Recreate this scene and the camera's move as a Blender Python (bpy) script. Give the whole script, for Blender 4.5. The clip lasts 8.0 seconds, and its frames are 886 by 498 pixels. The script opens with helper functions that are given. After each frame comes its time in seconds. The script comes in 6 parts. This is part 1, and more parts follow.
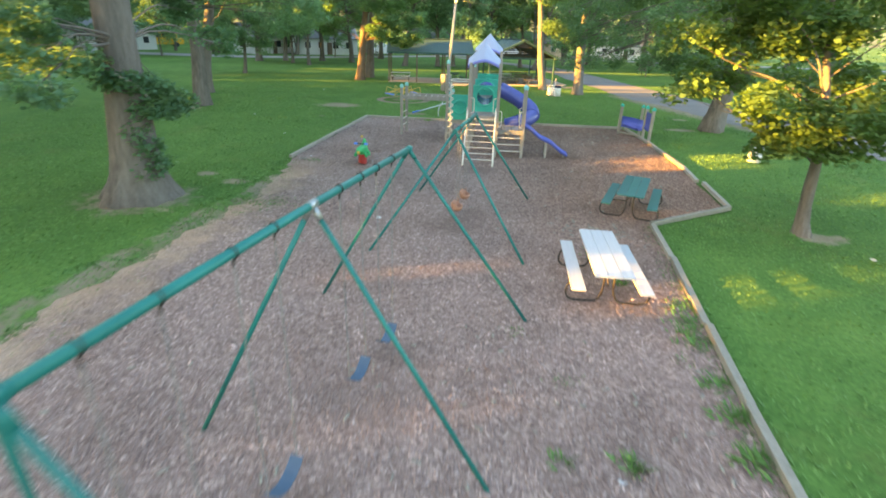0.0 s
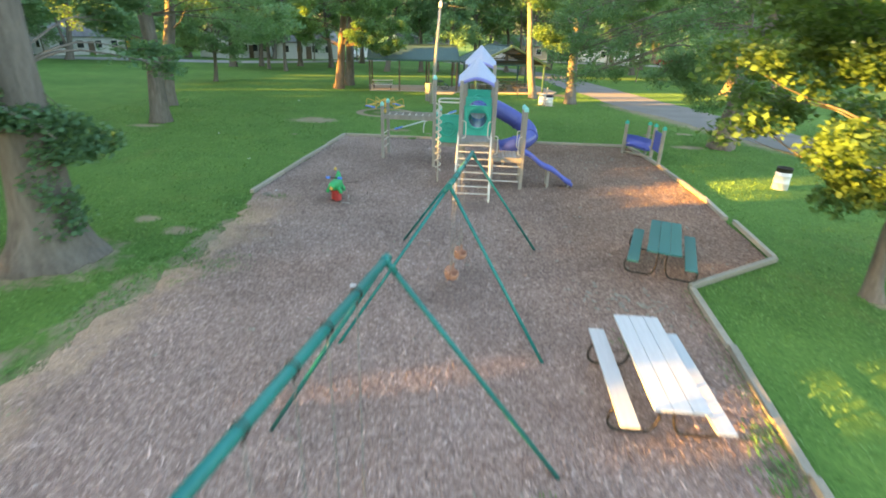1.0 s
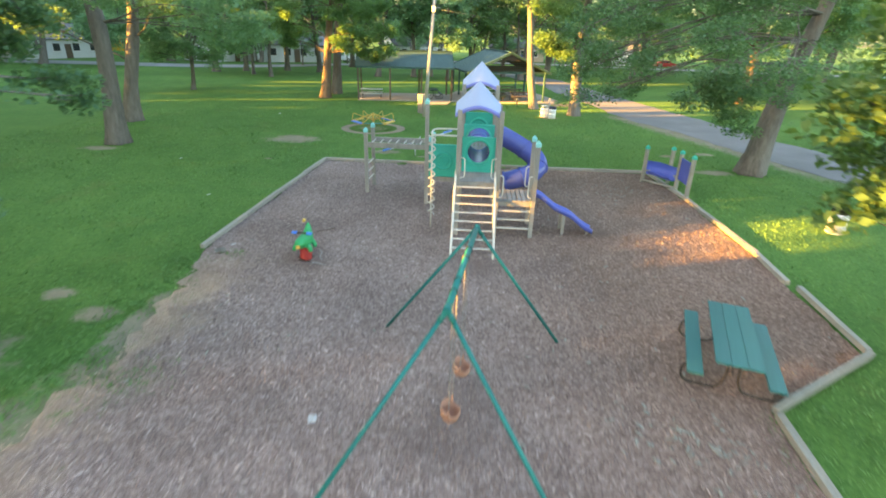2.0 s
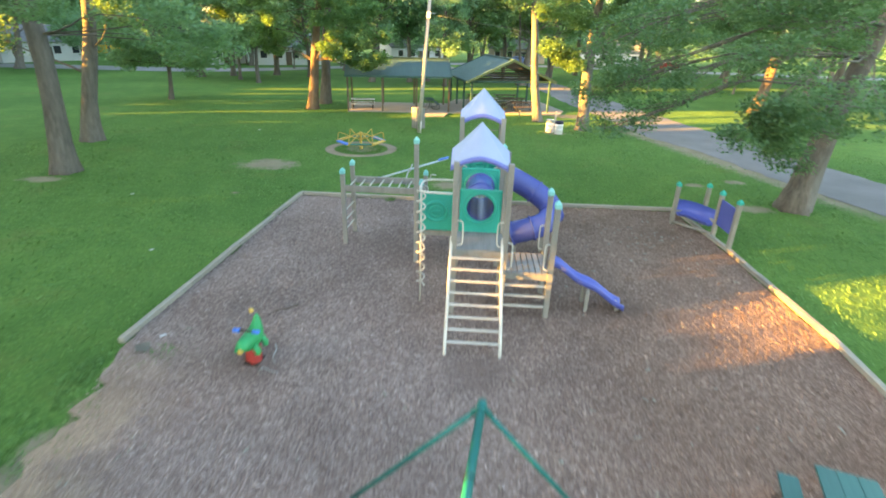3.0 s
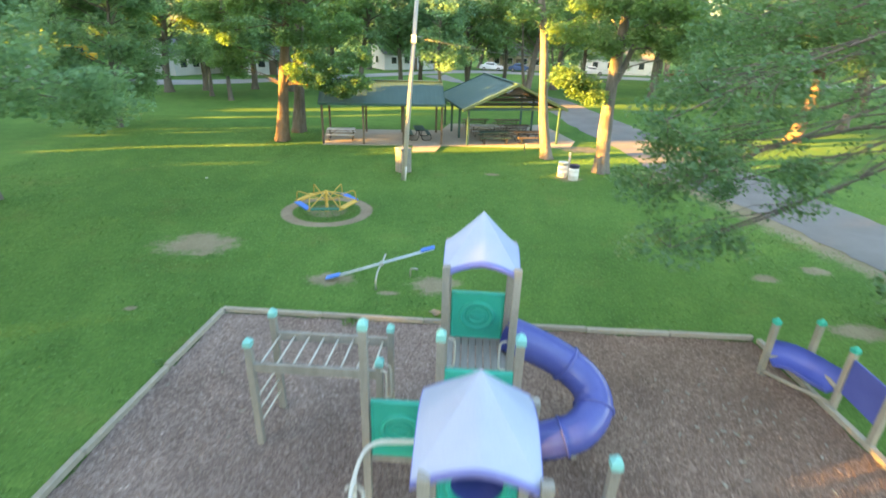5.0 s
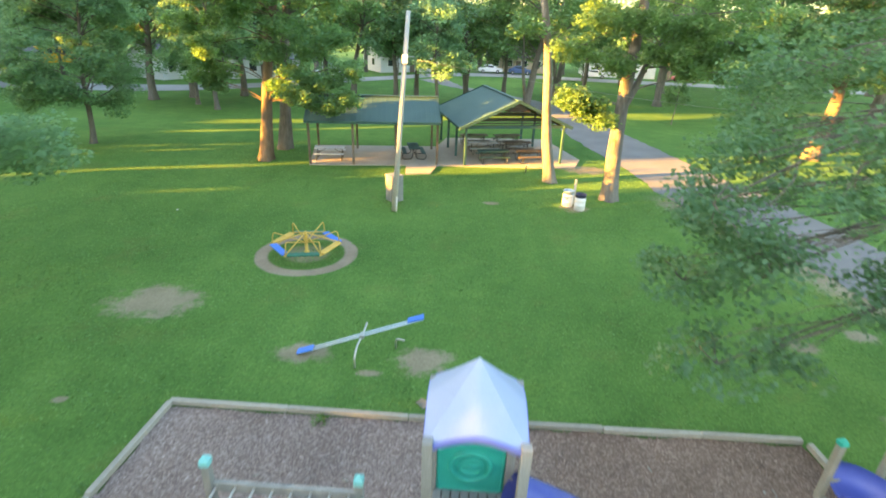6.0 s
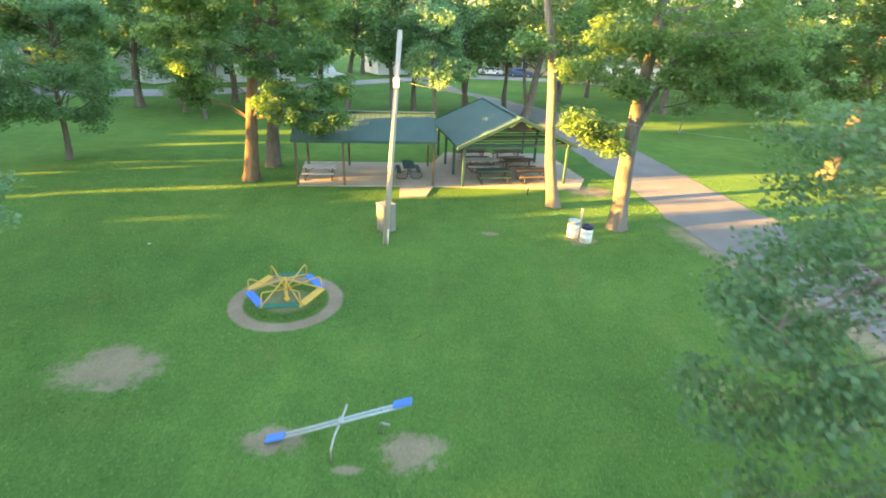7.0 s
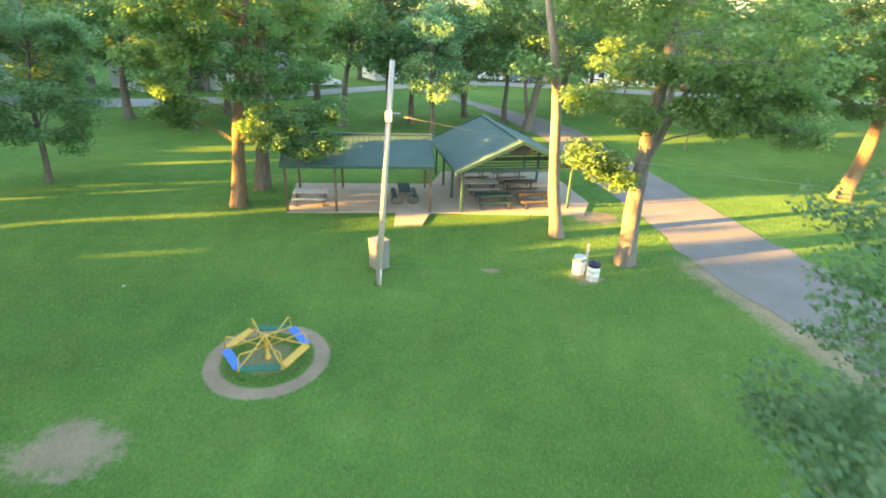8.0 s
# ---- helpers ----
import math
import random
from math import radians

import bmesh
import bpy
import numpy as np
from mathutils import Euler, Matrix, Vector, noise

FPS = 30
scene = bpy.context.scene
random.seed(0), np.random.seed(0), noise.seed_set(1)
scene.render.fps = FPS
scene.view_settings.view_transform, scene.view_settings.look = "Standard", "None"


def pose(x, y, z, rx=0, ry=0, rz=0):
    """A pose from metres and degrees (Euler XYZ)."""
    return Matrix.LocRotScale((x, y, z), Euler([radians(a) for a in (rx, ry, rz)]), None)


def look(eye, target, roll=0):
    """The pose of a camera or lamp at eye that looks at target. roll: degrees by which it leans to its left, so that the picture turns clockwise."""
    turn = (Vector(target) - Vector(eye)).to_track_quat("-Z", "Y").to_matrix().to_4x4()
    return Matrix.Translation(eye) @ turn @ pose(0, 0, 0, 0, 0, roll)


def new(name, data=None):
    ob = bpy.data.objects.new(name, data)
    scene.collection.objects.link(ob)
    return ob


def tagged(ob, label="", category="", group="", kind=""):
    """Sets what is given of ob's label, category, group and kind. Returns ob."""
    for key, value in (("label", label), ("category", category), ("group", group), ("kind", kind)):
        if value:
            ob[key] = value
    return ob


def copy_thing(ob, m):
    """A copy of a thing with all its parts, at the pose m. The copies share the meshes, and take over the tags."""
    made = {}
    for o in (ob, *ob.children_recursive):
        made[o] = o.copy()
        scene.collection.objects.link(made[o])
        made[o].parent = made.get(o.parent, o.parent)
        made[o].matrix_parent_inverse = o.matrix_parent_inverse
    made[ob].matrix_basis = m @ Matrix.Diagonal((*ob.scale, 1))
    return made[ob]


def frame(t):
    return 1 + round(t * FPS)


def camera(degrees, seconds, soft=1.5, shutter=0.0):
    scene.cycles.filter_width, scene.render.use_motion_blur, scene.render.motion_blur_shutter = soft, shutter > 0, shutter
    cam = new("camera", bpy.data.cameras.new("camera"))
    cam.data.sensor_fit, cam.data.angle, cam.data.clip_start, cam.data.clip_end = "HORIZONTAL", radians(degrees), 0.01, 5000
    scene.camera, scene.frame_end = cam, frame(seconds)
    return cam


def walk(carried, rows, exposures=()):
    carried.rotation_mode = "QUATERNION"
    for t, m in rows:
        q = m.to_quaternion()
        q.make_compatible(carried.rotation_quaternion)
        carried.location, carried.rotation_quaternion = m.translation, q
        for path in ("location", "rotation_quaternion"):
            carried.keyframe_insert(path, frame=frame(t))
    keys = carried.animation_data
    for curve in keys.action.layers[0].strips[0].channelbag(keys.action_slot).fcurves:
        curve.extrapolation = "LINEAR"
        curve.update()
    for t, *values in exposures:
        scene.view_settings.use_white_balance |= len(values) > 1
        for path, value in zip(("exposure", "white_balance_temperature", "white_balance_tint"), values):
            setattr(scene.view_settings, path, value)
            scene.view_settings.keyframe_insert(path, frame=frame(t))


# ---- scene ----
cam = camera(82.1, 8.0, soft=1.75, shutter=0.7)
PATH = [
    (0, (0.875, -0.701, 4.819), (0.814, 1.135, 4.03), 1.9),
    (0.5, (0.716, 0.887, 4.999), (0.688, 2.725, 4.212), 1.9),
    (1, (0.608, 2.498, 5.198), (0.604, 4.337, 4.413), 1.8),
    (1.5, (0.533, 4.277, 5.421), (0.543, 6.116, 4.636), 1.8),
    (3, (0.673, 9.877, 6.272), (0.695, 11.712, 5.478), 1.8),
    (3.5, (0.777, 11.826, 6.593), (0.801, 13.66, 5.796), 1.8),
    (4, (0.869, 13.635, 6.907), (0.896, 15.468, 6.109), 1.9),
    (4.5, (0.981, 15.285, 7.215), (1.008, 17.118, 6.415), 1.8),
    (5, (1.096, 16.975, 7.562), (1.124, 18.808, 6.762), 1.9),
    (6.5, (1.382, 21.172, 8.938), (1.417, 22.996, 8.118), 2.2),
    (7, (1.456, 22.388, 9.362), (1.492, 24.211, 8.536), 2.3),
    (7.5, (1.505, 23.469, 9.868), (1.542, 25.29, 9.038), 2.3),
    (8, (1.556, 24.516, 10.329), (1.593, 26.338, 9.499), 2.3),
]
walk(cam, [(t, look(eye, target, roll)) for t, eye, target, roll in PATH], [(0.0, 3.9, 7000, 10), (1.5, 3.98, 7000, 10), (3.0, 4.13, 7000, 10), (5.0, 4.23, 7000, 10), (8.0, 4.3, 6900, 10)])

# ---- light: a low warm evening sun from the west, and the sky ----
SUN_TRAVEL = Vector((0.961, 0.276, 0.0)).normalized()
SUN_UP = radians(8.0)
world = bpy.data.worlds.new("evening_sky")
scene.world = world
world.use_nodes = True
wn = world.node_tree
sky = wn.nodes.new("ShaderNodeTexSky")
sky.sky_type = "NISHITA"
sky.sun_disc = False
sky.sun_elevation = SUN_UP
sky.sun_rotation = math.atan2(-SUN_TRAVEL.x, -SUN_TRAVEL.y)
sky.air_density, sky.dust_density, sky.ozone_density = 1.0, 2.0, 1.0
wn.links.new(sky.outputs["Color"], wn.nodes["Background"].inputs["Color"])
wn.nodes["Background"].inputs["Strength"].default_value = 0.085
sun_data = bpy.data.lights.new("sun", "SUN")
sun_data.energy, sun_data.angle, sun_data.color = 5.0, radians(0.45), (1.0, 0.495, 0.078)
sun = new("sun", sun_data)
sun_way = Vector((SUN_TRAVEL.x * math.cos(SUN_UP), SUN_TRAVEL.y * math.cos(SUN_UP), -math.sin(SUN_UP)))
sun.matrix_world = Matrix.Translation((-60, -20, 40)) @ sun_way.to_track_quat("-Z", "Y").to_matrix().to_4x4()


# ---- materials ----
def nodes_of(name):
    m = bpy.data.materials.new(name)
    m.use_nodes = True
    t = m.node_tree
    return m, t, t.nodes["Principled BSDF"]


def add(t, kind, **values):
    n = t.nodes.new(kind)
    for k, v in values.items():
        n.inputs[k].default_value = v
    return n


def noise_node(t, vec, scale, detail=4.0, rough=0.6):
    n = add(t, "ShaderNodeTexNoise", Scale=scale, Detail=detail, Roughness=rough)
    t.links.new(vec, n.inputs["Vector"])
    return n.outputs["Fac"]


def ramp(t, fac, a, b, ca, cb, mid=None):
    r = t.nodes.new("ShaderNodeValToRGB")
    r.color_ramp.elements[0].position, r.color_ramp.elements[0].color = a, (*ca, 1)
    r.color_ramp.elements[1].position, r.color_ramp.elements[1].color = b, (*cb, 1)
    if mid:
        e = r.color_ramp.elements.new(mid[0])
        e.color = (*mid[1], 1)
    t.links.new(fac, r.inputs["Fac"])
    return r.outputs["Color"]


def mixed(t, fac, a, b, mode="MIX"):
    m = t.nodes.new("ShaderNodeMix")
    m.data_type, m.blend_type = "RGBA", mode
    for sock, v in (("Factor", fac), ("A", a), ("B", b)):
        s = [i for i in m.inputs if i.name == sock and i.enabled][0]
        if isinstance(v, (int, float)):
            s.default_value = v
        elif isinstance(v, tuple):
            s.default_value = (*v, 1)
        else:
            t.links.new(v, s)
    return [o for o in m.outputs if o.enabled][0]


def calc(t, op, a, b=0.0, clamp=False):
    n = t.nodes.new("ShaderNodeMath")
    n.operation, n.use_clamp = op, clamp
    for i, v in enumerate((a, b)):
        if isinstance(v, (int, float)):
            n.inputs[i].default_value = v
        else:
            t.links.new(v, n.inputs[i])
    return n.outputs[0]


def bumped(t, bsdf, height, strength, distance):
    b = add(t, "ShaderNodeBump", Strength=strength, Distance=distance)
    t.links.new(height, b.inputs["Height"])
    t.links.new(b.outputs["Normal"], bsdf.inputs["Normal"])


def surface(name, dark, light, rough=0.6, metal=0.0, big=1.5, fine=25.0, bump=0.15, depth=0.01, vary=0.0, stretch=(1, 1, 1), wear=None, rough_to=None):
    """A worn surface: two scales of colour variation, relief, and if wanted patches of wear of a second colour."""
    m, t, b = nodes_of(name)
    co = t.nodes.new("ShaderNodeTexCoord").outputs["Object"]
    mp = add(t, "ShaderNodeMapping", Scale=stretch)
    t.links.new(co, mp.inputs["Vector"])
    v = mp.outputs["Vector"]
    n1, n2 = noise_node(t, v, big), noise_node(t, v, fine, 5.0, 0.7)
    fac = calc(t, "ADD", calc(t, "MULTIPLY", n1, 0.55), calc(t, "MULTIPLY", n2, 0.45))
    col = ramp(t, fac, 0.32, 0.68, dark, light)
    if wear:
        w = ramp(t, noise_node(t, v, wear[1], 6.0, 0.75), wear[2], wear[2] + 0.06, (0, 0, 0), (1, 1, 1))
        col = mixed(t, w, col, wear[0])
    if vary:
        rnd = t.nodes.new("ShaderNodeObjectInfo").outputs["Random"]
        k = calc(t, "ADD", calc(t, "MULTIPLY", rnd, 2 * vary), 1.0 - vary)
        hs = t.nodes.new("ShaderNodeHueSaturation")
        t.links.new(k, hs.inputs["Value"])
        t.links.new(col, hs.inputs["Color"])
        col = hs.outputs["Color"]
    t.links.new(col, b.inputs["Base Color"])
    r = calc(t, "ADD", calc(t, "MULTIPLY", n2, (rough_to or rough + 0.15) - rough), rough)
    t.links.new(r, b.inputs["Roughness"])
    b.inputs["Metallic"].default_value = metal
    if bump:
        bumped(t, b, n2, bump, depth)
    return m


def leaf_material(name, dark, light, through_col, amount=0.35, grain=1.1, own=0.45):
    m, t, b = nodes_of(name)
    g = t.nodes.new("ShaderNodeNewGeometry")
    tone = calc(t, "ADD", calc(t, "MULTIPLY", g.outputs["Random Per Island"], own), calc(t, "MULTIPLY", noise_node(t, g.outputs["Position"], grain, 3), 1 - own))
    col = ramp(t, tone, 0.15, 0.85, dark, light)
    rnd = t.nodes.new("ShaderNodeObjectInfo").outputs["Random"]
    hs = t.nodes.new("ShaderNodeHueSaturation")
    t.links.new(calc(t, "ADD", calc(t, "MULTIPLY", rnd, 0.05), 0.475), hs.inputs["Hue"])
    t.links.new(calc(t, "ADD", calc(t, "MULTIPLY", rnd, 0.3), 0.85), hs.inputs["Value"])
    t.links.new(col, hs.inputs["Color"])
    t.links.new(hs.outputs["Color"], b.inputs["Base Color"])
    b.inputs["Roughness"].default_value = 0.6
    b.inputs["Specular IOR Level"].default_value = 0.25
    tr = add(t, "ShaderNodeBsdfTranslucent", Color=(*through_col, 1))
    mx = add(t, "ShaderNodeMixShader", Fac=amount)
    t.links.new(b.outputs[0], mx.inputs[1])
    t.links.new(tr.outputs[0], mx.inputs[2])
    t.links.new(mx.outputs[0], t.nodes["Material Output"].inputs["Surface"])
    return m


# bare places in the lawn: centre, half widths
BARE = [(-7.6, 34.2, 1.6, 1.2), (-2.25, 31.62, 0.9, 0.5), (1.1, 31.38, 0.88, 0.66), (4.1, 45.0, 0.42, 0.3), (-0.35, 30.8, 0.38, 0.16), (-7.5, 29.5, 0.2, 0.14),
        (-6.9, 5.0, 0.5, 2.6), (-6.6, 8.4, 0.4, 1.6), (-6.1, 11.4, 0.45, 1.8), (-5.6, 14.6, 0.4, 2.2), (-7.9, 16.2, 0.45, 0.35), (-6.6, 15.4, 0.5, 0.35), (-8.6, 13.2, 1.7, 1.5),
        (10.6, 12.4, 0.75, 0.45), (8.4, 44.6, 0.8, 0.7), (-16.0, 30.6, 1.0, 0.5), (11.0, 52.3, 1.6, 1.2), (12.4, 32.5, 0.55, 0.35), (14.6, 33.2, 0.6, 0.4), (13.2, 29.2, 0.9, 0.6)]
RING = (-3.72, 38.15, 1.42, 2.02)


def ground_material():
    m, t, b = nodes_of("lawn")
    pos = t.nodes.new("ShaderNodeNewGeometry").outputs["Position"]
    n_big, n_mid, n_fine = noise_node(t, pos, 0.11, 4), noise_node(t, pos, 0.9, 5, 0.65), noise_node(t, pos, 14.0, 6, 0.75)
    f = calc(t, "ADD", calc(t, "ADD", calc(t, "MULTIPLY", n_big, 0.35), calc(t, "MULTIPLY", n_mid, 0.24)), calc(t, "MULTIPLY", n_fine, 0.41))
    grass = ramp(t, f, 0.37, 0.63, (0.05, 0.115, 0.027), (0.135, 0.245, 0.058), (0.5, (0.085, 0.177, 0.041)))
    tuft = ramp(t, noise_node(t, pos, 7.0, 4, 0.7), 0.34, 0.66, (0.82, 0.83, 0.8), (1.18, 1.16, 1.17))
    grass = mixed(t, 1.0, grass, tuft, "MULTIPLY")
    dry = ramp(t, noise_node(t, pos, 0.35, 5, 0.7), 0.56, 0.74, (0, 0, 0), (0.55, 0.55, 0.55))
    grass = mixed(t, dry, grass, (0.13, 0.15, 0.045))
    rag = calc(t, "MULTIPLY", calc(t, "SUBTRACT", noise_node(t, pos, 1.9, 8, 0.78), 0.5), 2.6)
    mask = None
    for cx, cy, rx, ry in BARE:
        mp = add(t, "ShaderNodeMapping", Location=(-cx / rx, -cy / ry, 0), Scale=(1 / rx, 1 / ry, 0))
        t.links.new(pos, mp.inputs["Vector"])
        ln = t.nodes.new("ShaderNodeVectorMath")
        ln.operation = "LENGTH"
        t.links.new(mp.outputs["Vector"], ln.inputs[0])
        d = calc(t, "SUBTRACT", calc(t, "ADD", 1.0, rag), ln.outputs["Value"])
        d = calc(t, "MULTIPLY", calc(t, "MULTIPLY", d, 2.4, True), 0.85)
        mask = d if mask is None else calc(t, "MAXIMUM", mask, d)
    mp = add(t, "ShaderNodeMapping", Location=(-RING[0], -RING[1], 0), Scale=(1, 1, 0))
    t.links.new(pos, mp.inputs["Vector"])
    ln = t.nodes.new("ShaderNodeVectorMath")
    ln.operation = "LENGTH"
    t.links.new(mp.outputs["Vector"], ln.inputs[0])
    r = calc(t, "ADD", ln.outputs["Value"], calc(t, "MULTIPLY", rag, 0.09))
    inside = calc(t, "MULTIPLY", calc(t, "SUBTRACT", RING[3], r), 12.0, True)
    outside = calc(t, "MULTIPLY", calc(t, "SUBTRACT", r, RING[2]), 10.0, True)
    hub = calc(t, "MULTIPLY", calc(t, "SUBTRACT", 0.95, r), 4.0, True)
    mask = calc(t, "MAXIMUM", mask, calc(t, "MULTIPLY", inside, outside))
    mask = calc(t, "MAXIMUM", mask, calc(t, "MULTIPLY", hub, 0.6))
    xyz = add(t, "ShaderNodeSeparateXYZ")
    t.links.new(pos, xyz.inputs[0])
    # earth trodden bare along the open side of the play area
    out = calc(t, "SUBTRACT", calc(t, "SUBTRACT", calc(t, "MULTIPLY", xyz.outputs[1], 0.11), 6.75), xyz.outputs[0])
    band = calc(t, "SUBTRACT", calc(t, "ADD", 0.75, calc(t, "MULTIPLY", rag, 0.75)), calc(t, "ABSOLUTE", out))
    band = calc(t, "MULTIPLY", calc(t, "MULTIPLY", band, 1.6, True), calc(t, "MULTIPLY", calc(t, "SUBTRACT", 17.0, xyz.outputs[1]), 0.4, True))
    mask = calc(t, "MAXIMUM", mask, calc(t, "MULTIPLY", band, 0.8))
    # the gravelly fringe along the west side of the drive
    off = calc(t, "SUBTRACT", calc(t, "ADD", calc(t, "MULTIPLY", calc(t, "SUBTRACT", 48.0, xyz.outputs[1]), 0.235), 13.9), xyz.outputs[0])
    fringe = calc(t, "MULTIPLY", calc(t, "SUBTRACT", calc(t, "ADD", 1.5, calc(t, "MULTIPLY", rag, 1.2)), off), 1.2, True)
    span = calc(t, "MULTIPLY", calc(t, "MULTIPLY", calc(t, "SUBTRACT", 47.5, xyz.outputs[1]), 0.5, True), calc(t, "MULTIPLY", calc(t, "SUBTRACT", xyz.outputs[1], 27.0), 0.3, True))
    fringe = calc(t, "MULTIPLY", calc(t, "MULTIPLY", fringe, span), calc(t, "MULTIPLY", calc(t, "ADD", off, 1.5), 4.0, True))
    mask = calc(t, "MAXIMUM", mask, calc(t, "MULTIPLY", fringe, 0.85))
    dirt = ramp(t, calc(t, "ADD", calc(t, "MULTIPLY", n_mid, 0.5), calc(t, "MULTIPLY", n_fine, 0.5)), 0.35, 0.65, (0.2, 0.16, 0.112), (0.35, 0.29, 0.22))
    t.links.new(mixed(t, mask, grass, dirt), b.inputs["Base Color"])
    b.inputs["Roughness"].default_value = 0.95
    b.inputs["Specular IOR Level"].default_value = 0.1
    bumped(t, b, n_fine, 0.12, 0.02)
    return m


M_LAWN = ground_material()


# trodden hollows under the swings, at the foot of the slide and the ladder
HOLLOWS = [(-0.35, 5.2, 1.15, 0.95), (0.0, 6.0, 0.7, 0.6), (-0.9, 3.1, 0.8, 0.7), (-1.15, 2.0, 0.8, 0.7), (0.85, 12.1, 1.1, 0.9), (1.1, 13.0, 0.9, 0.8), (1.4, 18.2, 0.9, 0.8), (5.5, 20.9, 0.8, 0.6), (-2.95, 18.4, 0.9, 0.9), (8.3, 26.2, 1.0, 1.0)]


def mulch_material(name, chips):
    m, t, b = nodes_of(name)
    g = t.nodes.new("ShaderNodeNewGeometry")
    pos = g.outputs["Position"]
    n_big, n_fine = noise_node(t, pos, 0.35, 4), noise_node(t, pos, 22.0, 6, 0.75)
    if chips:
        col = ramp(t, g.outputs["Random Per Island"], 0.0, 1.0, (0.135, 0.112, 0.104), (0.43, 0.39, 0.37), (0.7, (0.24, 0.205, 0.192)))
    else:
        vo = add(t, "ShaderNodeTexVoronoi", Scale=28.0, Randomness=1.0)
        t.links.new(pos, vo.inputs["Vector"])
        sep = t.nodes.new("ShaderNodeSeparateColor")
        t.links.new(vo.outputs["Color"], sep.inputs[0])
        col = ramp(t, sep.outputs[0], 0.0, 1.0, (0.15, 0.125, 0.113), (0.34, 0.303, 0.28), (0.6, (0.235, 0.2, 0.182)))
        bumped(t, b, calc(t, "ADD", vo.outputs["Distance"], n_fine), 1.0, 0.045)
    worn = None
    for cx, cy, rx, ry in HOLLOWS:
        mp = add(t, "ShaderNodeMapping", Location=(-cx / rx, -cy / ry, 0), Scale=(1 / rx, 1 / ry, 0))
        t.links.new(pos, mp.inputs["Vector"])
        ln = t.nodes.new("ShaderNodeVectorMath")
        ln.operation = "LENGTH"
        t.links.new(mp.outputs["Vector"], ln.inputs[0])
        d = calc(t, "SUBTRACT", calc(t, "ADD", 1.0, calc(t, "MULTIPLY", calc(t, "SUBTRACT", noise_node(t, pos, 2.0, 3), 0.5), 1.2)), ln.outputs["Value"])
        d = calc(t, "MULTIPLY", calc(t, "MULTIPLY", d, 1.6, True), 0.5)
        worn = d if worn is None else calc(t, "MAXIMUM", worn, d)
    col = mixed(t, worn, col, (0.14, 0.12, 0.11))
    # trodden earth washed over the open west edge
    xyz = add(t, "ShaderNodeSeparateXYZ")
    t.links.new(pos, xyz.inputs[0])
    edge = calc(t, "SUBTRACT", xyz.outputs[0], calc(t, "ADD", calc(t, "MULTIPLY", xyz.outputs[1], 0.11), -6.9))
    edge = calc(t, "ADD", edge, calc(t, "MULTIPLY", calc(t, "SUBTRACT", noise_node(t, pos, 1.1, 7, 0.75), 0.5), 4.2))
    earth = calc(t, "MULTIPLY", calc(t, "SUBTRACT", 1.0, calc(t, "DIVIDE", edge, 1.1), True), calc(t, "MULTIPLY", calc(t, "SUBTRACT", 19.0, xyz.outputs[1]), 0.4, True))
    col = mixed(t, calc(t, "MULTIPLY", earth, 0.75), col, ramp(t, n_fine, 0.35, 0.65, (0.27, 0.225, 0.165), (0.43, 0.37, 0.28)))
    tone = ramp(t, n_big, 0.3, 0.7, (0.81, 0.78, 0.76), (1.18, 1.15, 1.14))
    # multiplier changing along y: lighter and redder near end, darker far end
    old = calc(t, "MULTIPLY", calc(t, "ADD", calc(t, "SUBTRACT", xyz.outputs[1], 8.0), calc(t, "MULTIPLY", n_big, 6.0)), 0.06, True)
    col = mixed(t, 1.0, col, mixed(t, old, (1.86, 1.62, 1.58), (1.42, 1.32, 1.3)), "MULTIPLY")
    # shade of the trees on the east side, put into the colour as darker brown
    east_shade = calc(t, "MULTIPLY", calc(t, "ADD", calc(t, "SUBTRACT", xyz.outputs[0], 3.2), calc(t, "MULTIPLY", n_big, 4.0)), 0.3, True)
    east_shade = calc(t, "MULTIPLY", east_shade, calc(t, "MULTIPLY", calc(t, "SUBTRACT", xyz.outputs[1], 7.0), 0.15, True))
    col = mixed(t, east_shade, col, mixed(t, 1.0, col, (0.89, 0.8, 0.7), "MULTIPLY"))
    t.links.new(mixed(t, 1.0, col, tone, "MULTIPLY"), b.inputs["Base Color"])
    b.inputs["Roughness"].default_value = 0.9
    b.inputs["Specular IOR Level"].default_value = 0.2
    return m


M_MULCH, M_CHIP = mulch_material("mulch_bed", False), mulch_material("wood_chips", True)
M_BLADE = leaf_material("grass_blades", (0.055, 0.125, 0.034), (0.215, 0.37, 0.112), (0.15, 0.29, 0.05), 0.2, 8.0, 0.3)
M_LEAF = leaf_material("oak_leaves", (0.072, 0.168, 0.086), (0.185, 0.33, 0.155), (0.24, 0.38, 0.08), 0.32)
M_LEAF_PALE = leaf_material("pale_leaves", (0.108, 0.225, 0.14), (0.235, 0.395, 0.24), (0.32, 0.52, 0.2), 0.42)
M_LEAF_YOUNG = leaf_material("young_oak_leaves", (0.05, 0.12, 0.045), (0.13, 0.235, 0.075), (0.19, 0.33, 0.045), 0.32)
M_LEAF_MID = leaf_material("mid_green_leaves", (0.09, 0.19, 0.1), (0.21, 0.35, 0.18), (0.28, 0.46, 0.12), 0.48)
M_LEAF_DEEP = leaf_material("deep_green_leaves", (0.06, 0.145, 0.08), (0.15, 0.27, 0.15), (0.2, 0.34, 0.1), 0.42)
M_BARK = surface("bark", (0.065, 0.057, 0.05), (0.235, 0.212, 0.19), 0.9, 0, 1.2, 9.0, 1.0, 0.06, 0.1, (1, 1, 0.22))
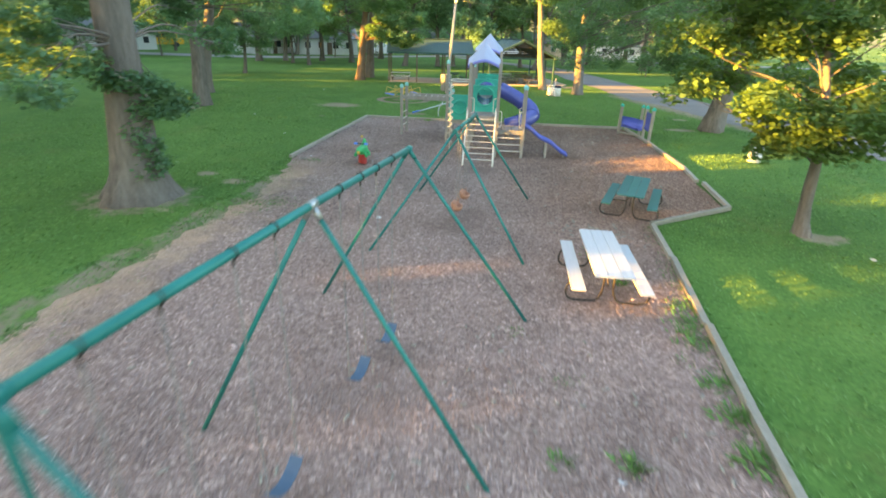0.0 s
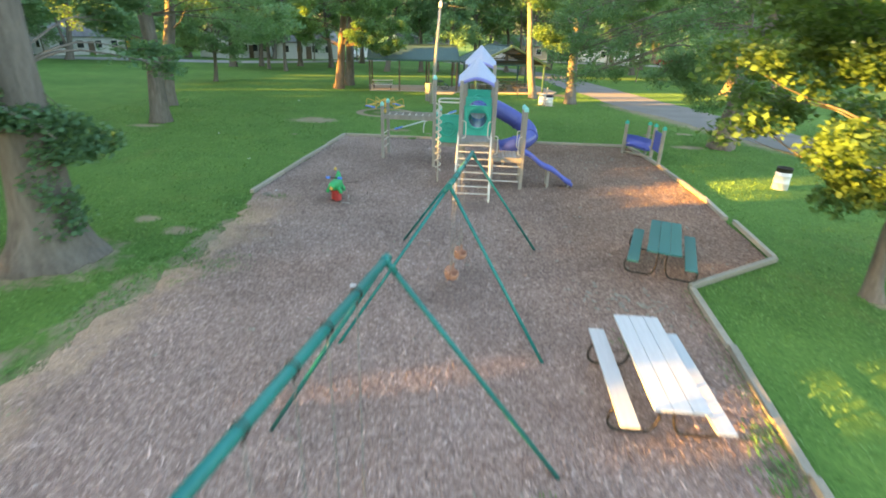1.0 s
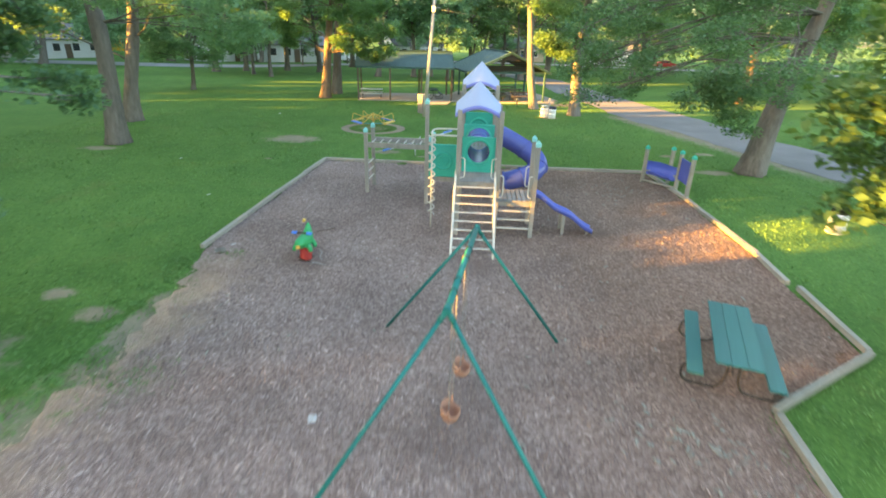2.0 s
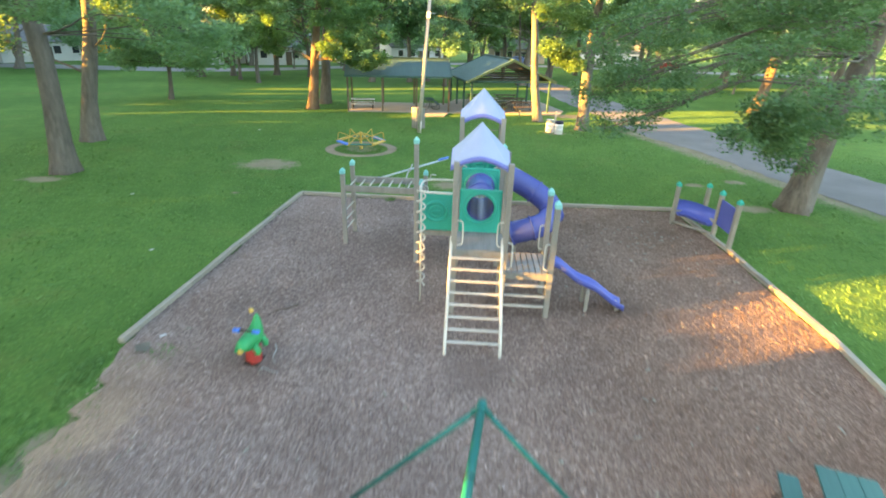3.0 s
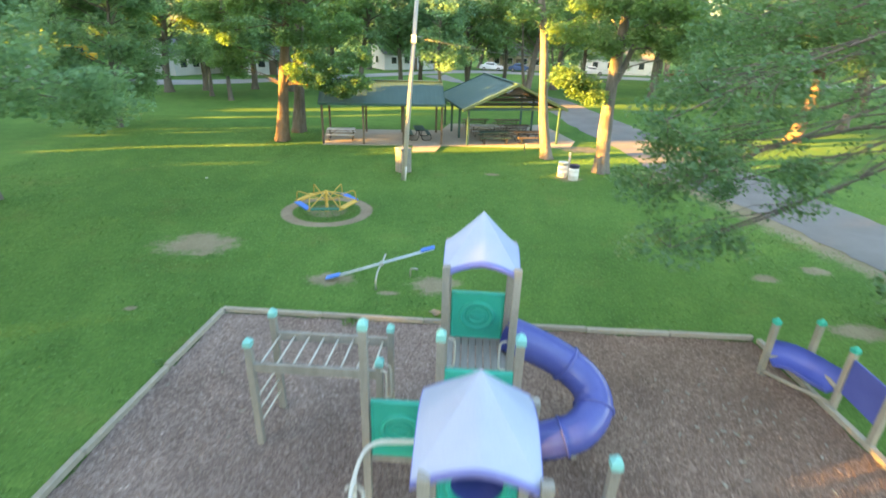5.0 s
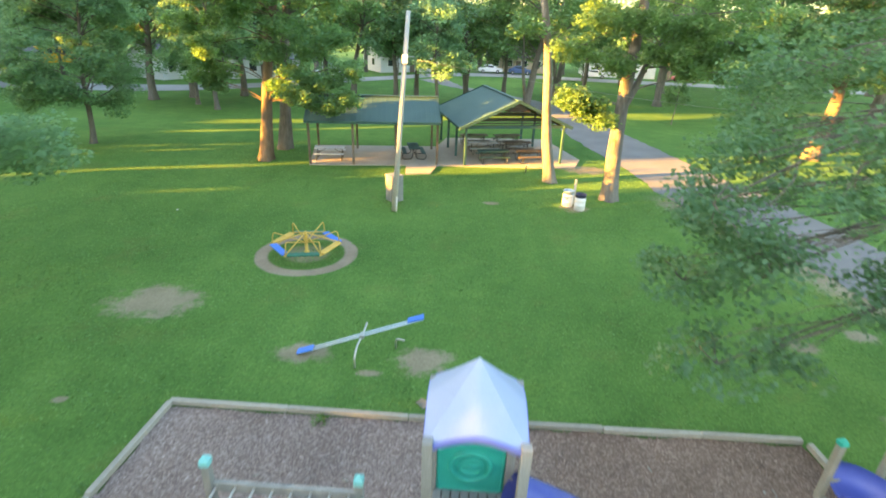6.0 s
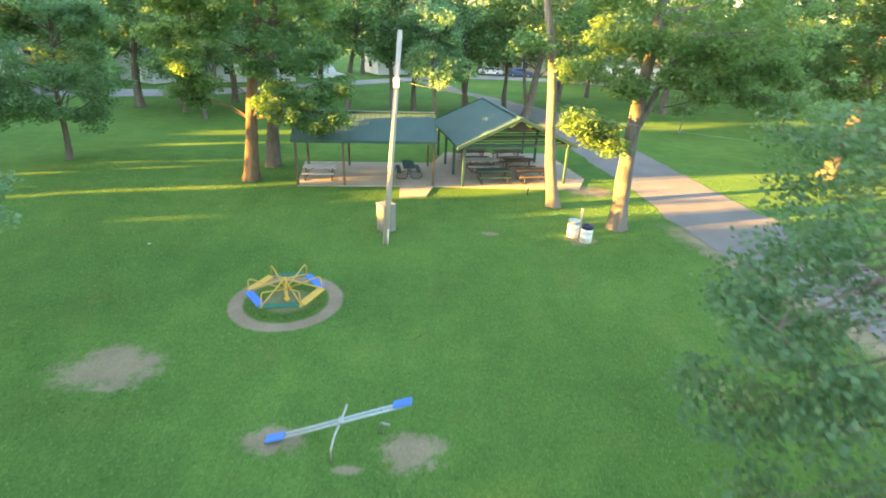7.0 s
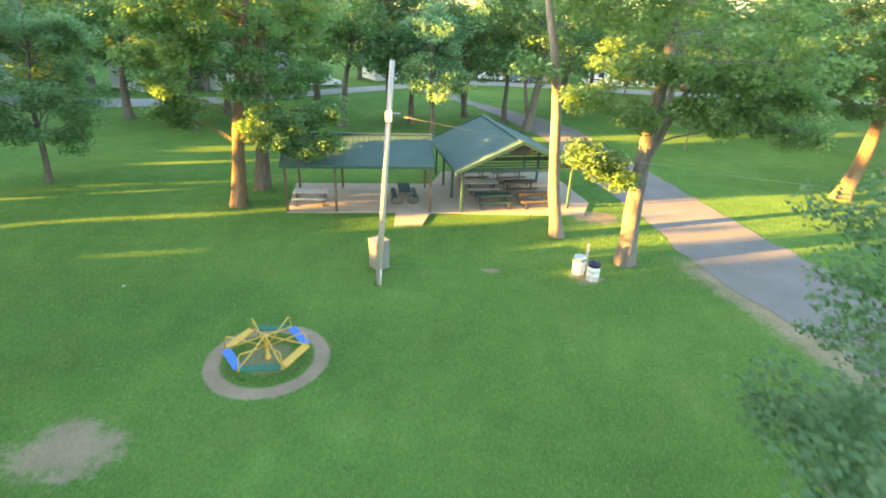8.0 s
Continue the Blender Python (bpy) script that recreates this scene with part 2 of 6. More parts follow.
M_BARK_RUST = surface("rusty_bark", (0.075, 0.052, 0.037), (0.24, 0.172, 0.12), 0.9, 0, 1.1, 9.0, 1.0, 0.06, 0.1, (1, 1, 0.22))
M_BARK_PALE = surface("pale_bark", (0.1, 0.091, 0.085), (0.27, 0.25, 0.23), 0.9, 0, 1.0, 8.0, 0.9, 0.05, 0.1, (1, 1, 0.25))
M_TIMBER = surface("weathered_timber", (0.22, 0.205, 0.17), (0.42, 0.4, 0.34), 0.85, 0, 1.3, 30, 0.5, 0.012, 0.16, (1, 1, 1))
M_POST = surface("weathered_post", (0.2, 0.195, 0.178), (0.38, 0.37, 0.34), 0.85, 0, 1.4, 30, 0.5, 0.01, 0.1, (3, 3, 0.35))
M_DECK = surface("grey_deck", (0.17, 0.175, 0.175), (0.33, 0.335, 0.33), 0.8, 0, 1.6, 35, 0.4, 0.008, 0.15, (3, 0.4, 1))
M_GREEN_PIPE = surface("green_painted_steel", (0.0, 0.125, 0.115), (0.01, 0.205, 0.185), 0.38, 0.1, 1.2, 40, 0.08, 0.003, 0.06, wear=((0.17, 0.2, 0.18), 9.0, 0.7))
M_GALV = surface("galvanised_steel", (0.36, 0.37, 0.37), (0.58, 0.59, 0.6), 0.35, 0.85, 2.0, 50, 0.1, 0.003)
M_CREAM = surface("cream_painted_steel", (0.5, 0.49, 0.44), (0.68, 0.67, 0.62), 0.4, 0.0, 2.0, 45, 0.1, 0.003, wear=((0.34, 0.29, 0.22), 14.0, 0.69))
M_CHAIN = surface("chain_steel", (0.2, 0.19, 0.18), (0.42, 0.4, 0.38), 0.45, 0.7, 6.0, 60, 0.1, 0.002)
M_CAP = surface("turquoise_plastic", (0.16, 0.52, 0.52), (0.28, 0.66, 0.64), 0.45, 0, 3.0, 60, 0.05, 0.002)
M_ROOF_LILAC = surface("lilac_plastic", (0.32, 0.38, 0.535), (0.4, 0.46, 0.62), 0.4, 0, 1.0, 40, 0.05, 0.002)
M_LIP = surface("violet_plastic", (0.16, 0.18, 0.52), (0.22, 0.25, 0.64), 0.4, 0, 2.0, 40, 0.05, 0.002)
M_PANEL = surface("green_plastic", (0.008, 0.34, 0.265), (0.03, 0.45, 0.36), 0.42, 0, 1.5, 45, 0.06, 0.002)
M_TUBE = surface("blue_violet_plastic", (0.068, 0.088, 0.33), (0.105, 0.135, 0.43), 0.16, 0, 1.2, 40, 0.05, 0.002)
M_WAVE = surface("blue_plastic", (0.07, 0.095, 0.4), (0.1, 0.14, 0.52), 0.32, 0, 1.5, 40, 0.05, 0.002, wear=((0.3, 0.3, 0.55), 10, 0.71))
M_SEAT_BLUE = surface("blue_rubber", (0.045, 0.085, 0.14), (0.08, 0.14, 0.22), 0.5, 0, 3, 50, 0.1, 0.002)
M_BUCKET = surface("orange_brown_rubber", (0.3, 0.14, 0.085), (0.46, 0.24, 0.16), 0.5, 0, 3, 50, 0.1, 0.002)
M_BLACK = surface("black_rubber", (0.012, 0.012, 0.012), (0.035, 0.034, 0.033), 0.6, 0, 3, 50, 0.1, 0.002)
M_DARK_PIPE = surface("dark_steel_pipe", (0.03, 0.026, 0.022), (0.09, 0.075, 0.06), 0.5, 0.6, 3, 40, 0.2, 0.003)
M_WHITE_WOOD = surface("white_painted_wood", (0.44, 0.46, 0.49), (0.59, 0.61, 0.64), 0.5, 0, 1.2, 26, 0.2, 0.004, 0.04, (1, 0.12, 1), wear=((0.4, 0.39, 0.38), 7.0, 0.71))
M_TEAL_WOOD = surface("teal_painted_wood", (0.02, 0.12, 0.112), (0.045, 0.18, 0.168), 0.42, 0, 1.2, 26, 0.2, 0.004, 0.08, (1, 0.12, 1), wear=((0.2, 0.24, 0.22), 8.0, 0.7))
M_GREEN_WOOD = surface("dark_green_wood", (0.022, 0.062, 0.056), (0.045, 0.112, 0.104), 0.6, 0, 1.5, 26, 0.2, 0.004, 0.1)
M_BROWN_WOOD = surface("brown_wood", (0.085, 0.06, 0.042), (0.2, 0.15, 0.11), 0.75, 0, 1.5, 26, 0.3, 0.006, 0.15)
M_RIDER = surface("bright_green_plastic", (0.01, 0.27, 0.085), (0.03, 0.4, 0.14), 0.4, 0, 4, 60, 0.05, 0.002)
M_RED = surface("red_spring_steel", (0.3, 0.02, 0.02), (0.46, 0.05, 0.04), 0.4, 0.1, 4, 60, 0.1, 0.002)
M_YELLOW = surface("yellow_paint", (0.55, 0.34, 0.06), (0.72, 0.49, 0.12), 0.5, 0, 3, 40, 0.1, 0.002, wear=((0.3, 0.22, 0.12), 9, 0.7))
M_BRIGHT_BLUE = surface("bright_blue_plastic", (0.04, 0.16, 0.62), (0.07, 0.24, 0.78), 0.4, 0, 3, 40, 0.06, 0.002)
M_SEESAW = surface("pale_blue_steel", (0.4, 0.5, 0.58), (0.55, 0.65, 0.72), 0.4, 0.2, 2, 40, 0.06, 0.002)
M_GREEN_SEAT = surface("dark_green_plastic", (0.01, 0.12, 0.08), (0.03, 0.19, 0.13), 0.45, 0, 3, 40, 0.06, 0.002)
M_CONCRETE = surface("concrete", (0.28, 0.24, 0.195), (0.43, 0.375, 0.31), 0.9, 0, 0.5, 18, 0.25, 0.01, 0.05, wear=((0.27, 0.23, 0.19), 1.2, 0.62))
M_ASPHALT = surface("pale_asphalt", (0.13, 0.128, 0.128), (0.215, 0.212, 0.212), 0.92, 0, 0.35, 30, 0.5, 0.012, wear=((0.27, 0.25, 0.225), 0.6, 0.65))
M_STREET = surface("street_asphalt", (0.2, 0.2, 0.2), (0.32, 0.32, 0.32), 0.92, 0, 0.2, 12, 0.3, 0.01)
M_METAL_ROOF = surface("green_metal_roof", (0.04, 0.088, 0.08), (0.065, 0.125, 0.112), 0.45, 0.0, 0.6, 20, 0.08, 0.004, 0.05)
# brown wood darkened: the gable's shade is put into its colour
M_SHADED_WOOD = surface("dark_weathered_wood", (0.035, 0.027, 0.021), (0.085, 0.066, 0.052), 0.8, 0, 1.5, 26, 0.3, 0.006, 0.15)
M_POLE = surface("pale_wood_pole", (0.34, 0.33, 0.315), (0.52, 0.505, 0.48), 0.8, 0, 1.0, 22, 0.4, 0.008, 0, (3, 3, 0.3))
M_WHITE_PAINT = surface("white_paint", (0.68, 0.68, 0.69), (0.82, 0.82, 0.83), 0.5, 0, 1.2, 20, 0.1, 0.003, 0, wear=((0.45, 0.4, 0.35), 6, 0.7))
M_NAVY = surface("navy_paint", (0.02, 0.025, 0.07), (0.05, 0.055, 0.12), 0.5, 0, 3, 40, 0.1, 0.002)
M_SIDING = surface("white_siding", (0.6, 0.62, 0.65), (0.74, 0.76, 0.78), 0.6, 0, 0.5, 6, 0.1, 0.004, 0.08)
M_TAN = surface("tan_siding", (0.42, 0.33, 0.24), (0.56, 0.46, 0.35), 0.7, 0, 0.5, 6, 0.1, 0.004, 0.08)
M_SHINGLE = surface("grey_shingles", (0.13, 0.13, 0.14), (0.28, 0.28, 0.29), 0.9, 0, 1.0, 10, 0.4, 0.02, 0.15)
M_GLASS_DARK = surface("dark_window_glass", (0.02, 0.025, 0.03), (0.05, 0.06, 0.07), 0.08, 0, 1, 3, 0, 0.001)
M_CAR_WHITE = surface("white_car_paint", (0.66, 0.67, 0.69), (0.75, 0.76, 0.78), 0.25, 0, 1, 8, 0, 0.001)
M_CAR_BLUE = surface("blue_car_paint", (0.05, 0.09, 0.2), (0.07, 0.12, 0.26), 0.25, 0.2, 1, 8, 0, 0.001)
M_CAR_RED = surface("red_car_paint", (0.3, 0.03, 0.03), (0.36, 0.05, 0.04), 0.25, 0.1, 1, 8, 0, 0.001)
M_BUS = surface("bus_yellow_paint", (0.6, 0.33, 0.02), (0.7, 0.4, 0.04), 0.35, 0, 1, 8, 0, 0.001)


# ---- building blocks ----
def linked(name, bm, material, parent=None, m=None):
    me = bpy.data.meshes.new(name)
    bm.to_mesh(me)
    bm.free()
    me.materials.append(material)
    ob = new(name, me)
    if parent:
        ob.parent = parent
    if m is not None:
        ob.matrix_basis = m
    return ob


def part(name, bm, material, parent, label="", m=None):
    return tagged(linked(name, bm, material, parent, m), label)


def twin(ob, parent, m=None):
    """Another object on the same mesh."""
    o = new(ob.name.split(".")[0], ob.data)
    o.parent = parent
    if m is not None:
        o.matrix_basis = m
    return o


def thing(name, label, category, m=None, group="", kind=""):
    ob = new(name)
    ob.empty_display_size = 0.2
    if m is not None:
        ob.matrix_basis = m
    return tagged(ob, label, category, group, kind)


def box(bm, c, s, rot=None, bevel=0.0):
    m = Matrix.Translation(c) @ (rot or Matrix()) @ Matrix.Diagonal((*s, 1))
    vs = bmesh.ops.create_cube(bm, size=1.0, matrix=m)["verts"]
    if bevel:
        es = {e for v in vs for e in v.link_edges}
        bmesh.ops.bevel(bm, geom=list(es), offset=bevel, segments=2, profile=0.7, affect="EDGES")
    return bm


def boxed(c, s, rot=None, bevel=0.0):
    return box(bmesh.new(), c, s, rot, bevel)


def sweep(bm, pts, radius, seg=8, closed=False, cap=True, smooth=True, flat=None):
    """A tube along pts; radius a number or one for each point. flat: (width, height) factors of the section."""
    pts = [Vector(p) for p in pts]
    n = len(pts)
    rad = radius if isinstance(radius, (list, tuple)) else [radius] * n
    tang = []
    for i in range(n):
        a, b = pts[(i - 1) % n if closed else max(i - 1, 0)], pts[(i + 1) % n if closed else min(i + 1, n - 1)]
        tang.append((b - a).normalized())
    side = tang[0].cross(Vector((0, 0, 1)))
    if side.length < 1e-3:
        side = Vector((1, 0, 0))
    side.normalize()
    rings = []
    for i in range(n):
        side = side - tang[i] * side.dot(tang[i])
        side.normalize()
        up = side.cross(tang[i])
        fa, fb = flat or (1, 1)
        rings.append([bm.verts.new(pts[i] + (side * math.cos(k * math.tau / seg) * fa + up * math.sin(k * math.tau / seg) * fb) * rad[i]) for k in range(seg)])
    for i in range(n if closed else n - 1):
        a, b = rings[i], rings[(i + 1) % n]
        for k in range(seg):
            f = bm.faces.new((a[k], a[(k + 1) % seg], b[(k + 1) % seg], b[k]))
            f.smooth = smooth
    if cap and not closed:
        bm.faces.new(list(reversed(rings[0])))
        bm.faces.new(rings[-1])
    return bm


def tube(pts, radius, seg=8, closed=False, cap=True):
    return sweep(bmesh.new(), pts, radius, seg, closed, cap)


def curved(pts, steps=6):
    """A smooth line through pts."""
    p = [Vector(q) for q in pts]
    p = [2 * p[0] - p[1]] + p + [2 * p[-1] - p[-2]]
    out = []
    for i in range(1, len(p) - 2):
        for k in range(steps):
            u = k / steps
            out.append(0.5 * (2 * p[i] + (p[i + 1] - p[i - 1]) * u + (2 * p[i - 1] - 5 * p[i] + 4 * p[i + 1] - p[i + 2]) * u * u
                              + (3 * p[i] - p[i - 1] - 3 * p[i + 1] + p[i + 2]) * u ** 3))
    out.append(p[-2])
    return out


def lathe(profile, seg=20, centre=(0, 0)):
    bm = bmesh.new()
    rings = [[bm.verts.new((centre[0] + r * math.cos(k * math.tau / seg), centre[1] + r * math.sin(k * math.tau / seg), z)) for k in range(seg)] for r, z in profile]
    for a, b in zip(rings, rings[1:]):
        for k in range(seg):
            bm.faces.new((a[k], a[(k + 1) % seg], b[(k + 1) % seg], b[k])).smooth = True
    bm.faces.new(list(reversed(rings[0])))
    bm.faces.new(rings[-1])
    return bm


def slab(outline, z0, z1):
    bm = bmesh.new()
    lo, hi = [bm.verts.new((x, y, z0)) for x, y in outline], [bm.verts.new((x, y, z1)) for x, y in outline]
    n = len(outline)
    bm.faces.new(hi)
    bm.faces.new(list(reversed(lo)))
    for i in range(n):
        bm.faces.new((lo[i], lo[(i + 1) % n], hi[(i + 1) % n], hi[i]))
    bmesh.ops.recalc_face_normals(bm, faces=bm.faces)
    return bm


def array_mesh(name, verts, quads, material):
    """A mesh of many small four-cornered pieces from arrays."""
    me = bpy.data.meshes.new(name)
    me.vertices.add(len(verts))
    me.vertices.foreach_set("co", np.asarray(verts, dtype=np.float32).ravel())
    me.loops.add(quads.size)
    me.loops.foreach_set("vertex_index", quads.astype(np.int32).ravel())
    me.polygons.add(len(quads))
    me.polygons.foreach_set("loop_start", np.arange(0, quads.size, 4, dtype=np.int32))
    me.materials.append(material)
    me.update(calc_edges=True)
    return me


def in_poly(px, py, poly):
    inside = np.zeros(len(px), bool)
    for (x1, y1), (x2, y2) in zip(poly, poly[1:] + poly[:1]):
        cross = ((y1 > py) != (y2 > py)) & (px < (x2 - x1) * (py - y1) / (y2 - y1 + 1e-12) + x1)
        inside ^= cross
    return inside


# ---- the ground, the mulch bed and the roads ----
MULCH = [(-6.9, -12.0), (-6.8, 0.0), (-6.4, 5.6), (-6.35, 7.2), (-6.0, 9.0), (-5.65, 11.8), (-5.3, 13.6), (-5.35, 15.8), (-5.85, 18.9), (-4.78, 29.35),
         (0.8, 29.02), (9.72, 28.55), (9.86, 24.6), (9.72, 22.9), (9.6, 19.6), (9.32, 17.6), (8.98, 14.55), (6.12, 12.85), (5.82, 10.4), (5.36, 7.4), (5.05, 5.2), (4.76, 3.5), (4.4, 0.0), (4.0, -4.0), (3.5, -12.0)]
DRIVE = [(24.0, 8.0), (19.5, 24.0), (17.3, 32.5), (16.6, 36.5), (15.7, 41.0), (14.5, 44.2), (13.9, 48.0), (13.9, 52.5), (13.2, 57.0), (12.6, 62.0), (12.4, 68.0), (11.6, 75.0), (9.4, 83.0), (6.0, 92.5), (0.5, 101.0),
         (-2.0, 106.0), (2.0, 109.5), (4.5, 98.5), (9.6, 91.0), (13.5, 85.0), (16.2, 79.0), (17.3, 68.5), (18.6, 58.5), (19.2, 52.5), (20.2, 46.5), (20.6, 42.8), (21.2, 37.5), (23.0, 30.0), (27.0, 18.0), (30.0, 8.0)]


def ground():
    bm = bmesh.new()
    steps = [-900, -500, -280, -160, -100, -70] + list(range(-50, 51, 4)) + [70, 100, 160, 280, 500, 900]
    rows = []
    for y in [s + 30 for s in steps]:
        rows.append([bm.verts.new((x, y, 0.0)) for x in steps])
    for a, b in zip(rows, rows[1:]):
        for i in range(len(a) - 1):
            bm.faces.new((a[i], a[i + 1], b[i + 1], b[i]))
    return tagged(linked("ground", bm, M_LAWN), "mown green park lawn with worn bare patches", "lawn", kind="structure")


ground()


def rough_sheet(name, outline, z, material, step, wobble, open_edge=None):
    """A filled outline with a ragged edge, more so where open_edge(x, y) holds."""
    pts = []
    n = len(outline)
    for i in range(n):
        a, b = Vector(outline[i]), Vector(outline[(i + 1) % n])
        k = max(1, int((b - a).length / step))
        for j in range(k):
            p = a.lerp(b, j / k)
            s = wobble * (noise.noise((p.x * 0.9, p.y * 0.9, 3.1)) + 0.6 * noise.noise((p.x * 3.1, p.y * 3.1, 7.7)))
            if open_edge and open_edge(p.x, p.y):
                s = 4.5 * s + 0.25 * noise.noise((p.x * 6.0, p.y * 6.0, 1.3))
            d = (b - a).normalized()
            pts.append((p.x + d.y * s, p.y - d.x * s))
    bm = bmesh.new()
    f = bm.faces.new([bm.verts.new((x, y, z)) for x, y in pts])
    bmesh.ops.triangulate(bm, faces=[f])
    if f.is_valid and f.normal.z < 0 or bm.faces and next(iter(bm.faces)).normal.z < 0:
        bmesh.ops.reverse_faces(bm, faces=bm.faces)
    return linked(name, bm, material)


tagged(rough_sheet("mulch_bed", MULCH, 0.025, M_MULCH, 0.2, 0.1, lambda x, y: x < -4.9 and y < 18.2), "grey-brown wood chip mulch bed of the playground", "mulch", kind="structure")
tagged(rough_sheet("driveway", DRIVE, 0.02, M_ASPHALT, 0.5, 0.22), "pale worn asphalt park drive with gravelly edges", "road", kind="structure")
STREET_LINE = curved([(-160, 74, 0), (-90, 80, 0), (-55, 83.5, 0), (-30, 86.5, 0), (-10, 104, 0), (8, 118, 0), (40, 113, 0), (90, 108, 0), (180, 104, 0)], 5)
bm = bmesh.new()
lanes = [[bm.verts.new((p.x, p.y + dy, 0.03)) for dy in (-3.2, 0.0, 3.2)] for p in STREET_LINE]
for a, b in zip(lanes, lanes[1:]):
    for k in (0, 1):
        bm.faces.new((a[k], b[k], b[k + 1], a[k + 1]))
tagged(linked("street", bm, M_STREET), "pale grey asphalt street beyond the park lawn", "road", kind="structure")


# ---- trees ----
def leaf_cloud(rng, centres, spread, flat, size):
    """Leaves as folded diamonds scattered round the clump centres."""
    n = len(centres)
    off = rng.normal(0, 1, (n, 3))
    off /= np.maximum(1.0, np.linalg.norm(off, axis=1, keepdims=True) / 1.7)
    p = centres + off * np.array([spread, spread, spread * flat])
    a = rng.uniform(0, math.tau, n)
    tilt = rng.normal(-0.25, 0.4, n)
    along = np.stack([np.cos(a) * np.cos(tilt), np.sin(a) * np.cos(tilt), np.sin(tilt)], 1)
    roll = rng.normal(0, 0.5, n)
    side0 = np.stack([-np.sin(a), np.cos(a), np.zeros(n)], 1)
    up0 = np.cross(along, side0)
    side = side0 * np.cos(roll)[:, None] + up0 * np.sin(roll)[:, None]
    up = np.cross(along, side)
    s = (size * rng.uniform(0.6, 1.3, n))[:, None]
    v = np.stack([p - along * s * 0.5, p + side * s * 0.36 + up * s * 0.1 + along * s * 0.08, p + along * s * 0.5, p - side * s * 0.36 + up * s * 0.1 + along * s * 0.08], 1)
    return v.reshape(-1, 3)


def bend(a, b, rng, wander, steps=6, sag=0.0):
    a, b = Vector(a), Vector(b)
    out = []
    ph = rng.uniform(0, math.tau, 3)
    length = (b - a).length
    for i in range(steps + 1):
        u = i / steps
        k = math.sin(u * math.pi)
        w = Vector((math.sin(u * 5 + ph[0]), math.sin(u * 6 + ph[1]), 0.6 * math.sin(u * 5.5 + ph[2]))) * wander * length * k * 0.5
        out.append(a.lerp(b, u) + w + Vector((0, 0, sag * length * k)))
    return out


def tree(name, place, stems, blobs, leaf, leaves, seed, label, leaf_mat=None, bark=None, clump=0.55, per_blob=9, flare=1.35, group="park trees", turn=0.0, twigs=True, seg=10, rise=0.45, limb=0.013):
    """stems: (base offset, tip, radius). blobs: (centre, half sizes, weight, stem) masses of foliage, each on a limb of its own."""
    rng = np.random.default_rng(seed)
    clump, per_blob = clump * 0.7, per_blob * 1.4
    top = thing(name, label, "tree", pose(place[0], place[1], 0, 0, 0, turn), group)
    bm = bmesh.new()
    lines = []
    for base, tip, r in stems:
        line = bend((base[0], base[1], base[2] if len(base) > 2 else -0.15), tip, rng, 0.035, 12)
        low = line[0].z < 0
        lines.append((line, r))
        rad = []
        for i in range(13):
            u = i / 12
            z = line[i].z
            rad.append(r * (1 - 0.72 * u) * (1 + (flare - 1) * low * math.exp(-max(z, 0) / (1.1 * r + 0.1)) * 0.9) * (1 + 0.05 * math.sin(i * 2.1 + seed)))
        # a finer foot with root flutes
        foot = [line[0].lerp(line[1], k / 5) for k in range(5)] + line[1:]
        frad = [r * (1 + (flare - 1) * low * math.exp(-max(p.z, 0) / (0.9 * r + 0.08))) for p in foot[:5]] + rad[1:]
        start = len(bm.verts)
        sweep(bm, foot, frad, seg + 4)
        bm.verts.ensure_lookup_table()
        for v in list(bm.verts)[start:] if low else []:
            z = max(v.co.z, 0.0)
            axis = line[0]
            ang = math.atan2(v.co.y - axis.y, v.co.x - axis.x)
            k = 1 + 0.16 * math.sin(ang * 5 + seed) * math.exp(-z / (1.6 * r + 0.1)) + 0.04 * math.sin(ang * 3 + z * 2.0)
            c = Vector((axis.x, axis.y, v.co.z)).lerp(v.co, k) if z < 1.2 else v.co
            v.co = c
    limbs = bm
    total = sum(b[2] for b in blobs)
    centres = []
    for c, half, weight, s in blobs:
        line, r = lines[s]
        c = Vector(c)
        reach = math.hypot(c.x - line[0].x, c.y - line[0].y)
        zs = [p.z for p in line]
        want = min(max(c.z - rise * reach, zs[-1] * 0.25), zs[-1] * 0.92) if c.z > 3.6 or rise > 0.3 else c.z + 1.2
        want = min(max(want + rng.uniform(-1.0, 1.0) * (c.z > 5), 0.5), zs[-1] * 0.95)
        i = min(range(len(line)), key=lambda k: abs(zs[k] - want))
        bough = bend(line[i], c, rng, 0.09, 7, 0.06)
        if twigs:
            limbs = bmesh.new()
        lr = max(0.018, min(r * 0.36, limb * (bough[-1] - bough[0]).length))
        sweep(limbs, bough, [lr * (1 - 0.75 * k / 7) for k in range(8)], 6, cap=False)
        count = max(3, int(per_blob * weight))
        d = rng.normal(0, 1, (count, 3))
        d /= np.linalg.norm(d, axis=1, keepdims=True)
        d *= rng.uniform(0.35, 1.05, (count, 1)) ** 0.6
        cl = np.array(c) + d * np.array(half)
        if twigs:
            for q in cl[: max(4, count // 2)]:
                sweep(limbs, bend(bough[4 + int(rng.integers(0, 4))], q, rng, 0.1, 3), [lr * 0.3, lr * 0.22, lr * 0.15, lr * 0.08], 4, cap=False)
            part("limb", limbs, bark or M_BARK, top)
        n = int(leaves * weight / total)
        clothed = bough[4:] if (c - bough[0]).length > 4.5 else bough[7:]
        seats = np.concatenate([cl, cl, np.array([tuple(q) for q in clothed])])
        pick = seats[rng.integers(0, len(seats), n)]
        centres.append(pick)
    part("trunk", bm, bark or M_BARK, top)
    centres = np.concatenate(centres)
    v = leaf_cloud(rng, centres, clump, 0.6, leaf)
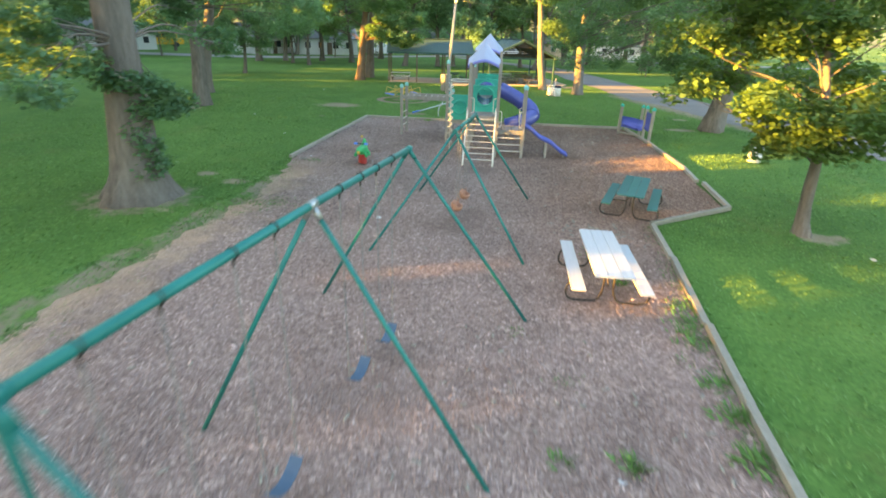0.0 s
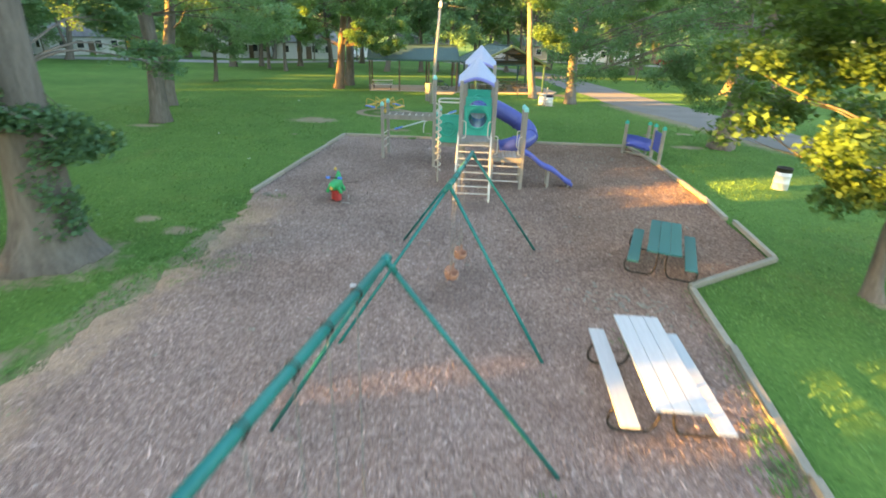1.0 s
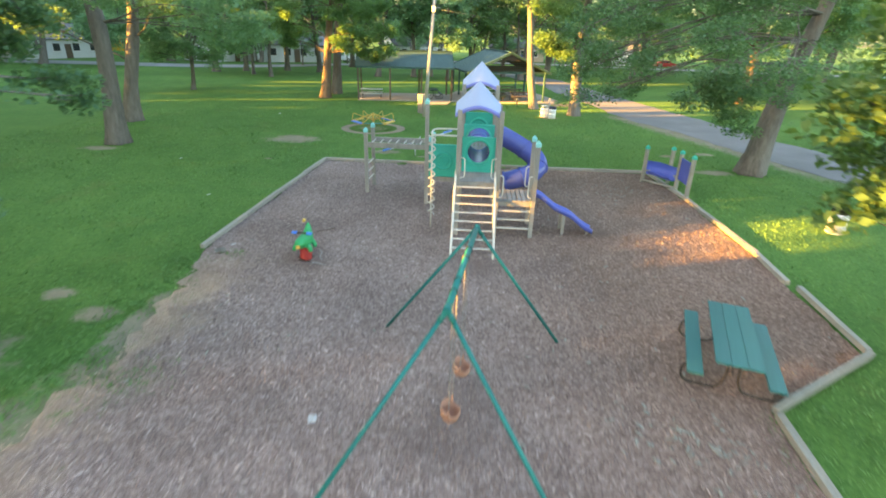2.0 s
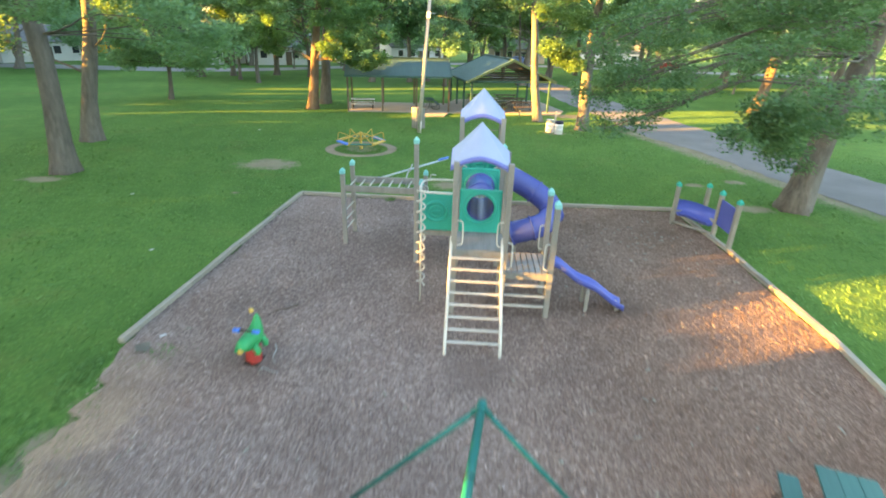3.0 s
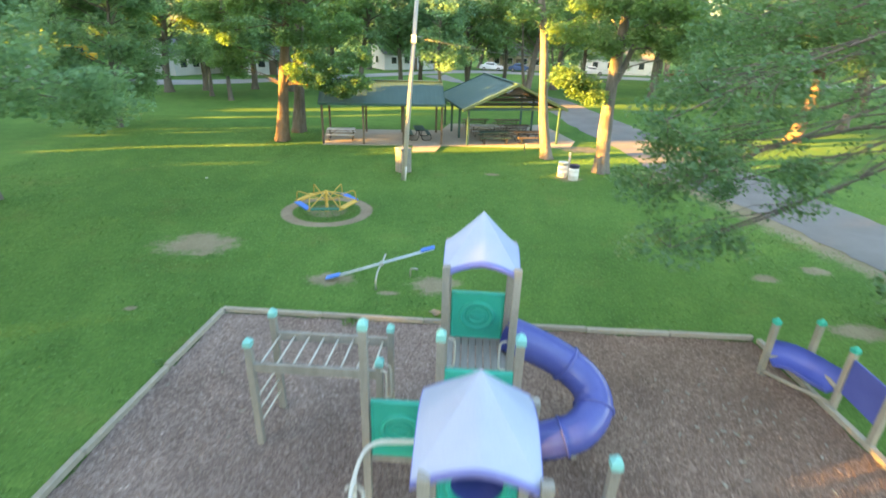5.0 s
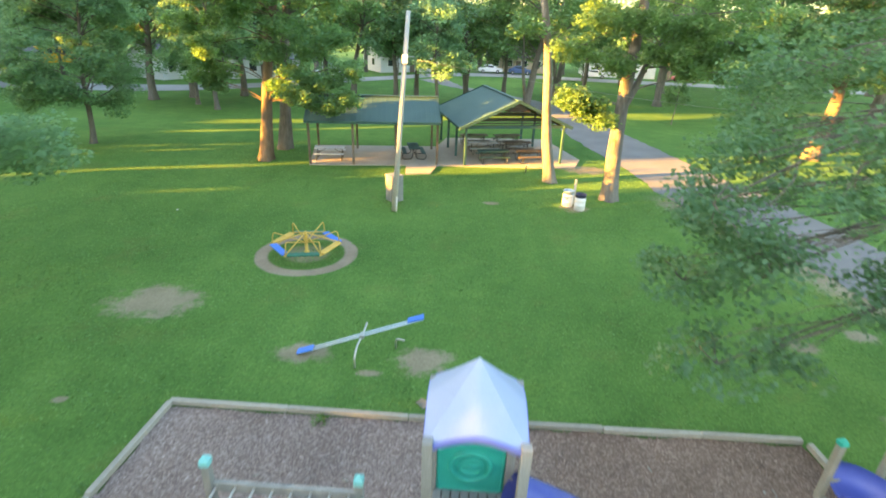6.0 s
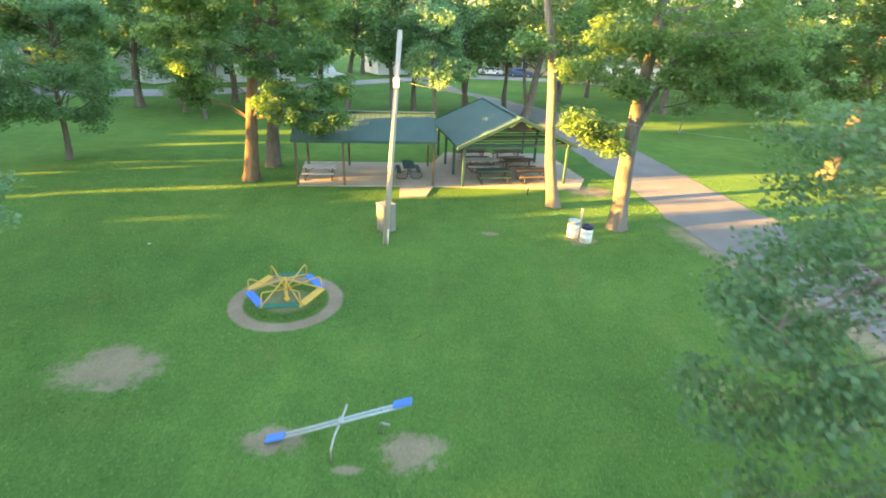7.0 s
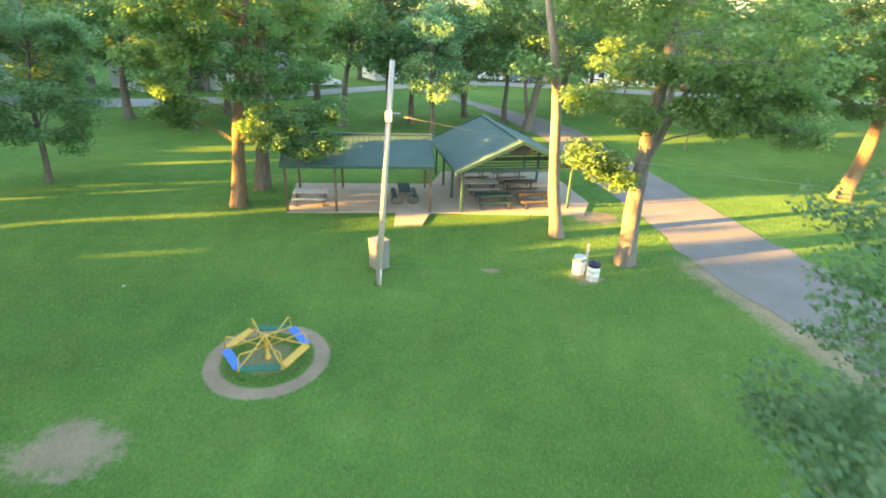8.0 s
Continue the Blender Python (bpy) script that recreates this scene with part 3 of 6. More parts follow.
    me = array_mesh("crown", v, np.arange(len(v)).reshape(-1, 4), leaf_mat or M_LEAF)
    crown = new("crown", me)
    crown.parent = top
    return top


def dome(rng, c, half, n, size, stem=0):
    """Foliage masses over an uneven dome."""
    out = []
    for i in range(n):
        a = i * 2.399 + rng.uniform(-0.4, 0.4)
        z = rng.uniform(-0.75, 1.0)
        q = math.sqrt(max(0.05, 1 - z * z)) * rng.uniform(0.55, 1.0)
        s = size * rng.uniform(0.75, 1.3)
        out.append(((c[0] + math.cos(a) * q * half[0], c[1] + math.sin(a) * q * half[1], c[2] + z * half[2]), (s, s, s * 0.7), 1.0, stem))
    return out


R = np.random.default_rng(4)
# the big oak beside the bare strip, with shoots low on its trunk
old_oak = tree("oak_tree", (-8.6, 13.3), [((0, 0), (0.25, 1.0, 18.0), 0.58), ((0.62, 0.22), (0.3, 0.12, 1.7), 0.27)],
     [((-0.05, -0.5, 3.3), (0.25, 0.25, 0.2), 0.14, 0), ((0.35, -0.52, 3.35), (0.25, 0.2, 0.2), 0.14, 0), ((0.66, -0.3, 3.3), (0.25, 0.25, 0.22), 0.17, 0), ((0.9, 0.05, 3.25), (0.28, 0.28, 0.25), 0.2, 0), ((1.05, 0.4, 2.95), (0.32, 0.32, 0.28), 0.24, 0), ((1.3, 0.75, 2.55), (0.35, 0.35, 0.22), 0.2, 0),
      ((0.75, -0.2, 2.7), (0.25, 0.25, 0.25), 0.17, 0), ((0.95, 0.15, 2.5), (0.28, 0.28, 0.24), 0.18, 0), ((0.58, -0.38, 2.1), (0.2, 0.2, 0.18), 0.08, 0), ((0.66, -0.2, 1.45), (0.24, 0.22, 0.25), 0.13, 0), ((0.72, 0.0, 1.2), (0.22, 0.22, 0.25), 0.12, 0), ((0.6, -0.25, 0.9), (0.2, 0.18, 0.2), 0.07, 0),
      ((-0.5, -0.75, 4.2), (0.4, 0.4, 0.25), 0.2, 0), ((0.0, -0.65, 3.85), (0.3, 0.3, 0.15), 0.1, 0),
      ((-0.4, 3.9, 5.3), (0.9, 0.9, 0.45), 0.6, 0), ((0.6, 4.4, 4.5), (0.7, 0.7, 0.3), 0.35, 0), ((-2.0, 3.2, 5.5), (1.0, 0.9, 0.5), 0.6, 0), ((1.3, 4.6, 4.1), (0.5, 0.5, 0.22), 0.2, 0), ((0.2, 4.8, 5.8), (1.0, 0.9, 0.5), 0.6, 0), ((-2.6, 4.8, 5.8), (1.2, 1.0, 0.6), 0.7, 0),
      ((0.1, -2.4, 3.9), (0.8, 0.8, 0.4), 0.5, 0), ((-0.2, -2.6, 4.8), (0.9, 0.9, 0.4), 0.55, 0), ((1.5, -4.8, 3.5), (0.6, 0.6, 0.35), 0.3, 0), ((0.8, -3.8, 4.1), (0.7, 0.7, 0.4), 0.4, 0), ((0.8, -4.2, 4.9), (0.8, 0.8, 0.35), 0.4, 0), ((-1.2, -1.8, 4.3), (0.8, 0.8, 0.4), 0.4, 0), ((-1.8, -2.8, 5.0), (0.9, 0.9, 0.5), 0.5, 0)]
     + dome(R, (0.2, 0.5, 10.5), (5.5, 5.5, 3.6), 26, 1.5), 0.15, 58000, 11, "old oak with grey fissured trunk and low leafy shoots", M_LEAF_DEEP, clump=0.34, flare=1.9, rise=0.1, limb=0.009)
part("broken_branch", tube(curved([(0.3, -0.5, 3.52), (0.5, -0.52, 3.46), (0.78, -0.32, 3.22), (0.95, -0.1, 2.85)], 4), [0.07 - 0.004 * k for k in range(13)], 8), M_POLE, old_oak, "pale broken branch hanging from the trunk")
# the tall trees on the west lawn
tree("oak_tree", (-15.8, 31.8), [((0, 0), (0.3, 0.2, 17.0), 0.45)],
     [((6.9, -1.6, 6.0), (1.3, 1.2, 0.8), 1.0, 0), ((6.2, 1.2, 5.0), (1.1, 1.0, 0.7), 0.8, 0), ((7.4, 0.0, 5.6), (0.9, 0.9, 0.6), 0.6, 0), ((4.4, 4.2, 4.8), (1.1, 1.0, 0.6), 0.6, 0), ((4.6, 0.0, 7.0), (1.3, 1.2, 0.7), 0.8, 0),
      ((3.0, -3.0, 7.0), (1.3, 1.2, 0.7), 0.7, 0)] + dome(R, (0.5, 0, 13.6), (6.5, 6.0, 2.6), 26, 1.7, 0), 0.17, 44000, 12, "tall oak with a thick grey trunk on the lawn", M_LEAF_PALE, clump=0.46, rise=-0.05, limb=0.006)
tree("oak_tree", (-18.7, 38.3), [((0, 0), (1.9, 0.4, 14.0), 0.45)],
     [((3.6, -1.0, 6.5), (1.4, 1.3, 0.8), 1.0, 0), ((-3.6, -1.5, 5.5), (1.6, 1.4, 0.9), 1.0, 0)] + dome(R, (0, 0, 13.6), (6.0, 6.0, 2.6), 24, 1.7), 0.2, 24000, 13, "tall oak with bare straight trunk", clump=0.55)
# the young oak outside the bed
tree("young_oak_tree", (10.2, 12.6), [((0, 0), (-0.9, 0.3, 6.0), 0.17)],
     [((-2.2, 0.2, 4.9), (0.9, 0.9, 0.5), 0.9, 0), ((-0.6, 0.4, 5.0), (0.9, 0.9, 0.5), 0.9, 0), ((1.3, -0.2, 5.6), (1.0, 1.0, 0.6), 0.9, 0), ((2.2, 1.0, 5.6), (1.0, 1.0, 0.6), 0.8, 0), ((-2.6, 1.3, 5.8), (1.0, 1.0, 0.6), 0.9, 0), ((-3.9, 0.5, 4.8), (0.8, 0.7, 0.5), 0.55, 0), ((-3.7, 0.2, 3.7), (0.6, 0.6, 0.35), 0.3, 0), ((-2.4, 1.6, 4.2), (1.0, 0.9, 0.6), 0.7, 0), ((-2.2, -0.8, 3.5), (0.8, 0.8, 0.5), 0.7, 0),
      ((-1.0, -0.3, 3.1), (0.9, 0.9, 0.5), 1.0, 0), ((-1.6, 0.3, 5.4), (1.2, 1.1, 0.8), 1.4, 0), ((-1.5, -0.5, 2.5), (0.7, 0.6, 0.35), 0.7, 0), ((-0.4, -1.0, 2.5), (0.5, 0.5, 0.3), 0.35, 0), ((0.3, -1.4, 3.4), (1.1, 1.0, 0.8), 1.2, 0), ((1.6, 0.4, 3.2), (1.2, 1.1, 0.8), 1.2, 0), ((0.4, 1.8, 3.8), (1.2, 1.0, 0.8), 1.2, 0),
      ((0.2, 0.2, 6.4), (1.4, 1.3, 0.9), 1.4, 0), ((2.4, -0.8, 4.6), (1.2, 1.1, 0.9), 1.2, 0), ((-3.0, -0.6, 6.0), (1.0, 1.0, 0.6), 0.9, 0)],
     0.16, 25000, 14, "young oak in full leaf with a slim trunk", M_LEAF_YOUNG, clump=0.36, per_blob=11, flare=1.4, limb=0.009)
# the leaning oak by the drive, with long low boughs over the lawn
OAK = (14.9, 29.3)
BOUGHS = [((6.1, 26.9, 3.4), (0.9, 0.8, 0.45), 0.6), ((5.9, 28.2, 4.3), (0.6, 0.9, 0.6), 1.0), ((5.9, 27.9, 5.9), (0.7, 0.9, 0.6), 1.0), ((6.7, 27.2, 5.0), (0.8, 0.9, 0.6), 1.0), ((7.1, 28.8, 6.4), (1.0, 1.0, 0.7), 1.2), ((7.7, 27.4, 6.7), (1.0, 1.0, 0.7), 1.1), ((8.2, 26.7, 4.8), (0.7, 0.7, 0.6), 0.9), ((7.1, 27.0, 3.7), (0.7, 0.8, 0.35), 0.5),
          ((8.0, 30.4, 4.5), (1.0, 1.0, 0.6), 1.0), ((9.3, 31.5, 3.6), (0.9, 0.9, 0.55), 0.9), ((10.3, 33.2, 4.6), (0.8, 0.8, 0.5), 0.7), ((7.3, 31.0, 4.9), (0.6, 0.8, 0.5), 0.8), ((8.7, 31.2, 6.6), (1.2, 1.1, 0.8), 1.3), ((9.6, 33.0, 7.4), (1.3, 1.2, 0.8), 1.2), ((8.2, 29.5, 8.0), (1.2, 1.2, 0.7), 1.1), ((10.5, 30.5, 8.4), (1.4, 1.3, 0.8), 1.2),
          ((8.9, 24.2, 3.7), (0.5, 0.5, 0.3), 0.6), ((9.9, 24.4, 4.4), (0.8, 0.7, 0.45), 1.6), ((10.5, 24.9, 3.7), (0.6, 0.6, 0.35), 1.0), ((10.0, 24.8, 5.7), (1.2, 1.1, 0.7), 1.2), ((11.6, 25.6, 3.8), (0.8, 0.7, 0.45), 1.1), ((12.0, 26.2, 6.4), (1.4, 1.3, 0.8), 1.2), ((10.8, 22.6, 4.8), (1.2, 1.2, 0.7), 1.0), ((12.6, 26.6, 4.3), (1.0, 0.9, 0.6), 0.9),
          ((11.0, 27.5, 7.2), (1.3, 1.2, 0.7), 1.2), ((12.6, 28.4, 7.6), (1.3, 1.2, 0.7), 1.1), ((9.8, 26.6, 7.5), (1.2, 1.2, 0.7), 1.1), ((13.5, 26.4, 7.4), (1.3, 1.2, 0.7), 1.1), ((15.4, 25.9, 5.0), (1.6, 1.5, 0.9), 1.1), ((13.2, 34.0, 5.8), (1.6, 1.4, 0.9), 1.0), ((12.2, 27.0, 2.8), (0.8, 0.7, 0.3), 0.5), ((13.0, 27.4, 2.3), (0.7, 0.6, 0.25), 0.35), ((14.3, 27.6, 3.6), (0.7, 0.6, 0.3), 0.35), ((11.8, 26.4, 3.1), (0.6, 0.6, 0.3), 0.5), ((18.2, 27.2, 4.2), (1.4, 1.3, 0.8), 0.9), ((19.8, 30.4, 4.0), (1.3, 1.2, 0.7), 0.8)]
tree("oak_tree", OAK, [((0, 0), (2.5, 0.8, 12.0), 0.52)], [((c[0] - OAK[0], c[1] - OAK[1], c[2]), half, weight * (0.8 if c[0] < 9.0 and c[2] < 7.2 else 1.0), 0) for c, half, weight in BOUGHS]
     + dome(R, (0.8, 0, 10.6), (6.5, 6.5, 2.6), 24, 1.6), 0.12, 70000, 15, "spreading oak with long low boughs beside the drive", M_LEAF_DEEP, clump=0.34, per_blob=15, rise=-0.22, limb=0.006)
# trees round the pavilions
tree("oak_tree", (10.65, 46.25), [((0, 0), (0.1, 0.2, 15.0), 0.42), ((0.05, 0.05, 5.0), (1.9, 0.3, 9.2), 0.19)],
     [((-2.0, -0.6, 4.9), (0.9, 0.7, 0.6), 2.20, 0), ((-2.9, -0.8, 5.4), (0.7, 0.6, 0.5), 1.40, 0), ((-1.4, -0.9, 4.3), (0.6, 0.5, 0.4), 1.00, 0), ((-1.3, -1.2, 7.0), (0.9, 0.8, 0.5), 1.60, 0), ((0.9, -1.5, 7.4), (0.9, 0.8, 0.5), 1.60, 0), ((2.3, -1.2, 6.9), (0.9, 0.8, 0.5), 1.60, 1), ((-2.8, -0.4, 7.6), (1.1, 1.0, 0.6), 1.80, 0),
      ((0.2, -1.7, 8.7), (1.1, 0.9, 0.6), 1.80, 0), ((-1.6, -1.4, 8.9), (1.1, 1.0, 0.6), 1.80, 0), ((2.2, -1.8, 8.6), (1.1, 1.0, 0.6), 1.80, 0), ((3.6, -0.6, 7.6), (1.1, 1.0, 0.6), 1.80, 1), ((4.7, 0.4, 6.6), (1.0, 0.9, 0.5), 1.60, 1), ((6.2, -0.3, 6.3), (1.0, 0.9, 0.5), 1.60, 1), ((5.4, -0.6, 7.9), (1.2, 1.0, 0.6), 1.80, 1)]
     + dome(R, (1.0, 0, 11.2), (5.4, 5.0, 3.2), 24, 1.5, 0), 0.19, 42000, 16, "oak with pale sunlit leaning trunk and a fork", M_LEAF_MID, clump=0.42, rise=0.05, limb=0.011, bark=M_BARK_PALE)
tree("oak_tree", (8.1, 49.3), [((0, 0), (-2.6, 0.3, 15.0), 0.33)],
     [((1.4, 0, 10.5), (0.9, 0.9, 0.6), 0.7, 0), ((-2.4, -0.6, 8.4), (0.9, 0.8, 0.5), 0.6, 0)] + dome(R, (-1.2, 0, 14.5), (4.6, 4.6, 2.8), 16, 1.5), 0.22, 14000, 17, "tall pale straight-trunked oak", clump=0.55, bark=M_BARK_PALE)
tree("oak_tree", (-9.8, 52.35), [((0, 0), (2.3, 0.3, 15.0), 0.4)],
     [((-3.2, 1.3, 4.3), (0.8, 0.7, 0.4), 1.0, 0), ((-4.2, 1.4, 5.0), (0.7, 0.7, 0.4), 0.9, 0), ((-2.6, 1.3, 5.3), (0.9, 0.8, 0.5), 1.36, 0), ((-3.7, 1.4, 6.1), (1.0, 0.9, 0.6), 1.36, 0), ((-2.2, -1.4, 6.9), (1.0, 0.9, 0.6), 1.36, 0), ((-3.4, -0.8, 8.0), (1.1, 1.0, 0.6), 1.53, 0),
      ((1.8, -1.5, 4.6), (0.8, 0.7, 0.5), 1.19, 0), ((3.1, -1.7, 4.1), (0.9, 0.8, 0.5), 1.53, 0), ((4.5, -1.4, 3.7), (0.9, 0.8, 0.45), 1.53, 0), ((5.6, -1.1, 4.1), (0.8, 0.8, 0.5), 1.36, 0), ((4.2, -1.3, 5.1), (1.0, 0.9, 0.5), 1.70, 0), ((2.7, -1.6, 5.7), (0.9, 0.8, 0.5), 1.53, 0), ((5.7, -0.8, 5.7), (1.0, 0.9, 0.6), 1.53, 0),
      ((1.5, -1.7, 6.7), (0.9, 0.8, 0.5), 1.36, 0), ((3.6, -1.2, 6.9), (1.1, 1.0, 0.6), 1.70, 0), ((5.0, -0.6, 7.6), (1.1, 1.0, 0.6), 1.53, 0), ((2.2, -1.5, 8.0), (1.1, 1.0, 0.6), 1.53, 0), ((-0.7, -1.9, 8.3), (1.0, 0.9, 0.6), 1.53, 0), ((0.8, -2.0, 9.2), (1.1, 1.0, 0.6), 1.53, 0), ((-1.9, -1.7, 9.6), (1.1, 1.0, 0.6), 1.53, 0)]
     + dome(R, (0.4, 0, 12.0), (5.6, 5.2, 3.0), 22, 1.6), 0.19, 52000, 18, "oak with rusty sunlit trunk and low hanging boughs", M_LEAF_MID, M_BARK_RUST, clump=0.4, rise=0.2, limb=0.009)
tree("oak_tree", (-9.5, 55.7), [((0, 0), (1.6, 0.5, 15.0), 0.45)], dome(R, (0, 0, 11.5), (5.5, 5.5, 3.4), 22, 1.7), 0.24, 15000, 19, "grey-trunked oak behind its neighbour", M_LEAF_MID, clump=0.6)
tree("small_maple_tree", (-22.7, 55.4), [((0, 0), (1.3, 0, 10.5), 0.19)],
     dome(R, (0, 0, 5.9), (4.2, 4.2, 4.3), 46, 1.1) + [((0.1, 0, 11.0), (1.1, 1.1, 1.1), 1.0, 0), ((-0.2, 0, 12.2), (0.6, 0.6, 0.8), 0.5, 0), ((-2.4, -1.0, 3.2), (1.0, 1.0, 0.5), 0.8, 0), ((2.3, -0.8, 3.1), (1.0, 1.0, 0.5), 0.8, 0)], 0.21, 36000, 20, "small round-crowned tree on the west lawn", M_LEAF_PALE, clump=0.45, flare=1.4)
tree("oak_tree", (29.3, 57.6), [((0, 0), (1.6, 0.4, 13.0), 0.5), ((0.6, 0, 5.2), (-7.0, -1.5, 8.4), 0.22)],
     [((-7.4, -1.8, 7.6), (1.3, 1.2, 0.6), 1.0, 1), ((-5.6, -1.6, 6.6), (1.2, 1.1, 0.6), 1.0, 1), ((-4.0, -1.8, 7.6), (1.4, 1.2, 0.7), 1.1, 1), ((-6.2, -1.0, 9.2), (1.5, 1.3, 0.8), 1.1, 1), ((-2.4, -2.2, 6.2), (1.3, 1.1, 0.6), 1.1, 0), ((0.6, -2.4, 6.0), (1.4, 1.1, 0.7), 1.1, 0), ((2.8, -2.2, 6.6), (1.5, 1.2, 0.7), 1.1, 0), ((-1.0, -2.8, 7.6), (1.5, 1.2, 0.8), 1.1, 0), ((5.2, -1.6, 6.0), (1.5, 1.2, 0.7), 1.0, 0)]
     + dome(R, (0.4, 0, 10.4), (7.4, 6.0, 3.8), 30, 1.7), 0.24, 34000, 32, "broad dark oak with a rusty trunk beside the drive", M_LEAF_DEEP, M_BARK_RUST, clump=0.5, rise=0.1, limb=0.01)
# trees towards the street
FAR = [tree("lawn_tree", (-29.0, 76.0), [((0, 0), (0.6, 0, 12.5), 0.42)], dome(R, (0, 0, 8.9), (6.2, 6.0, 4.4), 32, 1.7), 0.36, 10000, 21, "broad shade tree near the street", clump=0.7, per_blob=7, twigs=False),
       tree("lawn_tree", (-8.0, 75.8), [((0, 0), (1.6, 0, 9.5), 0.36), ((0.8, 0, 6.0), (6.0, 0.3, 9.5), 0.16)], dome(R, (1.5, 0, 10.6), (6.0, 5.5, 4.6), 30, 1.8), 0.36, 10000, 22, "leaning shade tree with a bare crooked trunk", clump=0.7, per_blob=7, twigs=False),
       tree("lawn_tree", (-1.2, 78.8), [((0, 0), (0.2, 0, 11.0), 0.3)], dome(R, (0, 0, 9.4), (4.8, 4.8, 4.8), 30, 1.6), 0.36, 9500, 23, "straight-trunked shade tree near the street", M_LEAF_PALE, clump=0.7, per_blob=7, twigs=False),
       tree("lawn_tree", (10.6, 77.1), [((0, 0), (2.0, 0, 10.0), 0.46), ((0.1, 0, 1.0), (-0.9, 0.4, 9.0), 0.22)], dome(R, (0.8, 0, 10.0), (6.4, 6.0, 5.0), 34, 1.8), 0.36, 10500, 24, "broad dark oak forking near the ground", clump=0.7, per_blob=7, twigs=False)]
FAR_AT = [(-26.0, 78.5, 0, 40, 0.8), (-23.4, 73.8, 2, 80, 0.7), (-20.3, 71.0, 2, 10, 0.8), (-21.2, 81.0, 0, 130, 0.9), (-53.7, 79.2, 3, 60, 1.0), (-3.4, 77.0, 2, 200, 1.0), (1.0, 73.3, 2, 120, 0.75), (4.6, 84.0, 3, 250, 0.8), (8.9, 81.4, 1, 100, 0.85), (16.6, 90.5, 3, 30, 1.0),
          (38.0, 64.0, 0, 15, 0.9), (48.0, 74.5, 1, 140, 1.0), (40.0, 84.0, 2, 60, 1.1), (28.0, 84.0, 0, 220, 1.0), (-14.0, 92.0, 3, 300, 0.9), (-43.0, 93.0, 1, 330, 0.85), (-16.5, 80.0, 0, 160, 0.85),
          (56.0, 58.0, 3, 100, 1.1), (22.0, 96.0, 2, 45, 1.1), (60.0, 90.0, 0, 80, 1.2),
          (-30.0, 96.5, 3, 20, 0.75), (-44.0, 94.0, 0, 70, 0.8), (-52.0, 96.0, 2, 120, 0.8), (-20.0, 112.0, 3, 33, 0.9), (0.0, 121.0, 0, 190, 0.9), (9.0, 128.0, 3, 10, 0.9), (25.0, 124.0, 0, 44, 0.95), (45.0, 121.0, 3, 140, 0.95), (34.0, 98.0, 3, 75, 1.0), (48.0, 100.0, 0, 15, 1.0), (70.0, 104.0, 3, 15, 1.1), (-70.0, 90.0, 3, 200, 1.0), (-12.0, 116.0, 0, 75, 0.9)]
# tall high-crowned oaks added out of view to shade the west lawn
SHADE_OAK = tree("lawn_tree", (-23.0, -7.0), [((0, 0), (0.5, 0.3, 15.0), 0.5)], dome(R, (0, 0, 14.2), (7.0, 7.0, 3.4), 34, 2.0), 0.36, 12000, 25, "added tall oak with a high spreading crown, out of view, shading the lawn", M_LEAF_DEEP, clump=0.7, per_blob=7, twigs=False)
for x, y, a, s in ((-25.0, 14.5, 70, 1.0), (-28.0, 25.5, 200, 1.05), (-38.0, -14.0, 130, 1.1), (-39.0, 21.0, 250, 1.1), (-34.0, -24.0, 20, 1.0)):
    copy_thing(SHADE_OAK, pose(x, y, 0, 0, 0, a) @ Matrix.Diagonal((s, s, s, 1)))
for x, y, k, a, s in FAR_AT:
    copy_thing(FAR[k], pose(x, y, 0, 0, 0, a) @ Matrix.Diagonal((s, s, s, 1)))
LOW = tree("street_tree", (-45.0, 79.0), [((0, 0), (0.1, 0, 5.0), 0.13)], dome(R, (0, 0, 3.9), (2.9, 2.9, 2.3), 16, 1.2), 0.32, 3800, 30, "low bushy tree beside the street", M_LEAF_PALE, clump=0.6, per_blob=6, twigs=False)
for x, y, a, s in ((-22.0, 92.5, 80, 0.9), (-60.0, 83.0, 10, 1.0), (-31.0, 97.5, 250, 0.8), (-16.0, 99.0, 300, 0.9), (-6.0, 113.0, 50, 1.0), (6.0, 123.0, 20, 0.9), (21.0, 111.0, 140, 1.0), (31.0, 108.0, 60, 1.1), (41.0, 106.5, 10, 1.0), (53.0, 103.0, 190, 1.1), (26.0, 112.5, 99, 0.9), (-70.0, 81.0, 99, 1.2), (36.0, 74.0, 33, 1.0), (44.0, 88.0, 73, 1.1), (13.5, 125.0, 73, 0.8)):
    copy_thing(LOW, pose(x, y, 0, 0, 0, a) @ Matrix.Diagonal((s, s, s, 1)))
tree("sapling", (24.4, 71.0), [((0, 0), (0.1, 0, 3.6), 0.06)], dome(R, (0, 0, 3.0), (1.1, 1.1, 1.1), 10, 0.5), 0.2, 1500, 31, "thin young tree on the east lawn", clump=0.3, flare=1.2)
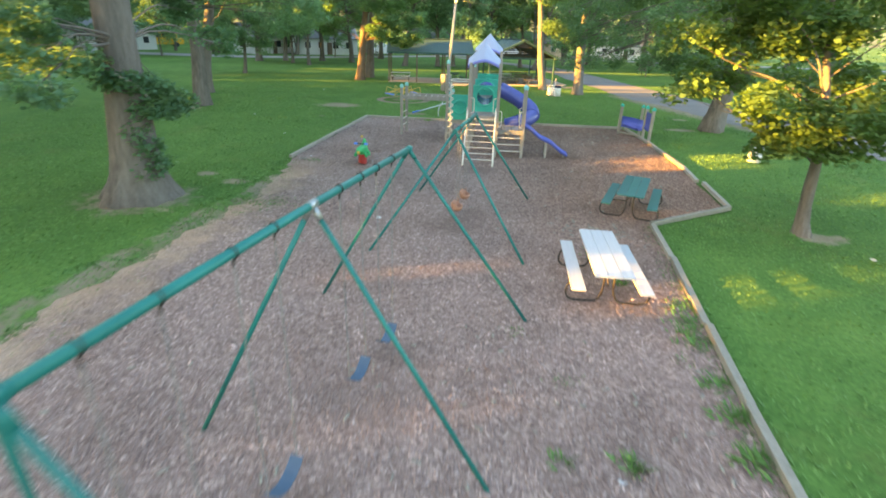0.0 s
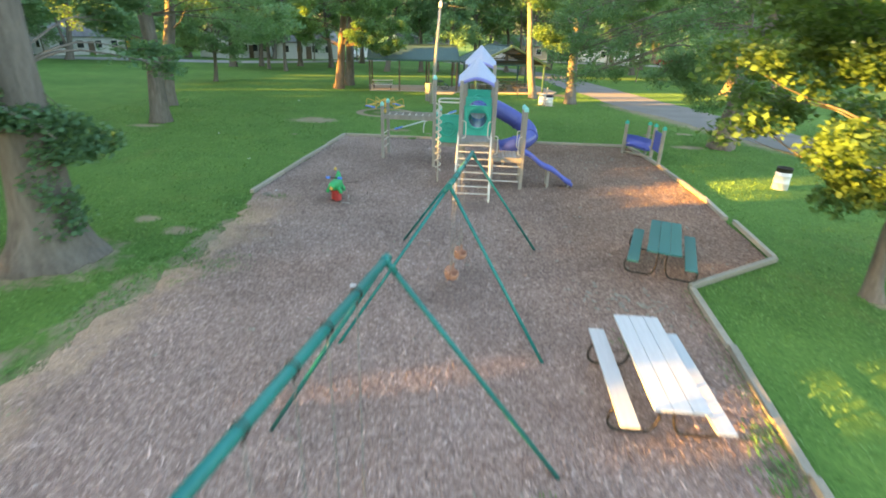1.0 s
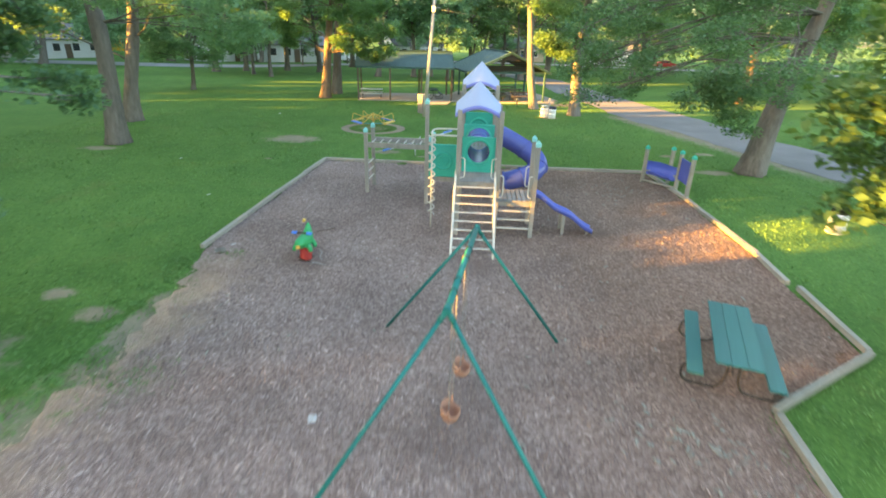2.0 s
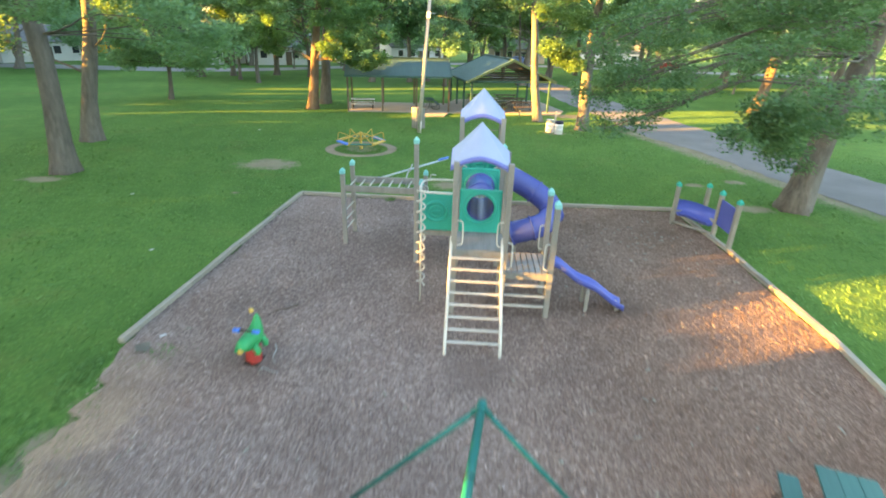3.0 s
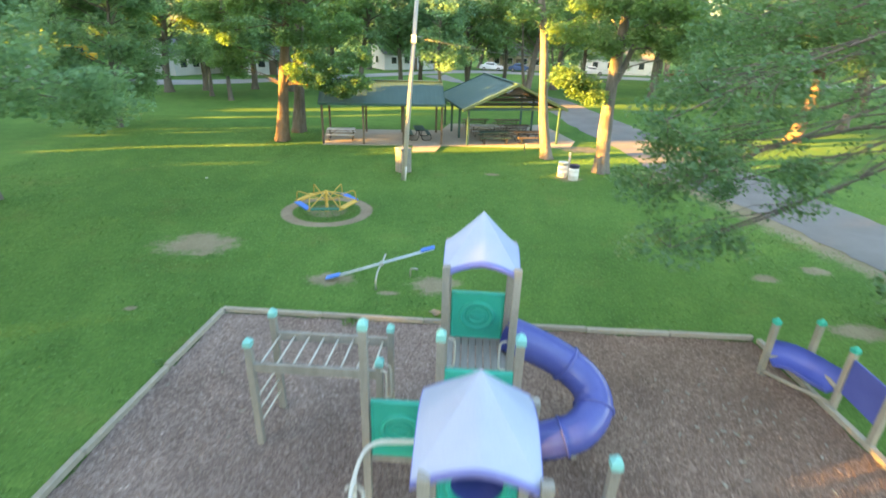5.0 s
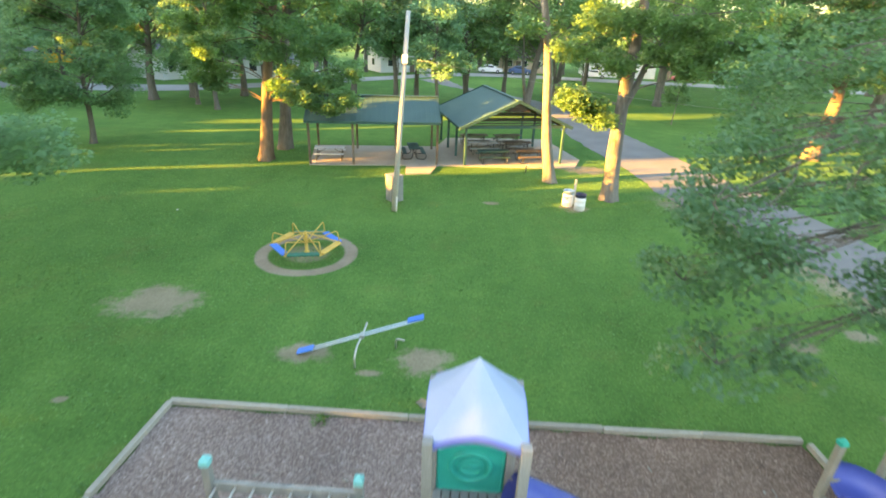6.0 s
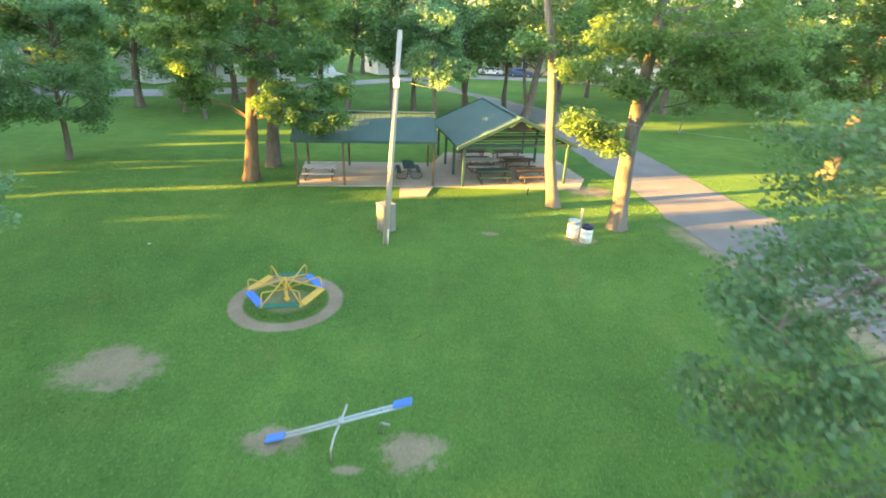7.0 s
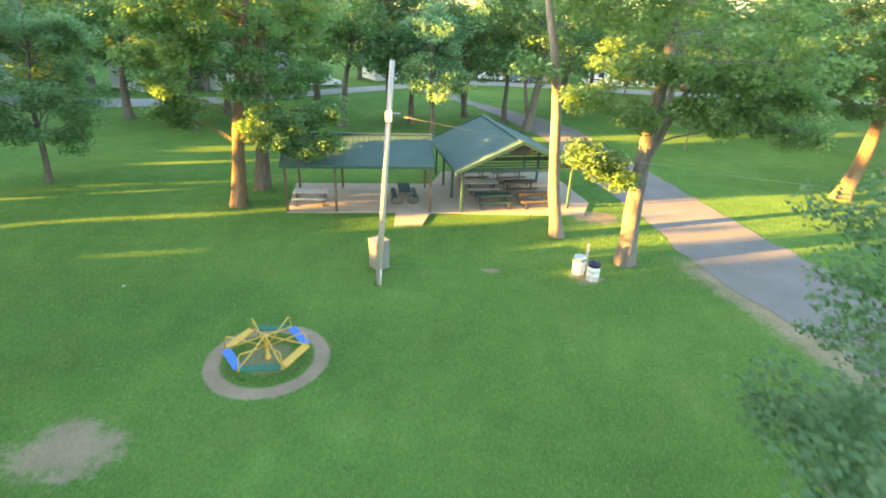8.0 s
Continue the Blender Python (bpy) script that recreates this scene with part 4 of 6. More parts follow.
def far_woods():
    rng = np.random.default_rng(77)
    c = []
    for i in range(60):
        # the belt of trees behind the houses, crown by crown
        x, y, h = -165 + i * 5.8 + rng.uniform(-2, 2), 130 + 9 * math.sin(i * 1.3) + rng.uniform(0, 16), rng.uniform(8, 15)
        for k in range(9):
            c.append((x + rng.normal(0, 3.0), y + rng.normal(0, 2.0), h * (0.25 + 0.75 * (k / 8)) + rng.normal(0, 0.6)))
    for i in range(420):
        ang = rng.uniform(-0.2, math.pi + 0.2)
        d = rng.uniform(185, 240)
        c.append((math.cos(ang) * d, 40 + math.sin(ang) * d, rng.uniform(1, 15)))
    c = np.array(c)[rng.integers(0, len(c), 52000)]
    v = leaf_cloud(rng, c, 1.9, 0.75, 0.8)
    ob = new("far_woods", array_mesh("far_woods", v, np.arange(len(v)).reshape(-1, 4), M_LEAF))
    tagged(ob, "dense dark green woods round the town", "woods", kind="stuff")


far_woods()


def west_woods():
    """A leaf screen added west of the park, mostly out of view, to shape the low sun: thick below, thinner at the top,
    with gaps cut for the patches of light.
    """
    rng = np.random.default_rng(78)
    n = 125000
    q, h = rng.uniform(-45, 92, n), rng.uniform(-3, 19, n)
    lumps = np.array([noise.noise((a * 0.32, 0.7, c * 0.42)) for a, c in zip(q, h)])
    keep = rng.uniform(0, 1, n) < np.where(h < 8.5, 1.0, np.clip(1.0 - (h - 8.5) / 30, 0.7, 1))
    keep &= ~((h > 9.5) & (q > 38.5) & (lumps > np.where(q > 57, 0.26, np.where(q > 47, 0.3, 0.12))))
    # gaps cut for the sun patches: from and to across the sun's way, and from and to in height
    for lo, hi, z0, z1 in ((4.6, 4.8, 7.12, 7.14), (5.5, 5.65, 7.18, 7.2), (6.5, 7.2, 8.05, 8.5), (8.6, 10.5, 11.1, 13.3), (11.2, 12.8, 9.3, 10.9), (15.9, 17.8, 8.22, 8.75), (17.2, 18.3, 8.6, 9.4), (18.8, 19.0, 8.3, 8.7), (19.6, 19.85, 8.3, 8.7), (20.5, 20.8, 8.35, 8.75), (21.5, 21.8, 8.45, 8.8),
                           (40.6, 42.4, 8.3, 14.0), (43.0, 44.3, 7.9, 14.0), (44.9, 46.2, 8.5, 15.0), (47.1, 47.4, 5.2, 5.8), (46.7, 47.6, 8.7, 13.0), (48.0, 49.4, 6.6, 12.2), (51.75, 52.1, 3.7, 6.4), (52.85, 53.1, 5.8, 10.0),
                           (56.5, 56.6, 3.5, 4.8), (57.9, 58.0, 3.5, 6.2), (62.9, 63.3, 4.0, 7.0), (66.2, 68.0, 4.3, 12.0)):
        wob = 0.2 * np.sin(h * 3.1) + 0.12 * np.sin(h * 7.7)
        keep &= ~((q > lo + wob - 0.2) & (q < hi + wob + 0.2) & (h > z0 - 0.15 + 0.12 * np.sin(q * 5.3)) & (h < z1 + 0.15 + np.minimum(0.4, 0.25 * (z1 - z0)) * np.sin(q * 1.7)))
    # the screen's upper part, holding sun off the far crowns
    qt, ht = rng.uniform(20, 92, 18000), rng.uniform(18.5, 25, 18000)
    tall = np.array([noise.noise((a * 0.32, 0.7, c * 0.42)) for a, c in zip(qt, ht)]) < 0.25
    # its stretch to the north, added to shade the houses
    qn, hn = rng.uniform(91, 150, 26000), rng.uniform(-3, 16, 26000)
    q, h = np.concatenate([q[keep], qt[tall], qn]), np.concatenate([h[keep], ht[tall], hn])
    n = len(q)
    x = rng.uniform(-84, -68, n)
    c = np.stack([x, (q + 0.276 * x) / 0.961, h + (-48 - x) / 0.961 * math.tan(SUN_UP)], 1)
    q, c = q[c[:, 2] > 0.2], c[c[:, 2] > 0.2]
    n = len(c)
    big = np.where(q > 91, 1.7, 1.0)[:, None]
    # sprays of leaves hanging upright
    a = rng.normal(1.57, 0.5, n)
    across = np.stack([np.cos(a), np.sin(a), rng.normal(0, 0.3, n)], 1) * rng.uniform(0.2, 0.36, (n, 1)) * big
    down = np.stack([rng.normal(0, 0.06, n), rng.normal(0, 0.06, n), rng.uniform(-0.42, -0.24, n)], 1) * big
    v = np.stack([c - down, c + across + down * 0.1, c + down, c - across + down * 0.1], 1).reshape(-1, 3)
    ob = new("west_woods", array_mesh("west_woods", v, np.arange(len(v)).reshape(-1, 4), M_LEAF))
    tagged(ob, "added leaf screen west of the park with gaps shaping the sunlight", "woods", kind="stuff")


west_woods()


# ---- timber edging of the bed ----
def edging():
    top = thing("timber_edging", "weathered grey landscape timbers edging the mulch", "edging", kind="structure")
    runs = [[(-5.92, 18.9), (-4.84, 29.42)], [(-4.86, 29.48), (0.8, 29.1), (9.75, 28.64)], [(9.83, 28.52), (9.92, 24.6), (9.8, 22.9), (9.68, 19.75), (9.38, 17.6)], [(9.5, 17.35), (9.12, 14.6)], [(9.14, 14.52), (6.16, 12.82)],
            [(6.17, 12.7), (5.88, 10.4), (5.42, 7.4), (5.08, 5.2), (4.82, 3.5), (4.44, 0.0), (4.0, -4.0)]]
    rng = random.Random(3)
    base = None
    for run in runs:
        for (x1, y1), (x2, y2) in zip(run, run[1:]):
            length = math.hypot(x2 - x1, y2 - y1)
            k = max(1, round(length / 2.4))
            a = math.degrees(math.atan2(y2 - y1, x2 - x1))
            for i in range(k):
                u = (i + 0.5) / k
                if base is None:
                    base = bmesh.new()
                    box(base, (0, 0, 0.08), (1.0, 0.13, 0.13), bevel=0.018)
                    me_ob = part("timber", base, M_TIMBER, top)
                    base = me_ob
                    o = me_ob
                else:
                    o = twin(base, top)
                o.matrix_basis = pose(x1 + (x2 - x1) * u, y1 + (y2 - y1) * u, rng.uniform(-0.012, 0.012), rng.uniform(-3, 3), rng.uniform(-0.4, 0.4), a + rng.uniform(-0.7, 0.7)) @ Matrix.Diagonal((length / k - 0.015, 1, 1, 1))


edging()


# ---- swings ----
def swing_frame(name, label, tops, feet, radius):
    """A swing frame: one top pipe over splayed pairs of legs."""
    top = thing(name, label, "swing frame", group="swing frames")
    a, b = Vector(tops[0]), Vector(tops[-1])
    d = (b - a).normalized()
    part("top_beam", tube([a - d * 0.06, *[Vector(t) for t in tops[1:-1]], b + d * 0.06], radius, 12), M_GREEN_PIPE, top)
    for apex, (lf, rf) in zip(tops, feet):
        apex = Vector(apex)
        for f in (lf, rf):
            f = Vector((f[0], f[1], -0.05))
            part("leg", tube([apex + (f - apex) * 0.015, f], radius * 0.68, 10), M_GREEN_PIPE, top)
        fit_bm = tube([apex - d * 0.07, apex + d * 0.07], radius * 1.16, 12)
        for f in (lf, rf):
            f = Vector((f[0], f[1], 0))
            w = (f - apex).normalized()
            sweep(fit_bm, [apex + w * 0.02, apex + w * 0.17], radius * 0.84, 10)
        part("clamp", fit_bm, M_GALV if apex == Vector(TOPS_A[1]) else M_GREEN_PIPE, top, "steel fitting joining beam and legs")
    return top


TOPS_A = [(-1.23, 1.06, 3.21), (-0.6, 4.04, 3.19), (0.04, 7.0, 3.14)]
swing_frame("swing_frame", "green painted steel swing frame with splayed legs", TOPS_A, [((-2.9, 2.5), (0.6, 0.9)), ((-2.32, 4.25), (1.37, 3.55)), ((-1.76, 8.02), (2.2, 7.33))], 0.043)
TOPS_B = [(0.67, 11.34, 2.66), (1.18, 14.1, 2.66)]
swing_frame("swing_frame", "lower green painted steel swing frame for toddlers", TOPS_B, [((-1.26, 10.15), (2.4, 9.75)), ((-0.52, 15.2), (3.02, 14.75))], 0.045)


def chain(a, b, step=0.05, r=0.0045):
    """Welded links, every other one turned."""
    bm = bmesh.new()
    a, b = Vector(a), Vector(b)
    d = (b - a)
    n = max(2, int(d.length / step))
    q = d.to_track_quat("Z", "X").to_matrix()
    for i in range(n):
        c = a + d * ((i + 0.5) / n)
        h, w = step * 0.62, 0.01
        loop = [(w, 0, -h * 0.5), (w, 0, h * 0.5), (0, 0, h * 0.75), (-w, 0, h * 0.5), (-w, 0, -h * 0.5), (0, 0, -h * 0.75)]
        turn = Matrix.Rotation(math.pi / 2 * (i % 2), 3, "Z")
        sweep(bm, [c + q @ (turn @ Vector(p)) for p in loop], r, 4, closed=True)
    return bm


def swing(kind, beam_a, beam_b, seat_at):
    """Two hangers on the beam, chains, and a seat."""
    a, b = Vector(beam_a), Vector(beam_b)
    c = (a + b) / 2
    d = (b - a).normalized()
    across = Vector((d.y, -d.x, 0))
    belt = kind == "belt"
    top = thing("belt_swing" if belt else "bucket_swing", "worn blue rubber belt swing on steel chains" if belt else "orange-brown toddler bucket swing on steel chains", "swing", Matrix.Translation((c.x, c.y, 0)), "belt swings" if belt else "bucket swings")
    off = Vector((c.x, c.y, 0))
    half = 0.27 if belt else 0.17
    h = seat_at
    for p, sgn in ((a, -1), (b, 1)):
        end = Vector((0, 0, h)) + d * half * sgn
        part("chain", chain(p - off - Vector((0, 0, 0.1)), end), M_CHAIN, top)
        part("hanger", tube([p - off + Vector((0, 0, -0.05)), p - off + Vector((0, 0, -0.11))], 0.012, 6), M_DARK_PIPE, top)
        collar = [p - off + (across * math.cos(k * math.tau / 12) + Vector((0, 0, 1)) * math.sin(k * math.tau / 12)) * 0.049 for k in range(12)]
        part("collar", sweep(bmesh.new(), collar, 0.009, 5, closed=True), M_DARK_PIPE, top)
    bm = bmesh.new()
    if belt:
        rows = []
        for i in range(11):
            u = -1 + i / 5
            z = h - 0.13 * (1 - u * u)
            rows.append([bm.verts.new(d * u * half + across * w + Vector((0, 0, z + dz))) for w, dz in ((-0.075, 0.006), (0.075, 0.006), (0.075, -0.006), (-0.075, -0.006))])
        for p, q in zip(rows, rows[1:]):
            for k in range(4):
                bm.faces.new((p[k], p[(k + 1) % 4], q[(k + 1) % 4], q[k]))
        bm.faces.new(rows[0]), bm.faces.new(rows[-1])
        bmesh.ops.recalc_face_normals(bm, faces=bm.faces)
        part("seat", bm, M_SEAT_BLUE, top)
    else:
        # a moulded cup whose rim dips at the leg openings, with a raised back
        rings = []
        for r, dz, rim in ((0.06, -0.29, 0), (0.13, -0.255, 0), (0.165, -0.19, 0), (0.172, -0.085, 1), (0.155, -0.085, 1), (0.145, -0.18, 0), (0.11, -0.235, 0), (0.05, -0.262, 0)):
            ring = []
            for k in range(16):
                g = k * math.tau / 16
                lift = rim * (0.045 * math.cos(g) - 0.03 * math.cos(3 * g))
                p = d * (math.sin(g) * r) - across * (math.cos(g) * r * 0.88)
                ring.append(bm.verts.new((p.x, p.y, h + dz + lift)))
            rings.append(ring)
        for p, q in zip(rings, rings[1:]):
            for k in range(16):
                bm.faces.new((p[k], p[(k + 1) % 16], q[(k + 1) % 16], q[k])).smooth = True
        bm.faces.new(list(reversed(rings[0]))), bm.faces.new(rings[-1])
        for sgn in (-1, 1):
            sweep(bm, [d * (0.163 * sgn) + Vector((0, 0, h - 0.12)), d * (0.168 * sgn) + Vector((0, 0, h))], 0.014, 6)
        bmesh.ops.recalc_face_normals(bm, faces=bm.faces)
        part("bucket", bm, M_BUCKET, top)
    return top


def on_beam(tops, i, u):
    return Vector(tops[i]).lerp(Vector(tops[i + 1]), u)


for i, u, h in ((0, 0.24, 0.62), (0, 0.68, 0.6), (1, 0.30, 0.6), (1, 0.66, 0.5)):
    swing("belt", on_beam(TOPS_A, i, u - 0.095), on_beam(TOPS_A, i, u + 0.095), h)
for u, h in ((0.22, 0.78), (0.6, 0.78)):
    swing("bucket", on_beam(TOPS_B, 0, u - 0.06), on_beam(TOPS_B, 0, u + 0.06), h)


# ---- picnic tables ----
def picnic_table(name, label, m, wood, boards, group, pipe=None, length=2.42, plain=False):
    top = thing(name, label, "picnic table", m, group)
    w = 0.74 / boards
    first = None
    for i in range(boards):
        x = (i - (boards - 1) / 2) * w
        if first is None:
            first = part("tabletop_board", boxed((0, 0, 0), (w - 0.008, length, 0.04), bevel=0.006), wood, top, m=pose(x, 0, 0.745))
        else:
            twin(first, top, pose(x, 0, 0.745, 0, 0.4 * (-1) ** i))
    bench = part("bench_board", boxed((0, 0, 0), (0.26, length, 0.04), bevel=0.006), wood, top, m=pose(-0.62, 0, 0.44))
    twin(bench, top, pose(0.62, 0, 0.44))
    pipe = pipe or M_DARK_PIPE
    for y in (-0.8, 0.8):
        for s in (-1, 1):
            line = curved([(s * 0.1, y, 0.71), (s * 0.1, y, 0.3), (s * 0.2, y, 0.06), (s * 0.4, y, 0.03), (s * 0.66, y, 0.03), (s * 0.78, y, 0.12), (s * 0.78, y, 0.3), (s * 0.7, y, 0.41), (s * 0.55, y, 0.41)], 4)
            part("leg_pipe", tube(line, 0.021, 7), pipe, top)
        part("cross_bar", tube([(-0.3, y, 0.7), (0.3, y, 0.7)], 0.02, 6), pipe, top)
    for s in (-1, 1):
        part("brace", tube([(0, s * 0.78, 0.35), (0, s * 0.2, 0.7)], 0.016, 6), pipe, top)
    return top


picnic_table("picnic_table", "white painted wooden picnic table on dark pipe legs", pose(3.85, 8.95, 0.03, 0, 0, -4.2), M_WHITE_WOOD, 3, "picnic tables on the mulch")
picnic_table("picnic_table", "teal painted wooden picnic table on dark pipe legs", pose(5.97, 14.05, 0.03, 0, 0, -22.5), M_TEAL_WOOD, 3, "picnic tables on the mulch", length=2.3)


# ---- the play structure ----
D1, D2, D_LOW = 1.66, 1.92, 1.13
PS = thing("play_structure", "wooden play tower with lilac roofs and blue tube slide", "play structure", pose(1.04, 20.5, 0.02, 0, 0, -3.5))


def post(u, v, h, cap=True, foot=-0.1):
    p = part("post", boxed((0, 0, (h + foot) / 2), (0.125, 0.125, h - foot), bevel=0.012), M_POST, PS, m=pose(u, v, 0))
    if cap:
        bm = boxed((0, 0, h + 0.05), (0.15, 0.15, 0.11), bevel=0.018)
        c = bmesh.ops.create_cone(bm, segments=4, radius1=0.098, radius2=0.02, depth=0.07, cap_ends=True, matrix=pose(0, 0, h + 0.14, 0, 0, 45))
        part("post_cap", bm, M_CAP, p, "pale turquoise plastic cap")
    return p


for u in (0, 1.16):
    for v in (0, 1.16):
        post(u, v, 3.68, False)
    post(u, 2.76, 3.36)
    for v in (3.92, 5.08):
        post(u, v, 4.0, False)
post(-1.16, 2.78, 3.45)
post(-1.13, 3.88, 2.0)
post(-1.1, 4.98, 2.0)
post(-3.48, 3.88, 2.24)
post(-3.42, 4.92, 2.24)
post(2.24, 0.03, 2.74)
post(2.26, 1.26, 2.66)


def deck(u0, u1, v0, v1, z, along_v=True, boards=8, slope=0.0):
    rim = boxed(((u0 + u1) / 2, v0, z - 0.1), (u1 - u0 + 0.1, 0.04, 0.14), bevel=0.005)
    box(rim, ((u0 + u1) / 2, v1, z - 0.1), (u1 - u0 + 0.1, 0.04, 0.14), bevel=0.005)
    box(rim, (u0, (v0 + v1) / 2, z - 0.1), (0.04, v1 - v0 - 0.05, 0.14), bevel=0.005)
    box(rim, (u1, (v0 + v1) / 2, z - 0.1), (0.04, v1 - v0 - 0.05, 0.14), bevel=0.005)
    d = part("deck", rim, M_POST, PS, "weathered grey deck")
    w = (u1 - u0) / boards
    first = None
    for i in range(boards):
        m = pose(u0 + (i + 0.5) * w, (v0 + v1) / 2, z - 0.012)
        if first is None:
            first = part("plank", boxed((0, 0, 0), (w - 0.024, v1 - v0, 0.036), bevel=0.005), M_DECK, d, m=m) if boards > 1 else part("deck_sheet", boxed((0, 0, 0), (w - 0.014, v1 - v0, 0.036), bevel=0.012), M_DECK, d, m=m)
        else:
            twin(first, d, m)


deck(0.02, 1.14, 0.02, 1.14, D1, boards=1)
deck(0.02, 1.14, 2.78, 3.9, D2)
deck(0.02, 1.14, 3.94, 5.06, D2)
deck(-1.12, -0.04, 2.82, 3.86, 1.02)
deck(1.22, 2.2, 0.06, 1.2, D_LOW, boards=7)


def tower_roof(u, v, z_corner, z_arch, z_peak, half_u, half_v):
    """A moulded peaked roof whose four sides end in arches."""
    bm = bmesh.new()
    n = 20
    grid = {}
    for i in range(n + 1):
        for j in range(n + 1):
            x, y = -1 + 2 * i / n, -1 + 2 * j / n
            m = max(abs(x), abs(y))
            s = (min(abs(x), abs(y)) / m) if m > 1e-6 else 0.0
            z = z_peak - m ** 0.97 * (z_peak - z_arch + (z_arch - z_corner) * s ** (1.05 + 0.6 * m ** 3))
            grid[i, j] = bm.verts.new((u + x * half_u, v + y * half_v, z))
    for i in range(n):
        for j in range(n):
            a, b, c, d = grid[i, j], grid[i + 1, j], grid[i + 1, j + 1], grid[i, j + 1]
            cells = ((a, b, c), (a, c, d)) if i == j else ((a, b, d), (b, c, d)) if i + j == n - 1 else ((a, b, c, d),)
            for cell in cells:
                bm.faces.new(cell).smooth = True
    for i in range(n):
        for a, b in (((i, i), (i + 1, i + 1)), ((i, n - i), (i + 1, n - i - 1))):
            e = bm.edges.get((grid[a], grid[b]))
            if e:
                e.smooth = False
    roof = part("roof", bm, M_ROOF_LILAC, PS, "pale lilac moulded plastic roof")
    lip = bmesh.new()
    pts = []
    for k in range(4 * n):
        side, q = divmod(k, n)
        a = -1 + 2 * q / n
        x, y = ((a, -1), (1, a), (-a, 1), (-1, -a))[side]
        pts.append((x, y, z_corner + (z_arch - z_corner) * (1 - abs(a) ** 1.65)))
    rings = [[lip.verts.new((u + x * half_u * f, v + y * half_v * f, z + dz)) for x, y, z in pts] for f, dz in ((1.004, 0.012), (1.012, -0.1), (0.96, -0.1), (0.965, -0.012))]
    for a, b in zip(rings, rings[1:] + rings[:1]):
        for k in range(4 * n):
            lip.faces.new((a[k], b[k], b[(k + 1) % (4 * n)], a[(k + 1) % (4 * n)])).smooth = True
    bmesh.ops.recalc_face_normals(lip, faces=lip.faces)
    part("roof_rim", lip, M_LIP, roof, "violet arched rim")


tower_roof(0.5, 0.68, 3.58, 3.8, 4.42, 0.63, 0.68)
tower_roof(0.57, 4.58, 3.88, 4.1, 4.74, 0.63, 0.66)


def panel(u0, u1, v, z0, z1, hole=None, motif=True):
    """A moulded plastic wall panel, with a round hole or a raised round motif."""
    cu, cz = ((u0 + u1) / 2, (z0 + z1) / 2)
    bm = bmesh.new()
    n = 32
    ring_c = (cu, hole[0]) if hole else (cu, cz)
    r = hole[1] if hole else 0.0
    fr, bk = v - 0.03, v + 0.03

    def square(a):
        x, y = math.cos(a), math.sin(a)
        k = 1 / max(abs(x), abs(y))
        return cu + x * k * (u1 - u0) / 2, cz + y * k * (z1 - z0) / 2

    loops = []
    for y in (fr, bk):
        outer = [bm.verts.new((square(i * math.tau / n)[0], y, square(i * math.tau / n)[1])) for i in range(n)]
        inner = [bm.verts.new((ring_c[0] + math.cos(i * math.tau / n) * max(r, 0.01), y, ring_c[1] + math.sin(i * math.tau / n) * max(r, 0.01))) for i in range(n)]
        loops.append((outer, inner))
    for i in range(n):
        j = (i + 1) % n
        for o, q in loops:
            bm.faces.new((o[i], o[j], q[j], q[i]))
        bm.faces.new((loops[0][0][i], loops[1][0][i], loops[1][0][j], loops[0][0][j]))
        if hole:
            bm.faces.new((loops[0][1][i], loops[0][1][j], loops[1][1][j], loops[1][1][i]))
    bmesh.ops.recalc_face_normals(bm, faces=bm.faces)
    rr = (r + 0.05) if hole else 0.3
    ringp = [(ring_c[0] + math.cos(i * math.tau / 28) * rr, fr, ring_c[1] + math.sin(i * math.tau / 28) * rr * (1.0 if hole else 0.92)) for i in range(28)]
    sweep(bm, ringp, 0.034 if hole else 0.05, 6, closed=True)
    if not hole and motif:
        sweep(bm, [(ring_c[0] + math.cos(i * math.tau / 20) * 0.17, fr, ring_c[1] + math.sin(i * math.tau / 20) * 0.15) for i in range(20)], 0.032, 6, closed=True)
        sweep(bm, [(ring_c[0] - 0.16, fr, ring_c[1]), (ring_c[0] + 0.16, fr, ring_c[1])], 0.032, 6)
    edge = [(u0 + 0.03, fr, z0 + 0.03), (u1 - 0.03, fr, z0 + 0.03), (u1 - 0.03, fr, z1 - 0.03), (u0 + 0.03, fr, z1 - 0.03)]
    sweep(bm, [p for a, b in zip(edge, edge[1:] + edge[:1]) for p in (Vector(a).lerp(Vector(b), 0.02), Vector(a).lerp(Vector(b), 0.98))], 0.022, 6, closed=True)
    return part("panel", bm, M_PANEL, PS, "moulded green plastic panel")


panel(0.07, 1.09, 1.17, D1 - 0.02, 2.74, (2.28, 0.335))
panel(0.07, 1.09, 2.74, 1.84, 2.86, (2.36, 0.36))
panel(0.07, 1.09, 5.1, D2 - 0.02, 2.92)
panel(-1.08, -0.12, 2.8, 1.02, 2.14)


